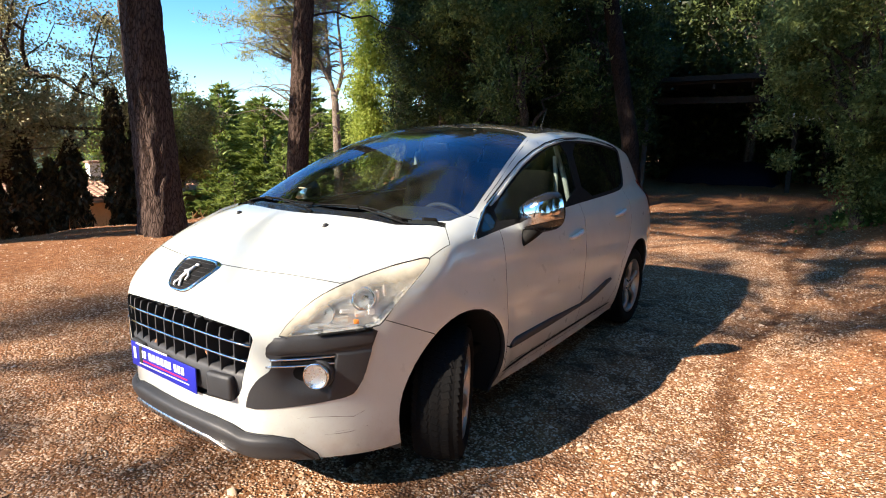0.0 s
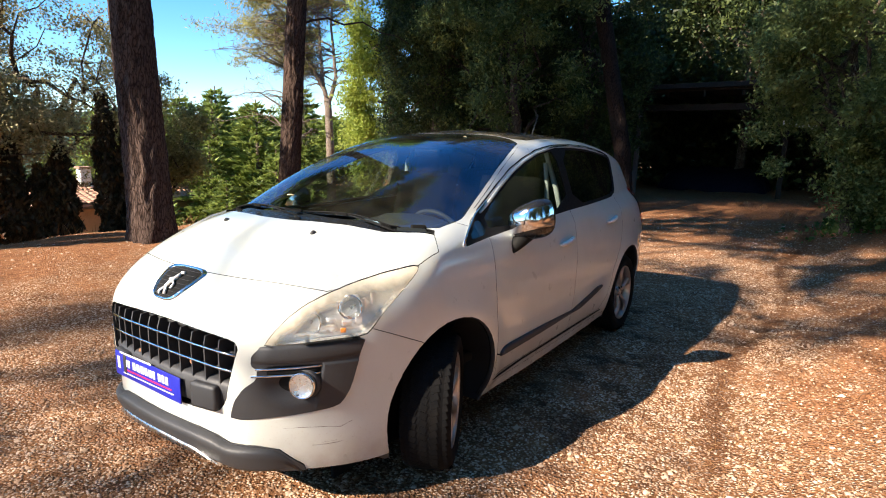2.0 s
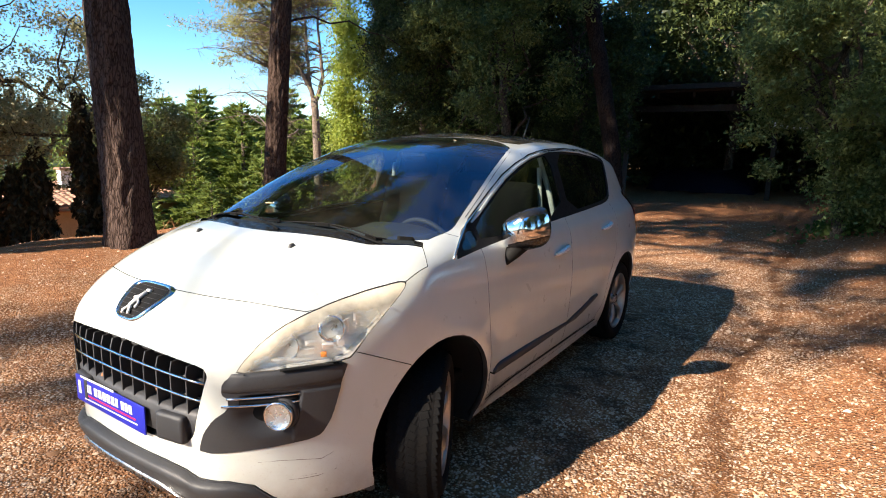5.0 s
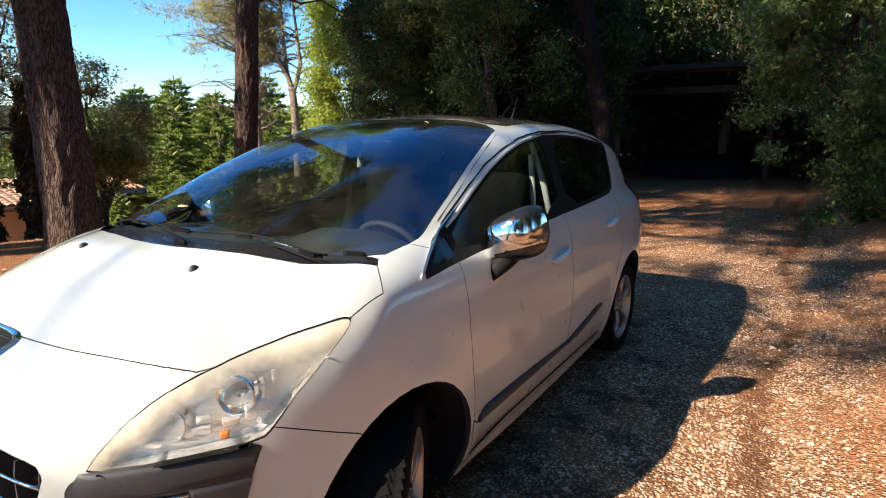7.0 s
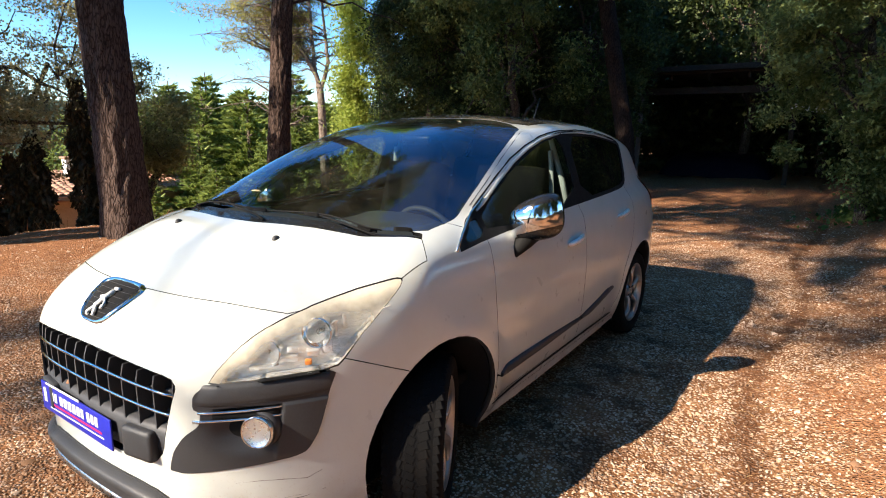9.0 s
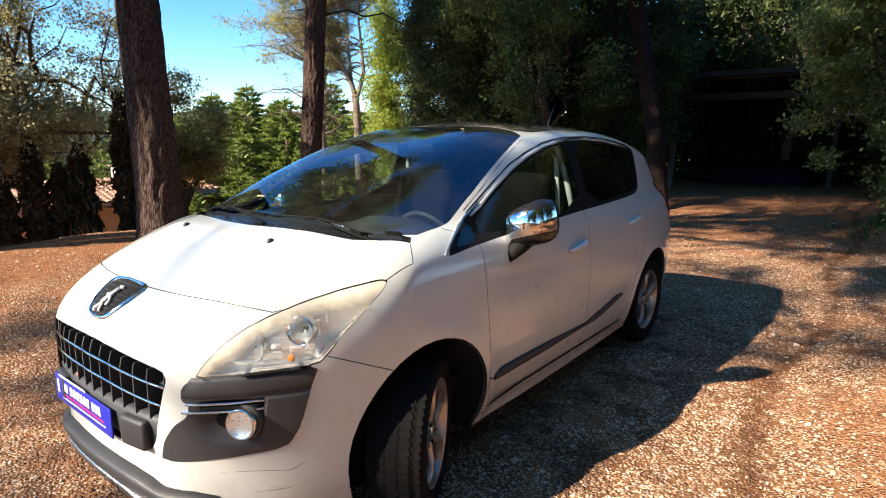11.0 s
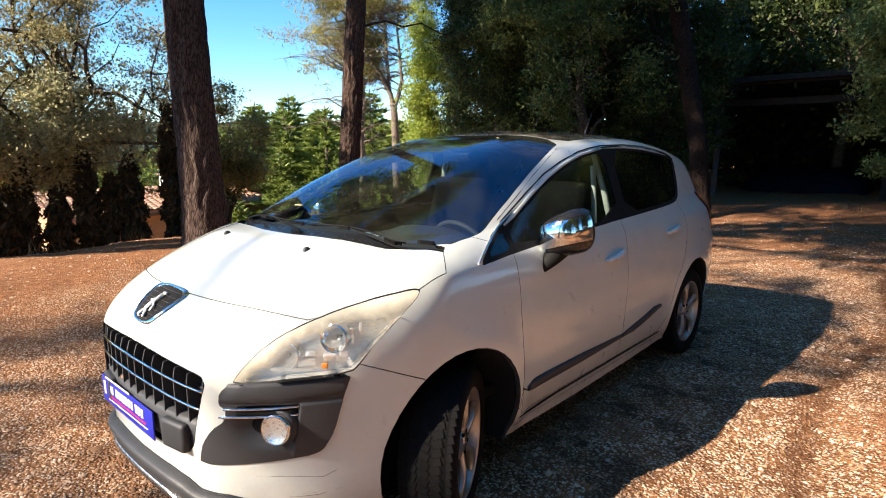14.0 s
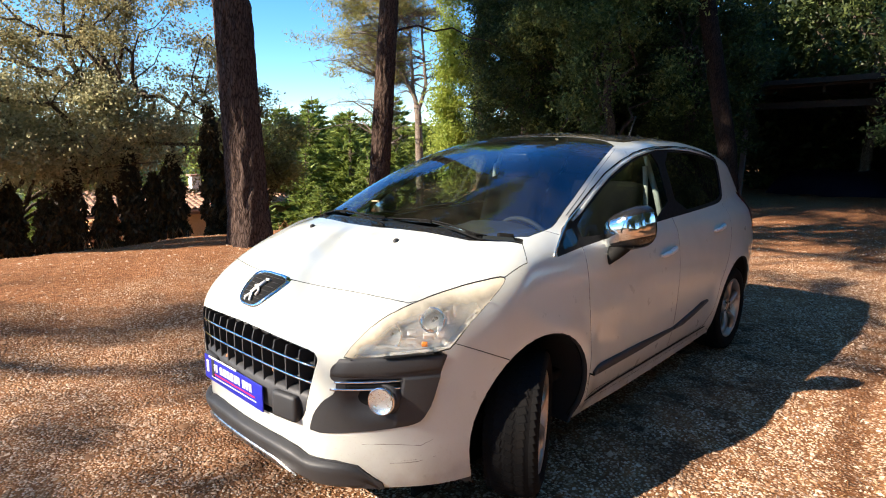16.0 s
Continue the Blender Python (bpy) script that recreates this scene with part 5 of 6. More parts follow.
cut_region(half, rounded([(2.53, 1.14), (3.29, 1.163), (3.42, 1.19), (3.475, 1.255), (3.548, 1.432), (3.48, 1.455), (3.03, 1.503), (2.55, 1.512)], 1), SIDE, GLASS3, _all)
_lamp = [(0.425, 0.767), (0.458, 0.814), (0.514, 0.868), (0.581, 0.912), (0.672, 0.949), (0.791, 0.984), (0.915, 1.009), (1.05, 1.024), (1.078, 1.018), (1.063, 0.995), (0.979, 0.930), (0.895, 0.862), (0.843, 0.806), (0.817, 0.785), (0.640, 0.783)]
_lc = (0.74, 0.88)
_lamp = rounded(_lamp, 1)
cut_region(half, _lamp, CORNER, LAMPEDGE, _front)
cut_region(half, [(_lc[0] + (a - _lc[0]) * 0.992, _lc[1] + (b - _lc[1]) * 0.974) for a, b in _lamp], CORNER, LAMP, _front)
cut_region(half, rounded([(0.384, 0.738), (0.422, 0.768), (0.640, 0.781), (0.817, 0.783), (0.785, 0.705), (0.75, 0.588), (0.712, 0.526), (0.672, 0.508), (0.56, 0.495), (0.48, 0.487), (0.296, 0.466), (0.302, 0.505), (0.315, 0.550), (0.348, 0.602), (0.398, 0.640), (0.402, 0.682), (0.380, 0.697)], 1), CORNER, CORNERBLACK, _front)
cut_region(half, rounded([(-0.3, 0.822), (0.15, 0.812), (0.32, 0.803), (0.458, 0.790), (0.478, 0.762), (0.470, 0.735), (0.440, 0.635), (0.412, 0.535), (0.36, 0.482), (0.19, 0.472), (-0.3, 0.472)], 1), FRONT, OPENING, _front)
cut_region(half, [(-0.3, 0.392), (0.25, 0.390), (0.35, 0.380), (0.41, 0.361), (0.52, 0.361), (0.586, 0.345), (0.648, 0.273), (0.66, 0.1), (-0.3, 0.1)], FRONT, VALANCE, _front)
cut_region(half, circle(0.905, 0.355, 0.395), SIDE, ARCH, _all)
cut_region(half, circle(3.51, 0.350, 0.388), SIDE, ARCH, _all)
cut_region(half, [(3.93, 1.19), (4.02, 1.17), (4.25, 0.93), (4.2, 0.80), (4.02, 0.90)], SIDE, TAIL, lambda c: c.y > 3.6)


def tidy_regions():
    """Gives slivers left between two cuts to the neighbour with the longest shared edge."""
    lay = half.faces.layers.int["region"]
    for _ in range(3):
        for f in half.faces:
            per = sum(e.calc_length() for e in f.edges)
            if f.calc_area() < 0.0004 * per:
                best = max(((e.calc_length(), g[lay]) for e in f.edges for g in e.link_faces if g is not f), default=None)
                if best and best[1] != f[lay]:
                    f[lay] = best[1]


tidy_regions()


def region_bm(tags, mirror=0):
    """A copy of the faces of these regions. mirror 0: left side; 1: right side; 2: both, joined at the middle."""
    bm = half.copy()
    lay = bm.faces.layers.int["region"]
    bmesh.ops.delete(bm, geom=[f for f in bm.faces if f[lay] not in tags], context="FACES")
    bmesh.ops.remove_doubles(bm, verts=bm.verts, dist=0.0012)
    if mirror == 0:
        return bm
    other = bm.copy()
    bmesh.ops.transform(other, matrix=Matrix.Scale(-1, 4, (1, 0, 0)), verts=other.verts)
    bmesh.ops.reverse_faces(other, faces=other.faces)
    if mirror == 1:
        bm.free()
        return other
    tmp = bpy.data.meshes.new("tmp")
    other.to_mesh(tmp)
    other.free()
    bm.from_mesh(tmp)
    bpy.data.meshes.remove(tmp)
    bmesh.ops.remove_doubles(bm, verts=[v for v in bm.verts if abs(v.co.x) < 0.002], dist=0.003)
    return bm


def clean_border(bm):
    """Welds points that lie very close to the border onto it, so that no slivers are left there."""
    for _ in range(2):
        border = {v for e in bm.edges if e.is_boundary for v in e.verts}
        weld = {}
        for e in [e for e in bm.edges if e.is_boundary]:
            a, b = e.verts
            d = b.co - a.co
            L = d.length
            if L < 1e-7:
                continue
            for v in e.link_faces[0].verts:
                if v in border or v in weld:
                    continue
                w = v.co - a.co
                t = min(max(w.dot(d) / L / L, 0), 1)
                if (w - d * t).length < 0.0065:
                    weld[v] = a if t < 0.5 else b
        for e in bm.edges:
            if not e.is_boundary:
                a, b = e.verts
                if e.calc_length() < 0.007 and (a in border) != (b in border):
                    k, q = (b, a) if a in border else (a, b)
                    if k not in weld:
                        weld[k] = q
        if weld:
            bmesh.ops.weld_verts(bm, targetmap=weld)
    bmesh.ops.dissolve_degenerate(bm, dist=0.0002, edges=bm.edges)
    return bm


def inset_edge(bm, gap=0.0017, depth=0.012):
    """Draws the border in by the half gap and turns it inwards, as a panel's folded edge."""
    bm.normal_update()
    edges = [e for e in bm.edges if e.is_boundary]
    move = {}
    for e in edges:
        f = e.link_faces[0]
        d = (e.verts[1].co - e.verts[0].co).normalized()
        w = f.calc_center_median() - e.verts[0].co
        w = w - d * w.dot(d)
        if w.length > 1e-6:
            for v in e.verts:
                move.setdefault(v, []).append(w.normalized())
    for v, ws in move.items():
        s = sum(ws, Vector())
        if s.length > 1e-4:
            v.co += s.normalized() * gap
    bm.normal_update()
    normals = {v: v.normal.copy() for v in move}
    for e in edges:
        e.smooth = False
    r = bmesh.ops.extrude_edge_only(bm, edges=edges)
    new_v = [g for g in r["geom"] if isinstance(g, bmesh.types.BMVert)]
    for g in r["geom"]:
        if isinstance(g, bmesh.types.BMFace):
            g.material_index = 1
    old = {tuple(round(c, 6) for c in v.co): n for v, n in normals.items()}
    for v in new_v:
        n = old.get(tuple(round(c, 6) for c in v.co))
        if n:
            v.co -= n * depth
    return bm


def push(bm, d):
    bm.normal_update()
    offs = [(v, v.normal.copy()) for v in bm.verts]
    for v, n in offs:
        v.co += n * d
    return bm


car = empty("car", (0, 0, 0), label="white compact crossover car with dusty paint parked on gravel", category="car")


def panel(name, tags, mat, mirror, label="", gap=0.0017, depth=0.016, shift=0.0, parent=None):
    bm = clean_border(region_bm(tags, mirror))
    if shift:
        push(bm, shift)
    if depth:
        inset_edge(bm, gap, depth)
    ob = part(name, bm, mat, parent or car, label)
    ob.data.materials.append(M_deep if mat == M_paint else mat)
    return ob


shell = panel("body_shell", (BODY,), M_paint, 2, "white roof pillars and rear quarters")
hood = panel("hood", (HOOD,), M_paint, 2, gap=0.0019)
bumper = panel("front_bumper", (BUMPER,), M_paint, 2, "scuffed white front bumper", depth=0.02)
panel("cowl", (COWL,), M_gloss_black, 2, "black plastic cowl under the windscreen", shift=-0.018, depth=0)
windscreen = panel("windscreen", (SCREEN,), M_glass, 2, "raked windscreen reflecting sky and pines", depth=0.004)
panel("roof_glass", (ROOFGLASS,), M_roof_glass, 2, "dark panoramic roof glass dusted with pine pollen", depth=0.006)
panel("valance", (VALANCE,), M_black, 2, "grey-black lower lip of the bumper", shift=0.006, depth=0.03, gap=0.0)
part("inner_shell", push(region_bm((BODY, SILL, HOOD, BUMPER, FENDER, FDOOR, RDOOR, CORNERBLACK, TAIL), 2), -0.03), M_deep, car, "dark inside of the body")
DOORS = {}
for _m in (0, 1):
    panel("fender", (FENDER,), M_paint, _m)
    panel("sill", (SILL,), M_paint, _m, "dusty white sill under the doors", depth=0.02, gap=0.0)
    DOORS["f", _m] = panel("front_door", (FDOOR,), M_paint, _m)
    DOORS["r", _m] = panel("rear_door", (RDOOR,), M_paint, _m)
    panel("window_trim", (TRIM,), M_seal, _m, "black window surround", shift=-0.003, depth=0.01, gap=0.0)
    panel("quarter_glass", (GLASS1,), M_side_glass, _m, shift=-0.006, depth=0.004, gap=0.0)
    # added dark sheet, standing in for the dim cabin behind the quarter glass
    part("pillar_lining", push(region_bm((GLASS1,), _m), -0.05), M_deep, car, "added dark backing in place of the dim view through the quarter window")
    panel("front_window", (GLASS2,), M_side_glass, _m, shift=-0.008, depth=0.004, gap=0.0)
    panel("rear_window", (GLASS3,), M_privacy_glass, _m, "dark tinted rear window", shift=-0.008, depth=0.004, gap=0.0)
    corner = clean_border(region_bm((CORNERBLACK,), _m))
    bmesh.ops.triangulate(corner, faces=[f for f in corner.faces if len(f.verts) > 4])
    bmesh.ops.subdivide_edges(corner, edges=corner.edges, cuts=3, use_grid_fill=True)
    corner.normal_update()
    for v, nrm in [(v, v.normal.copy()) for v in corner.verts]:
        c, z = 0.6 * abs(v.co.x) + 0.8 * v.co.y, v.co.z
        bowl = math.exp(-(((c - 0.535) / 0.095) ** 2 + ((z - 0.615) / 0.060) ** 2) ** 1.5)
        edge = 0.623 + (z - 0.59) * 0.19
        plate_up = float(step(edge - 0.004, edge + 0.005, c) * step(0.699, 0.693, z) * step(0.50, 0.53, z))
        slot = float(step(0.655, 0.662, z) * step(0.697, 0.690, z) * step(0.43, 0.47, c) * step(edge + 0.004, edge - 0.01, c))
        v.co += nrm * (0.004 - 0.045 * bowl * (1 - plate_up) + 0.007 * plate_up - 0.014 * slot)
    ob = part("bumper_corner", inset_edge(corner, 0.0, 0.02), M_black, car, "black plastic fog lamp surround")
    ob.data.materials.append(M_black)
    lamp = panel("headlamp", (LAMP,), M_lens, _m, "hazed and yellowed headlamp lens", gap=0.0, depth=0.015)
    panel("headlamp_seal", (LAMPEDGE,), M_lamp_seal, _m, shift=-0.003, depth=0)
    back = push(region_bm((LAMP,), _m), -0.055)
    wall = inset_edge(push(region_bm((LAMP,), _m), -0.004), 0.0, 0.062)
    bmesh.ops.delete(wall, geom=[f for f in wall.faces if f.material_index == 0], context="FACES")
    for f in wall.faces:
        f.material_index = 0
    part("housing_wall", wall, M_facet, lamp, "pale lamp housing edge")
    part("reflector_bowl", back, M_facet, lamp, "bright lamp housing")
    panel("tail_lamp", (TAIL,), M_red, _m, "red tail lamp", depth=0.01)
    sx = 1 if _m == 0 else -1
    ax = Vector((0.42 * sx, -0.88, 0.12)).normalized()
    for (x, y, z), r in (((0.632, 0.292, 0.838), 0.042), ((0.728, 0.415, 0.890), 0.046)):
        rot = Matrix.Translation((x * sx, y, z)) @ ax.to_track_quat("Z", "Y").to_matrix().to_4x4()
        Geo().lathe([(r * 0.12, -0.04), (r * 0.55, -0.026), (r * 0.85, -0.004), (r, 0.022), (r * 1.07, 0.024), (r * 1.1, 0.018), (r * 1.1, -0.02)], 36, rot).make("lamp_cup", M_chrome, lamp)
        Geo().lathe([(r * 1.0, 0.021), (r * 0.8, 0.031), (r * 0.4, 0.038), (0.0005, 0.040)], 28, rot).make("lamp_dome", M_clear, lamp)
        Geo().lathe([(0.001, 0.010), (r * 0.2, 0.005), (r * 0.24, -0.03)], 16, rot).make("bulb_cap", M_satin, lamp)
    for x, y, z, w, h, tilt in ((0.690, 0.318, 0.822, 0.060, 0.020, 0.25), (0.700, 0.330, 0.850, 0.036, 0.018, -0.3), (0.745, 0.372, 0.838, 0.040, 0.022, 0.35), (0.768, 0.415, 0.850, 0.030, 0.040, -0.2), (0.640, 0.262, 0.800, 0.090, 0.012, 0.15), (0.757, 0.462, 0.895, 0.014, 0.055, 0.1), (0.768, 0.492, 0.915, 0.012, 0.045, -0.1)):
        Geo().box((x * sx, y, z), (w, 0.014, h), Matrix.Rotation(0.85 * sx, 3, "Z") @ Matrix.Rotation(tilt, 3, "X"), 0.004).make("lamp_step", M_facet, lamp)
    Geo().box((0.744 * sx, 0.352, 0.812), (0.022, 0.014, 0.018), Matrix.Rotation(0.8 * sx, 3, "Z"), 0.005).make("indicator_bulb", M_amber, lamp)


def bars(name, pts, r, mat, parent, label="", seg=8):
    return Geo().tube(pts, r, seg).make(name, mat, parent, label)


def strip_on_skin(name, pts, width, lift, mat, parent, label="", sgn=1):
    """A rounded moulding laid along points (y, z) of the body side."""
    g = Geo()
    vs, fs = [], []
    n = len(pts)
    for i, (y, z) in enumerate(pts):
        a, b = pts[max(i - 1, 0)], pts[min(i + 1, n - 1)]
        d = math.hypot(b[0] - a[0], b[1] - a[1])
        ny, nz = -(b[1] - a[1]) / d, (b[0] - a[0]) / d
        w = width * (0.45 if i in (0, n - 1) else 1.0)
        for s, up in ((-0.5, -0.004), (-0.46, 0.6 * lift), (-0.25, lift), (0.25, lift), (0.46, 0.6 * lift), (0.5, -0.004)):
            yy, zz = y + ny * w * s, z + nz * w * s
            vs.append((sgn * (skin_x(yy, zz) + up), yy, zz))
    for i in range(n - 1):
        for k in range(5):
            q = (i * 6 + k, i * 6 + k + 1, (i + 1) * 6 + k + 1, (i + 1) * 6 + k)
            fs.append(q)
    fs += [tuple(range(6)), tuple((n - 1) * 6 + k for k in range(6))]
    return g.add(vs, fs).make(name, mat, parent, label)


def skin_x(y, z):
    """Half width of the body at y, z."""
    lo, hi = 0.0, 1.3
    for _ in range(26):
        mid = (lo + hi) / 2
        if body_field(np.array([mid, y, z])) < 0:
            lo = mid
        else:
            hi = mid
    return lo


def skin_z(x, y):
    lo, hi = 0.5, 1.9
    for _ in range(26):
        mid = (lo + hi) / 2
        if body_field(np.array([x, y, mid])) < 0:
            lo = mid
        else:
            hi = mid
    return lo


def skin_y(x, z):
    lo, hi = 1.0, -0.5
    for _ in range(26):
        mid = (lo + hi) / 2
        if body_field(np.array([x, mid, z])) < 0:
            lo = mid
        else:
            hi = mid
    return lo


# grille: dark box, upright fins, two chrome bars, plate carrier
grille = empty("grille", (0, 0, 0), label="black grille with upright fins and two thin chrome bars")
grille.parent = car
_back = push(region_bm((OPENING,), 2), -0.10)
part("grille_backing", _back, M_deep, grille)
_rim = region_bm((OPENING,), 2)
_edges = [e for e in _rim.edges if e.is_boundary]
_r = bmesh.ops.extrude_edge_only(_rim, edges=_edges)
for v in [g for g in _r["geom"] if isinstance(g, bmesh.types.BMVert)]:
    v.co.y += 0.11
    v.co.x *= 0.985
bmesh.ops.delete(_rim, geom=[f for f in _rim.faces if abs(f.normal.y) > 0.6], context="FACES")
part("opening_return", _rim, M_black, grille)
for i in range(13):
    x = -0.456 + 0.076 * i
    zt, zb = 0.812 - 0.055 * abs(x) - 0.012, 0.596 + 0.02 * abs(x)
    g = Geo()
    ring = []
    for k in range(7):
        z = zb + (zt - zb) * k / 6
        ring.append((z, skin_y(x, z) + 0.012))
    vs = []
    for z, y in ring:
        vs += [(x - 0.0035, y, z), (x + 0.0035, y, z), (x + 0.0035, y + 0.075, z), (x - 0.0035, y + 0.075, z)]
    fs = [(a * 4 + b, a * 4 + (b + 1) % 4, (a + 1) * 4 + (b + 1) % 4, (a + 1) * 4 + b) for a in range(6) for b in range(4)] + [(0, 1, 2, 3), (27, 26, 25, 24)]
    g.add(vs, fs).make("fin", M_black, grille, smooth=False)
for z0 in (0.752, 0.685):
    pts = []
    for k in range(25):
        x = -0.468 + 0.936 * k / 24
        z = z0 - 0.02 * (x / 0.45) ** 2
        pts.append((x, skin_y(x, z) + 0.008, z))
    bars("chrome_bar", pts, 0.0055, M_chrome, grille)
for z0 in (0.785, 0.72, 0.65):
    pts = [(x, skin_y(x, z0) + 0.055, z0) for x in [-0.43 + 0.86 * k / 16 for k in range(17)]]
    bars("cross_slat", pts, 0.009, M_black, grille, seg=6)
# plate carrier beam across the lower grille
g = Geo()
vs, fs = [], []
for k in range(25):
    x = -0.43 + 0.86 * k / 24
    y = skin_y(x, 0.56)
    for dy, z in ((0.10, 0.625), (0.015, 0.615), (0.0, 0.600), (0.004, 0.500), (0.02, 0.486), (0.10, 0.484)):
        vs.append((x * (1 - 0.06 * (0.62 - z) / 0.13), y + dy + 0.006, z))
for k in range(24):
    for j in range(5):
        fs.append((k * 6 + j, (k + 1) * 6 + j, (k + 1) * 6 + j + 1, k * 6 + j + 1))
g.add(vs, fs).make("plate_carrier", M_black, grille)
for s in (-1, 1):
    x = 0.312 * s
    Geo().box((x, skin_y(x, 0.55) + 0.005, 0.545), (0.135, 0.05, 0.105), Matrix.Rotation(0.16 * s, 3, "Z"), 0.016).make("carrier_block", M_black, grille)
plate = Geo().box((-0.088, 0.0, 0.535), (0.52, 0.006, 0.112), Matrix.Rotation(radians(1.0), 3, "Y"), 0.002).make("number_plate", M_blue, car, "blue dealer plate with white and red print")
for (x, z, w, h), mt in (((-0.07, 0.520, 0.36, 0.006), M_pink), ((-0.08, 0.503, 0.40, 0.004), M_white), ((-0.315, 0.545, 0.022, 0.055), M_white), ((-0.17, 0.594, 0.26, 0.008), M_white)):
    Geo().box((x, -0.0038, z), (w, 0.002, h)).make("print_bar", mt, plate, smooth=False)
_x = -0.262
for w in (0.020, 0.022, 0.0, 0.030, 0.030, 0.030, 0.030, 0.030, 0.022, 0.0, 0.026, 0.024, 0.026):
    if w:
        Geo().box((_x + w / 2, -0.0038, 0.552), (w * 0.84, 0.002, 0.034)).make("print_bar", M_white, plate, smooth=False)
    _x += w + 0.003 if w else 0.016
# shield badge
badge = empty("badge", (0, 0, 0), label="chrome-rimmed shield badge with a plain emblem")
badge.parent = car
_out = [(-0.185, 0.985), (0.105, 0.985), (0.080, 0.925), (0.032, 0.868), (-0.112, 0.868), (-0.160, 0.925)]


def shield(k, lift, z_off=0.0):
    cx, cz = -0.04, 0.928
    pts = rounded([(cx + (x - cx) * k, cz + (z - cz) * k) for x, z in _out], 2)
    return [(x, skin_y(abs(x), z) - lift, z + z_off + lift * 0.9) for x, z in pts]


for nm, k0, k1, lift, mat in (("badge_rim", 1.0, 0.87, 0.010, M_chrome), ("badge_field", 0.87, 0.01, 0.005, M_seal)):
    a, b, c = shield(k0, 0.001 if nm == "badge_rim" else lift), shield((k0 + k1) / 2, lift), shield(k1, lift * 0.4 if nm == "badge_rim" else lift)
    n = len(a)
    fs = [(i, (i + 1) % n, n + (i + 1) % n, n + i) for i in range(n)] + [(n + i, n + (i + 1) % n, 2 * n + (i + 1) % n, 2 * n + i) for i in range(n)]
    obj(nm, a + b + c, fs, mat, badge)
for pts, r in (([(-0.030, 0.952), (-0.044, 0.928), (-0.052, 0.908)], 0.009), ([(-0.034, 0.957), (-0.014, 0.958)], 0.007), ([(-0.044, 0.938), (-0.070, 0.932)], 0.005), ([(-0.052, 0.908), (-0.070, 0.890), (-0.060, 0.884)], 0.006), ([(-0.048, 0.910), (-0.032, 0.894), (-0.024, 0.886)], 0.006), ([(-0.036, 0.930), (-0.014, 0.920), (-0.010, 0.906)], 0.005)):
    bars("emblem_stroke", [(x, skin_y(abs(x), z) - 0.011, z + 0.010) for x, z in pts], r, M_handle, badge)
for k in range(7):
    zz = 0.885 + 0.014 * k
    w = 0.060 + 0.062 * (zz - 0.875) / 0.1
    bars("badge_mesh_wire", [(-0.04 - w + 2 * w * q / 6, skin_y(abs(-0.04 - w + 2 * w * q / 6), zz) - 0.007, zz + 0.006) for q in range(7)], 0.0009, M_black, badge, seg=5)

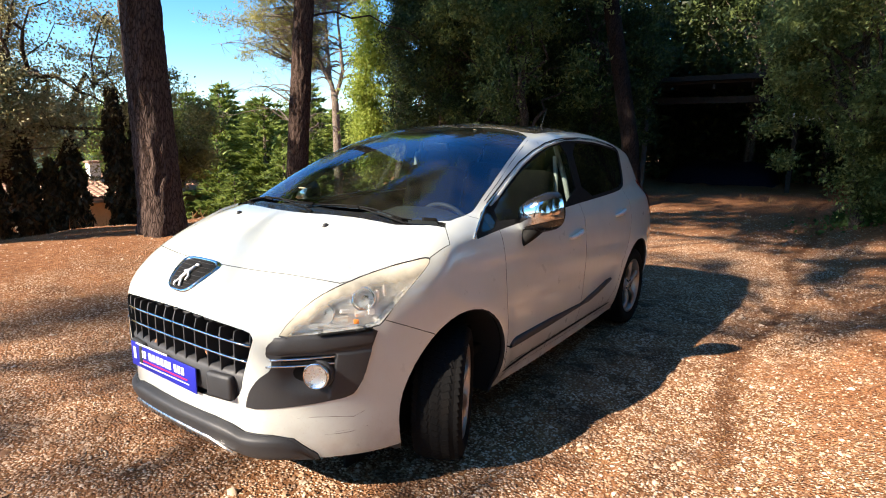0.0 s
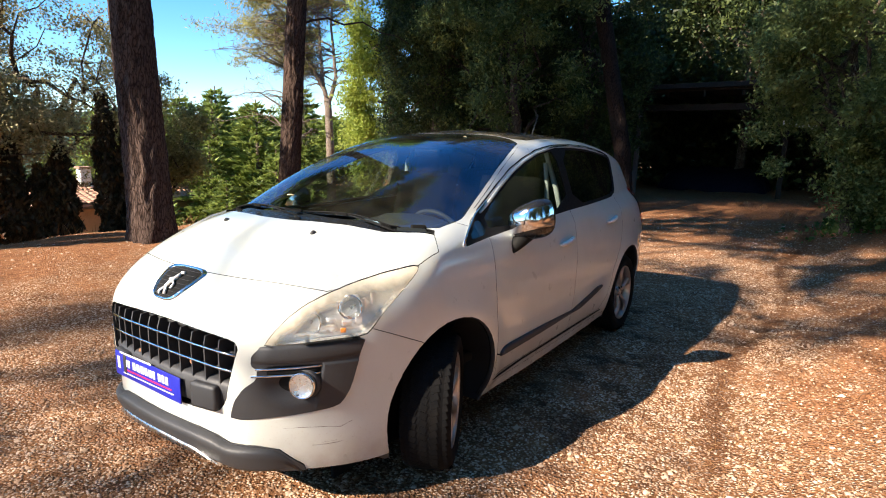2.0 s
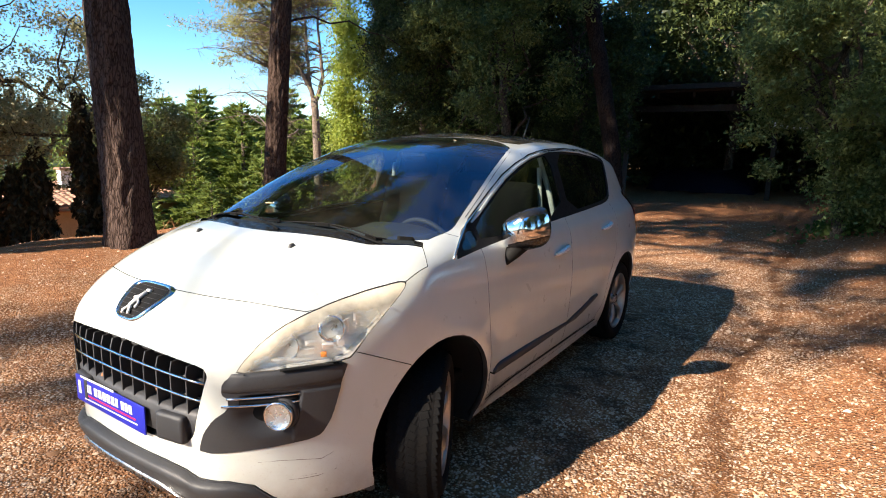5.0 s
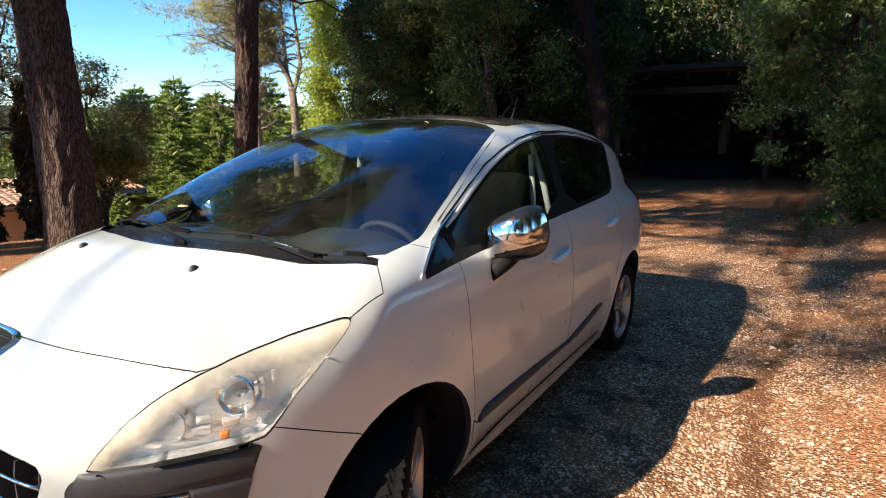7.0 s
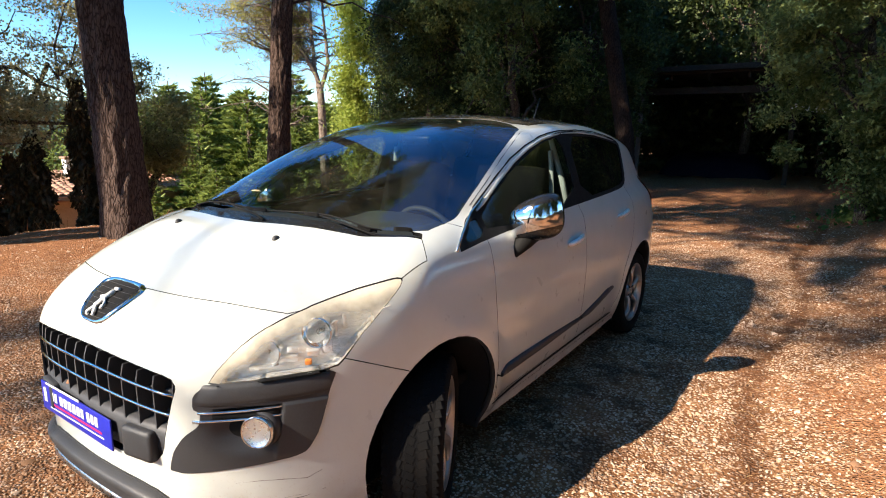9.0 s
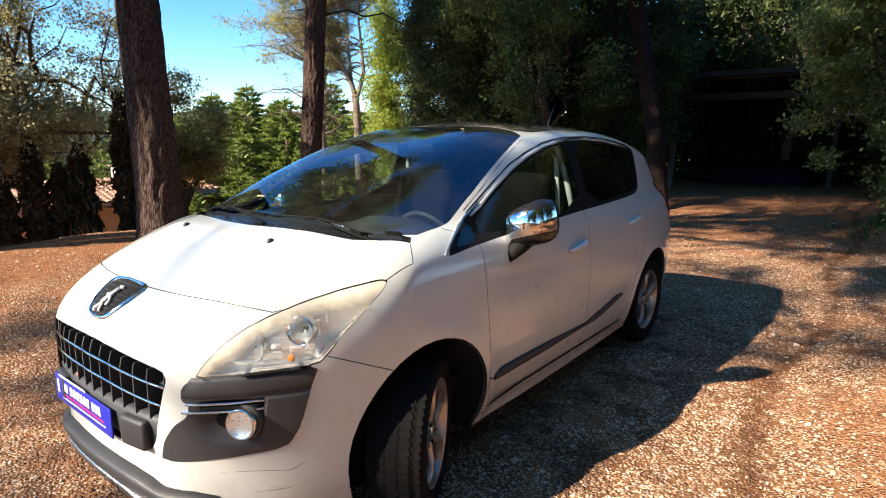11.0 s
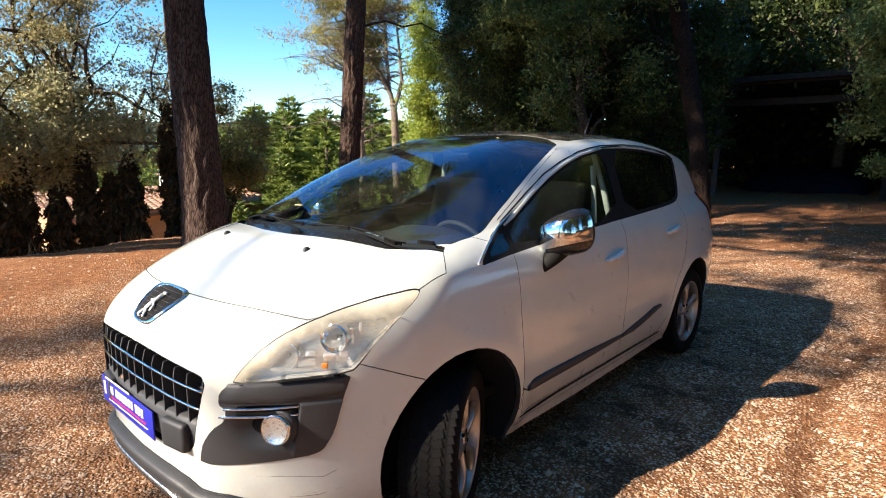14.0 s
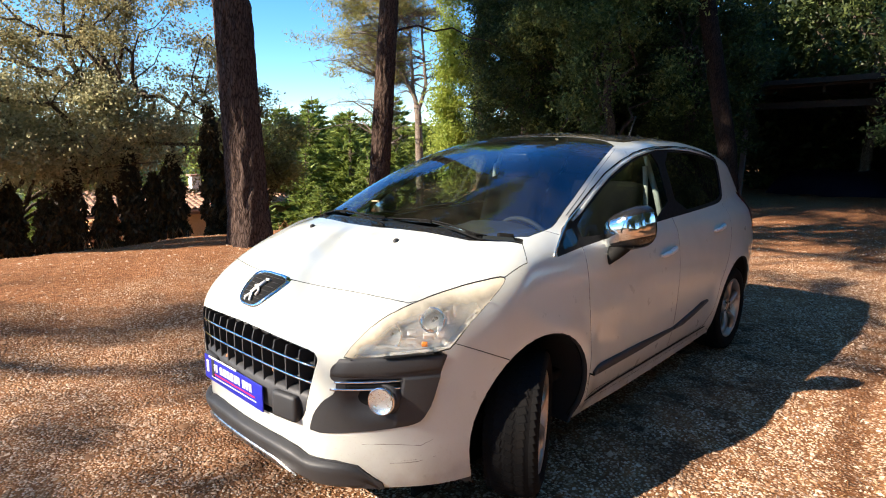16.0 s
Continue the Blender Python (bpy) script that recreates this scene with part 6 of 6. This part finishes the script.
for sgn in (1, -1):
    m = 0 if sgn == 1 else 1
    # fog lamp in its round recess, with two short chrome blades
    fx, fz = 0.668, 0.618
    fy = skin_y(fx, fz)
    ax = Vector((0.45 * sgn, -0.89, 0.05)).normalized()
    rot = Matrix.Translation((fx * sgn, fy, fz)) @ ax.to_track_quat("Z", "Y").to_matrix().to_4x4()
    fog = Geo().lathe([(0.064, -0.05), (0.062, -0.01), (0.057, 0.008), (0.052, 0.006)], 32, rot).make("fog_lamp_bezel", M_black, car)
    Geo().lathe([(0.050, -0.02), (0.053, 0.022), (0.049, 0.030), (0.0455, 0.022)], 32, rot).make("chrome_ring", M_chrome, fog)
    Geo().lathe([(0.0455, 0.027), (0.036, 0.0225), (0.020, 0.0195), (0.001, 0.0185)], 32, rot).make("fog_reflector", M_fog_mirror, fog)
    Geo().lathe([(0.046, 0.024), (0.034, 0.030), (0.016, 0.033), (0.0005, 0.034)], 32, rot).make("fog_lens", M_clear, fog)
    for zz, x0, x1 in ((0.683, 0.538, 0.716), (0.655, 0.524, 0.716)):
        pts = [((x0 + (x1 - x0) * k / 8) * sgn, skin_y(x0 + (x1 - x0) * k / 8, zz) - 0.006, zz + 0.006 * k / 8) for k in range(9)]
        bars("chrome_blade", pts, 0.0048, M_chrome, car)
    # solid near-black bar that stands in for shade inside the slot
    pts = [((0.56 + 0.14 * k / 8) * sgn, skin_y(0.56 + 0.14 * k / 8, 0.670) + 0.016, 0.670) for k in range(9)]
    bars("blade_slot", pts, 0.015, M_deep, car)
    g = Geo()
    vs, fs = [], []
    for k in range(17):
        fade = min(1.0, 0.3 + k / 3)
        for z, up in ((0.774, -0.006), (0.770, 0.008 * fade), (0.758, 0.012 * fade), (0.722, 0.013 * fade), (0.706, 0.009 * fade), (0.700, -0.008)):
            x0 = 0.518 + 0.032 * (z - 0.70) / 0.075
            x = x0 + (0.790 - x0) * k / 16
            n = Vector((nose_plan(x + 0.01) - nose_plan(x - 0.01), -0.02)).normalized()
            zz = z + 0.010 * k / 16
            vs.append((sgn * (x + n.x * up), skin_y(x, zz) + n.y * up, zz))
    for k in range(16):
        for j in range(5):
            fs.append((k * 6 + j, k * 6 + j + 1, (k + 1) * 6 + j + 1, (k + 1) * 6 + j))
    g.add(vs, fs).make("corner_band", M_black, car)
    # side moulding, handles
    fd, rd = DOORS["f", m], DOORS["r", m]
    strip_on_skin("moulding", [(1.345, 0.448), (1.40, 0.450), (1.9, 0.443), (2.345, 0.440)], 0.05, 0.014, M_black, fd, "black rubber side moulding", sgn)
    strip_on_skin("moulding", [(2.36, 0.440), (2.5, 0.449), (2.65, 0.472), (2.80, 0.500), (2.90, 0.512)], 0.05, 0.014, M_black, rd, "black rubber side moulding", sgn)
    for door, hy, hz in ((fd, 2.20, 0.940), (rd, 3.09, 0.992)):
        pts = [(sgn * (skin_x(hy - 0.11 + 0.22 * k / 8, hz - 0.012 + 0.024 * k / 8) + 0.024 * math.sin(math.pi * min(max(k / 8, 0.02), 0.98)) ** 0.5), hy - 0.11 + 0.22 * k / 8, hz - 0.012 + 0.024 * k / 8) for k in range(9)]
        Geo().tube(pts, [0.009, 0.013, 0.015, 0.016, 0.016, 0.016, 0.016, 0.015, 0.010], 10).make("handle", M_handle, door, "chrome pull handle")
    strip_on_skin("window_frame", [(1.345, 1.187), (1.42, 1.222), (1.58, 1.301), (1.77, 1.382), (1.96, 1.443), (2.16, 1.489), (2.30, 1.508), (2.452, 1.523)], 0.015, 0.003, M_paint, fd, "white painted window frame", sgn)
    strip_on_skin("window_frame", [(2.475, 1.524), (2.75, 1.529), (3.03, 1.519), (3.26, 1.496), (3.44, 1.472)], 0.013, 0.003, M_paint, rd, "white painted window frame", sgn)
    strip_on_skin("door_seal", [(1.325, 1.200), (1.40, 1.236), (1.57, 1.318), (1.76, 1.399), (1.955, 1.459), (2.16, 1.506), (2.30, 1.525), (2.452, 1.539), (2.75, 1.545), (3.03, 1.536), (3.26, 1.513), (3.44, 1.489), (3.54, 1.465)], 0.007, 0.0015, M_seal, car, "black seal line above the doors", sgn)
    bars("pillar_groove", [(sgn * x, y, skin_z(x, y) - 0.0012) for x, y in ((0.734, 1.32), (0.713, 1.50), (0.681, 1.69), (0.647, 1.88), (0.620, 2.00))], 0.0022, M_seal, car, "dark groove along the windscreen pillar", 6)
    strip_on_skin("sill_strip", [(1.33, 0.302), (1.7, 0.300), (2.2, 0.297), (2.6, 0.294), (3.03, 0.290)], 0.016, 0.004, M_seal, car, "dark joint under the doors", sgn)
    # chrome line under the quarter window
    bars("chrome_line", [(sgn * (skin_x(y, z) + 0.003), y, z) for y, z in ((1.05, 1.062), (1.16, 1.118), (1.30, 1.182), (1.42, 1.24))], 0.0055, M_chrome, car)
    # door mirror
    mirror = empty("door_mirror", (0, 0, 0), label="chrome-capped door mirror on a black foot")
    mirror.parent = car
    bm = bmesh.new()
    bmesh.ops.create_uvsphere(bm, u_segments=40, v_segments=24, radius=1)
    for v in bm.verts:
        x, y, z = v.co
        sx = math.copysign(abs(x) ** 0.62, x)
        sz = math.copysign(abs(z) ** 0.72, z)
        yy = math.copysign(abs(y) ** 0.8, y)
        taper = 1 - 0.16 * (1 - sx) * 0.5
        v.co = Vector((0.100 * sx, (0.125 * yy if y < 0 else 0.060 * yy) + 0.03 * sx, 0.108 * sz * taper + 0.020 * sx))
    body = bm.copy()
    bmesh.ops.delete(bm, geom=[f for f in bm.faces if f.calc_center_median().z - 0.020 * f.calc_center_median().x / 0.100 > 0.056 or f.calc_center_median().z - 0.020 * f.calc_center_median().x / 0.100 < -0.053 or f.calc_center_median().y > 0.03], context="FACES")
    at = Matrix.Translation((0.935, 1.62, 1.135)) @ Matrix.Scale(1.03, 4) @ Matrix.Rotation(radians(-8), 4, "Z") @ Matrix.Rotation(radians(-9), 4, "Y")
    if sgn < 0:
        at = Matrix.Scale(-1, 4, (1, 0, 0)) @ at
    bmesh.ops.delete(bm, geom=[f for f in bm.faces if f.calc_center_median().x < -0.082], context="FACES")
    push(bm, 0.003)
    for b2, nm, mt, lb in ((body, "mirror_housing", M_gloss_black, ""), (bm, "mirror_cap", M_chrome, "polished chrome mirror cap")):
        b2.transform(at)
        if sgn < 0:
            bmesh.ops.reverse_faces(b2, faces=b2.faces)
        part(nm, b2, mt, mirror, lb)
    foot = [(sgn * 0.868, 1.495, 0.965), (sgn * 0.876, 1.515, 0.995), (sgn * 0.890, 1.545, 1.03), (sgn * 0.915, 1.585, 1.075)]
    Geo().tube(foot, [0.012, 0.030, 0.044, 0.052], 12).make("mirror_foot", M_seal, mirror)
    # wheel well
    for cy, cz, r, yb in ((0.905, 0.355, 0.395, 0.0), (3.51, 0.350, 0.388, 0.0)):
        g = Geo()
        vs, fs = [], []
        N = 28
        for i in range(N + 1):
            a = -0.42 + (math.pi + 0.84) * i / N
            y, z = cy + r * math.cos(a), cz + r * math.sin(a)
            w = skin_x(y, max(z, 0.22))
            for x in (w - 0.002, w - 0.014, w - 0.03, 0.50):
                k = 1.0 if x > w - 0.005 else (0.985 if x > w - 0.02 else 1.02)
                vs.append((sgn * x, cy + r * k * math.cos(a), cz + r * k * math.sin(a)))
        for i in range(N):
            for k in range(3):
                q = (i * 4 + k, i * 4 + k + 1, (i + 1) * 4 + k + 1, (i + 1) * 4 + k)
                fs.append(q)
        g.add(vs, fs)
        g.make("wheel_arch_liner", M_black, car, "dark wheel well")
        Geo().box((sgn * 0.5, cy, cz + 0.05), (0.02, 2 * r, 0.8)).make("inner_wing", M_deep, car)


# ---- wheels ----
def wheel(at, steer, left):
    """Tyre with tread blocks and a five-spoke alloy rim; axle along x, outer face towards +x."""
    root = empty("wheel", (0, 0, 0), label="dusty tyre on a five-spoke alloy rim")
    R, W = WHEEL_R, 0.225
    turn = Matrix.Rotation(radians(90), 4, "Y")
    prof = [(0.218, -W / 2 + 0.02), (0.235, -W / 2 + 0.004), (0.27, -W / 2 - 0.004), (0.300, -W / 2 + 0.004), (R - 0.008, -W / 2 + 0.028), (R - 0.001, -W / 2 + 0.05), (R, 0.0), (R - 0.001, W / 2 - 0.05), (R - 0.008, W / 2 - 0.028), (0.300, W / 2 - 0.004), (0.27, W / 2 + 0.004), (0.235, W / 2 - 0.004), (0.218, W / 2 - 0.02)]
    tyre = Geo().lathe(prof, 72, turn).make("tyre", M_tyre, root)
    g = Geo()
    for i in range(64):
        for j, x in enumerate((-0.085, -0.047, 0.0, 0.047, 0.085)):
            a = 2 * math.pi * (i + 0.5 * (j % 2)) / 64
            rr = R + 0.002 - (0.010 if abs(x) > 0.08 else 0.0)
            m = Matrix.Rotation(a, 4, "X") @ Matrix.Translation((x, 0, rr)) @ Matrix.Rotation(0.35 * (1 if x > 0 else -1), 4, "Z")
            w, l, h = 0.039, 0.0300, 0.0011
            vs = [m @ Vector((sx * w / 2, sy * l / 2, sz)) for sz, k in ((-h, 1), (h * 0.6, 0.85)) for sx, sy in ((-k, -k), (k, -k), (k, k), (-k, k))]
            g.add([tuple(v) for v in vs], [(4, 5, 6, 7), (0, 1, 5, 4), (1, 2, 6, 5), (2, 3, 7, 6), (3, 0, 4, 7)])
    g.make("tread", M_tyre, tyre, smooth=False)
    rim = Geo().lathe([(0.200, -0.09), (0.205, 0.0), (0.207, 0.075), (0.222, 0.098), (0.226, 0.102), (0.220, 0.104), (0.214, 0.096), (0.198, 0.07), (0.196, -0.09)], 60, turn, close=True).make("rim", M_alloy, root, "alloy rim with brake dust")
    for i in range(5):
        a0 = 2 * math.pi * i / 5 + 0.3
        g = Geo()
        vs, fs = [], []
        K = 9
        for k in range(K):
            t = k / (K - 1)
            r = 0.045 + (0.205 - 0.045) * t
            w = 0.052 - 0.030 * math.sin(math.pi * t) ** 0.8 + 0.022 * t
            x = 0.070 + 0.022 * math.sin(math.pi * (0.15 + 0.6 * t)) + 0.008 * t
            tw = 0.20 * math.sin(math.pi * t)
            for s, dx in ((-1, -0.030), (-1, -0.004), (-0.55, 0.004), (0.55, 0.004), (1, -0.004), (1, -0.030)):
                ang = a0 + tw
                cx, cy = r, w * 0.5 * s
                vs.append((x + dx, cx * math.cos(ang) - cy * math.sin(ang), cx * math.sin(ang) + cy * math.cos(ang)))
        for k in range(K - 1):
            for j in range(6):
                fs.append((k * 6 + j, k * 6 + (j + 1) % 6, (k + 1) * 6 + (j + 1) % 6, (k + 1) * 6 + j))
        g.add(vs, fs).make("spoke", M_alloy, rim)
    Geo().lathe([(0.001, 0.086), (0.028, 0.085), (0.034, 0.080), (0.062, 0.076), (0.066, 0.050)], 30, turn).make("hub_cap", M_satin, rim)
    Geo().lathe([(0.001, 0.03), (0.145, 0.03), (0.148, 0.01)], 40, turn).make("brake_disc", M_satin, root)
    for i in range(5):
        a = 2 * math.pi * i / 5 + 0.9
        Geo().lathe([(0.0005, 0.086), (0.008, 0.085), (0.009, 0.07)], 8, Matrix.Translation((0, 0.048 * math.cos(a), 0.048 * math.sin(a))) @ turn).make("wheel_bolt", M_deep, rim, smooth=False)
    root.parent = car
    root.matrix_basis = Matrix.Translation(at) @ Matrix.Rotation(radians(steer), 4, "Z") @ (Matrix() if left else Matrix.Rotation(math.pi, 4, "Z"))
    return root


wheel((0.775, AXLE_F, WHEEL_R), 27, True)
wheel((-0.775, AXLE_F, WHEEL_R), 24, False)
wheel((0.760, AXLE_R, WHEEL_R), 0, True)
wheel((-0.760, AXLE_R, WHEEL_R), 0, False)

# washer jets, wipers, aerial, lip strip
for x in (0.352, -0.286):
    g = Geo()
    g.lathe([(0.001, 0.013), (0.006, 0.011), (0.010, 0.006), (0.012, -0.004)], 14, Matrix.Translation((x, 0.568, skin_z(x, 0.568))) @ Matrix.Diagonal((1, 1.5, 1, 1)))
    g.make("washer_jet", M_black, car)


def on_glass(x, y, up):
    return (x, y, skin_z(x, y) + up)


screen_foot = spline([0.0, 0.03, 0.32, 0.57, 0.76], [0.757, 0.758, 0.782, 0.835, 0.97])
for x0, x1, xp in ((-0.56, 0.06, 0.10), (-0.02, 0.62, 0.66)):
    xm = (x0 + x1) / 2
    pts = [on_glass(xp, float(screen_foot(abs(xp))) - 0.05, -0.012), on_glass(xp - 0.06, float(screen_foot(abs(xp - 0.06))) - 0.035, 0.0), on_glass((xp + xm) / 2, float(screen_foot(abs((xp + xm) / 2))) - 0.02, 0.008), on_glass(xm, float(screen_foot(abs(xm))) + 0.012, 0.010)]
    arm = Geo().tube(pts, [0.007, 0.005, 0.0042, 0.003], 8).make("wiper", M_seal, car, "black wiper arm and blade")
    pts = [on_glass(x, float(screen_foot(abs(x))) - 0.004 + 0.022 * math.sin(math.pi * (x - x0) / (x1 - x0)), 0.004) for x in [x0 + (x1 - x0) * k / 14 for k in range(15)]]
    Geo().tube(pts, 0.0034, 6).make("blade", M_seal, arm)
bars("aerial", [(0.0, 3.42, skin_z(0, 3.42)), (0.0, 3.56, 1.80)], [0.006, 0.003], M_black, car, "thin roof aerial")
# the lip juts out as a ledge, with a dull silver strip along its lower edge
lip_top = spline([0.0, 0.25, 0.35, 0.41, 0.52, 0.58, 0.64], [0.392, 0.390, 0.380, 0.362, 0.360, 0.345, 0.285])
lip_low = spline([0.0, 0.3, 0.45, 0.64], [0.272, 0.262, 0.250, 0.256])
lip_out = spline([0.0, 0.3, 0.42, 0.55, 0.64], [0.040, 0.040, 0.034, 0.022, 0.004])
vs, fs = [], []
for k in range(65):
    x = -0.64 + 1.28 * k / 64
    zt, zb, o = float(lip_top(abs(x))), float(lip_low(abs(x))), float(lip_out(abs(x)))
    n = Vector((float(nose_plan(abs(x) + 0.01) - nose_plan(max(abs(x) - 0.01, 0.0))) * (1 if x > 0 else -1), -0.02)).normalized()
    for z, f in ((zt, -0.2), (zt - 0.006, 0.35), (zt - 0.012, 0.80), (zt - 0.022, 1.0), (zt - 0.045, 0.92), (zb + 0.035, 0.62), (zb + 0.012, 0.55), (zb, 0.3), (zb, -0.5)):
        vs.append((x + n.x * o * f, skin_y(abs(x), max(z, 0.26)) + n.y * o * f, z))
for k in range(64):
    for j in range(8):
        fs.append((k * 9 + j, k * 9 + j + 1, (k + 1) * 9 + j + 1, (k + 1) * 9 + j))
obj("lip", vs, fs, M_black, car, "scuffed dark grey plastic lip ledge")
vs, fs = [], []
for k in range(41):
    x = -0.44 + 0.80 * k / 40
    zb, o = float(lip_low(abs(x))), float(lip_out(abs(x)))
    t = min(1.0, (40 - k) / 7, k / 3 + 0.2)
    for dz, f in ((0.010 + 0.030 * t, 0.62), (0.008 + 0.030 * t, 0.80), (0.012, 0.80), (0.010, 0.62)):
        vs.append((x, skin_y(abs(x), 0.28) - o * f, zb + dz))
for k in range(40):
    for j in range(3):
        fs.append((k * 4 + j, k * 4 + j + 1, (k + 1) * 4 + j + 1, (k + 1) * 4 + j))
obj("lip_strip", vs, fs, M_satin, car, "dull silver strip on the lower lip")

# cabin
cabin = empty("cabin", (0, 0, 0), label="dark cabin with cloth seats")
cabin.parent = car
Geo().box((0, 2.4, 0.42), (1.5, 3.2, 0.05), bevel=0.01).make("cabin_floor", M_deep, cabin)
g = Geo()
vs, fs = [], []
for k in range(21):
    x = -0.72 + 1.44 * k / 20
    b = 0.26 * x ** 2
    for y, z in ((0.86 + b, 1.10), (1.05 + b, 1.105), (1.22 + b, 1.09 + 0.07 * math.exp(-((x - 0.36) / 0.24) ** 4)), (1.33 + b * 0.4, 1.05), (1.36 + b * 0.2, 0.93), (1.30, 0.72), (1.1, 0.55)):
        vs.append((x, y, z))
for k in range(20):
    for j in range(6):
        fs.append((k * 7 + j, k * 7 + j + 1, (k + 1) * 7 + j + 1, (k + 1) * 7 + j))
g.add(vs, fs).make("dashboard", M_dash, cabin, "soft black dashboard with a hooded binnacle")
for x in (-0.5, 0.12):
    Geo().box((x, 1.17, 1.105), (0.16, 0.05, 0.012), bevel=0.004).make("air_vent", M_gloss_black, cabin)
rot = Matrix.Translation((0.37, 1.52, 0.99)) @ Matrix.Rotation(radians(-64), 4, "X")
ring = [(0.185 + 0.014 * math.cos(a), 0.014 * math.sin(a)) for a in [2 * math.pi * k / 10 for k in range(10)]]
sw = Geo().lathe(ring, 40, rot, close=True).make("steering_wheel", M_dash, cabin)
Geo().lathe([(0.001, 0.03), (0.05, 0.028), (0.075, 0.01), (0.07, -0.02)], 24, rot).make("wheel_boss", M_dash, sw)
for a in (0, 2.2, 4.1):
    Geo().tube([rot @ Vector((0.06 * math.cos(a), 0.06 * math.sin(a), 0)), rot @ Vector((0.185 * math.cos(a), 0.185 * math.sin(a), 0))], 0.014, 6).make("wheel_spoke", M_satin, sw)


def seat(x, y, w):
    s = empty("seat", (0, 0, 0), label="dark cloth car seat with headrest")
    s.parent = cabin
    Geo().box((x, y, 0.66), (w, 0.52, 0.17), Matrix.Rotation(radians(8), 3, "X"), 0.05).make("seat_cushion", M_fabric, s)
    Geo().box((x, y + 0.36, 1.00), (w * 0.95, 0.15, 0.66), Matrix.Rotation(radians(-18), 3, "X"), 0.06).make("seat_back", M_fabric, s)
    Geo().box((x, y + 0.50, 1.385), (0.26, 0.10, 0.17), Matrix.Rotation(radians(-12), 3, "X"), 0.04).make("headrest", M_fabric, s)
    for d in (-0.05, 0.05):
        bars("headrest_post", [(x + d, y + 0.46, 1.28), (x + d, y + 0.49, 1.36)], 0.006, M_chrome, s)


seat(0.37, 1.98, 0.50), seat(-0.37, 1.98, 0.50), seat(0.40, 2.90, 0.52), seat(-0.40, 2.90, 0.52)
for s in (1, -1):
    bars("belt", [(s * 0.60, 2.46, 1.42), (s * 0.63, 2.45, 1.10), (s * 0.66, 2.44, 0.7)], 0.016, M_trim_light, cabin, "pale seat belt hanging by the door pillar", 6)
    Geo().tube([(s * 0.575, 2.50, 1.50), (s * 0.665, 2.50, 1.25), (s * 0.72, 2.50, 1.05)], [0.016, 0.019, 0.020], 8).make("pillar_trim", M_trim_light, cabin, "pale door pillar trim")
Geo().box((0, 1.90, 1.475), (0.20, 0.03, 0.055), Matrix.Rotation(radians(15), 3, "X"), 0.012).make("rear_view_mirror", M_gloss_black, cabin)
M_scuff = plain_mat("grey_scrape", (0.20, 0.17, 0.15), 0.7, grain=0.5)
# scuffs on the lower bumper, fallen leaves caught on the car
for pts in ([(0.600, 0.433), (0.651, 0.434), (0.70, 0.428), (0.745, 0.418), (0.77, 0.436)], [(0.674, 0.354), (0.71, 0.352), (0.737, 0.353), (0.775, 0.366)], [(0.70, 0.361), (0.735, 0.362)]):
    bars("scuff", [(x, skin_y(x, z) - 0.0002, z) for x, z in pts], [0.0005] + [0.0011] * (len(pts) - 2) + [0.0004], M_scuff, bumper, "dark scrape in the paint", 5)
half.free()
M_dry_leaf = plain_mat("dry_leaf", (0.52, 0.42, 0.24), 0.8, grain=0.5)
M_brown_leaf = plain_mat("brown_leaf", (0.30, 0.13, 0.06), 0.8, grain=0.5)
for at, size, tilt, mt, lb in (((-0.18, 0.90, skin_z(-0.18, 0.90) + 0.003), 0.019, (20, 10, 40), M_dry_leaf, "small pale dry leaf lying on the windscreen"), ((0.20, 0.055, 0.640), 0.028, (60, 20, 10), M_brown_leaf, "curled brown leaf caught in the grille"), ((-0.16, 0.040, 0.632), 0.024, (50, -20, 70), M_brown_leaf, "brown leaf lying in the grille"), ((0.30, 1.9, skin_z(0.30, 1.9) + 0.003), 0.010, (10, 20, 15), M_dry_leaf, "pale leaf scrap near the roof edge")):
    vs, fs = [(0, 0, 0.0)], []
    for k in range(12):
        a = 2 * math.pi * k / 12
        r = size * (1 + 0.25 * math.cos(2 * a))
        vs.append((r * math.cos(a), 0.5 * r * math.sin(a), 0.25 * size * abs(math.sin(a)) + 0.1 * size * math.cos(a)))
        fs.append((0, k + 1, (k + 1) % 12 + 1))
    lf = obj("fallen_leaf", vs, fs, mt)
    sol = lf.modifiers.new("thick", "SOLIDIFY")
    sol.thickness = 0.0008
    lf.matrix_basis = pose(*at, *tilt)
    tagged(lf, lb, "leaf")
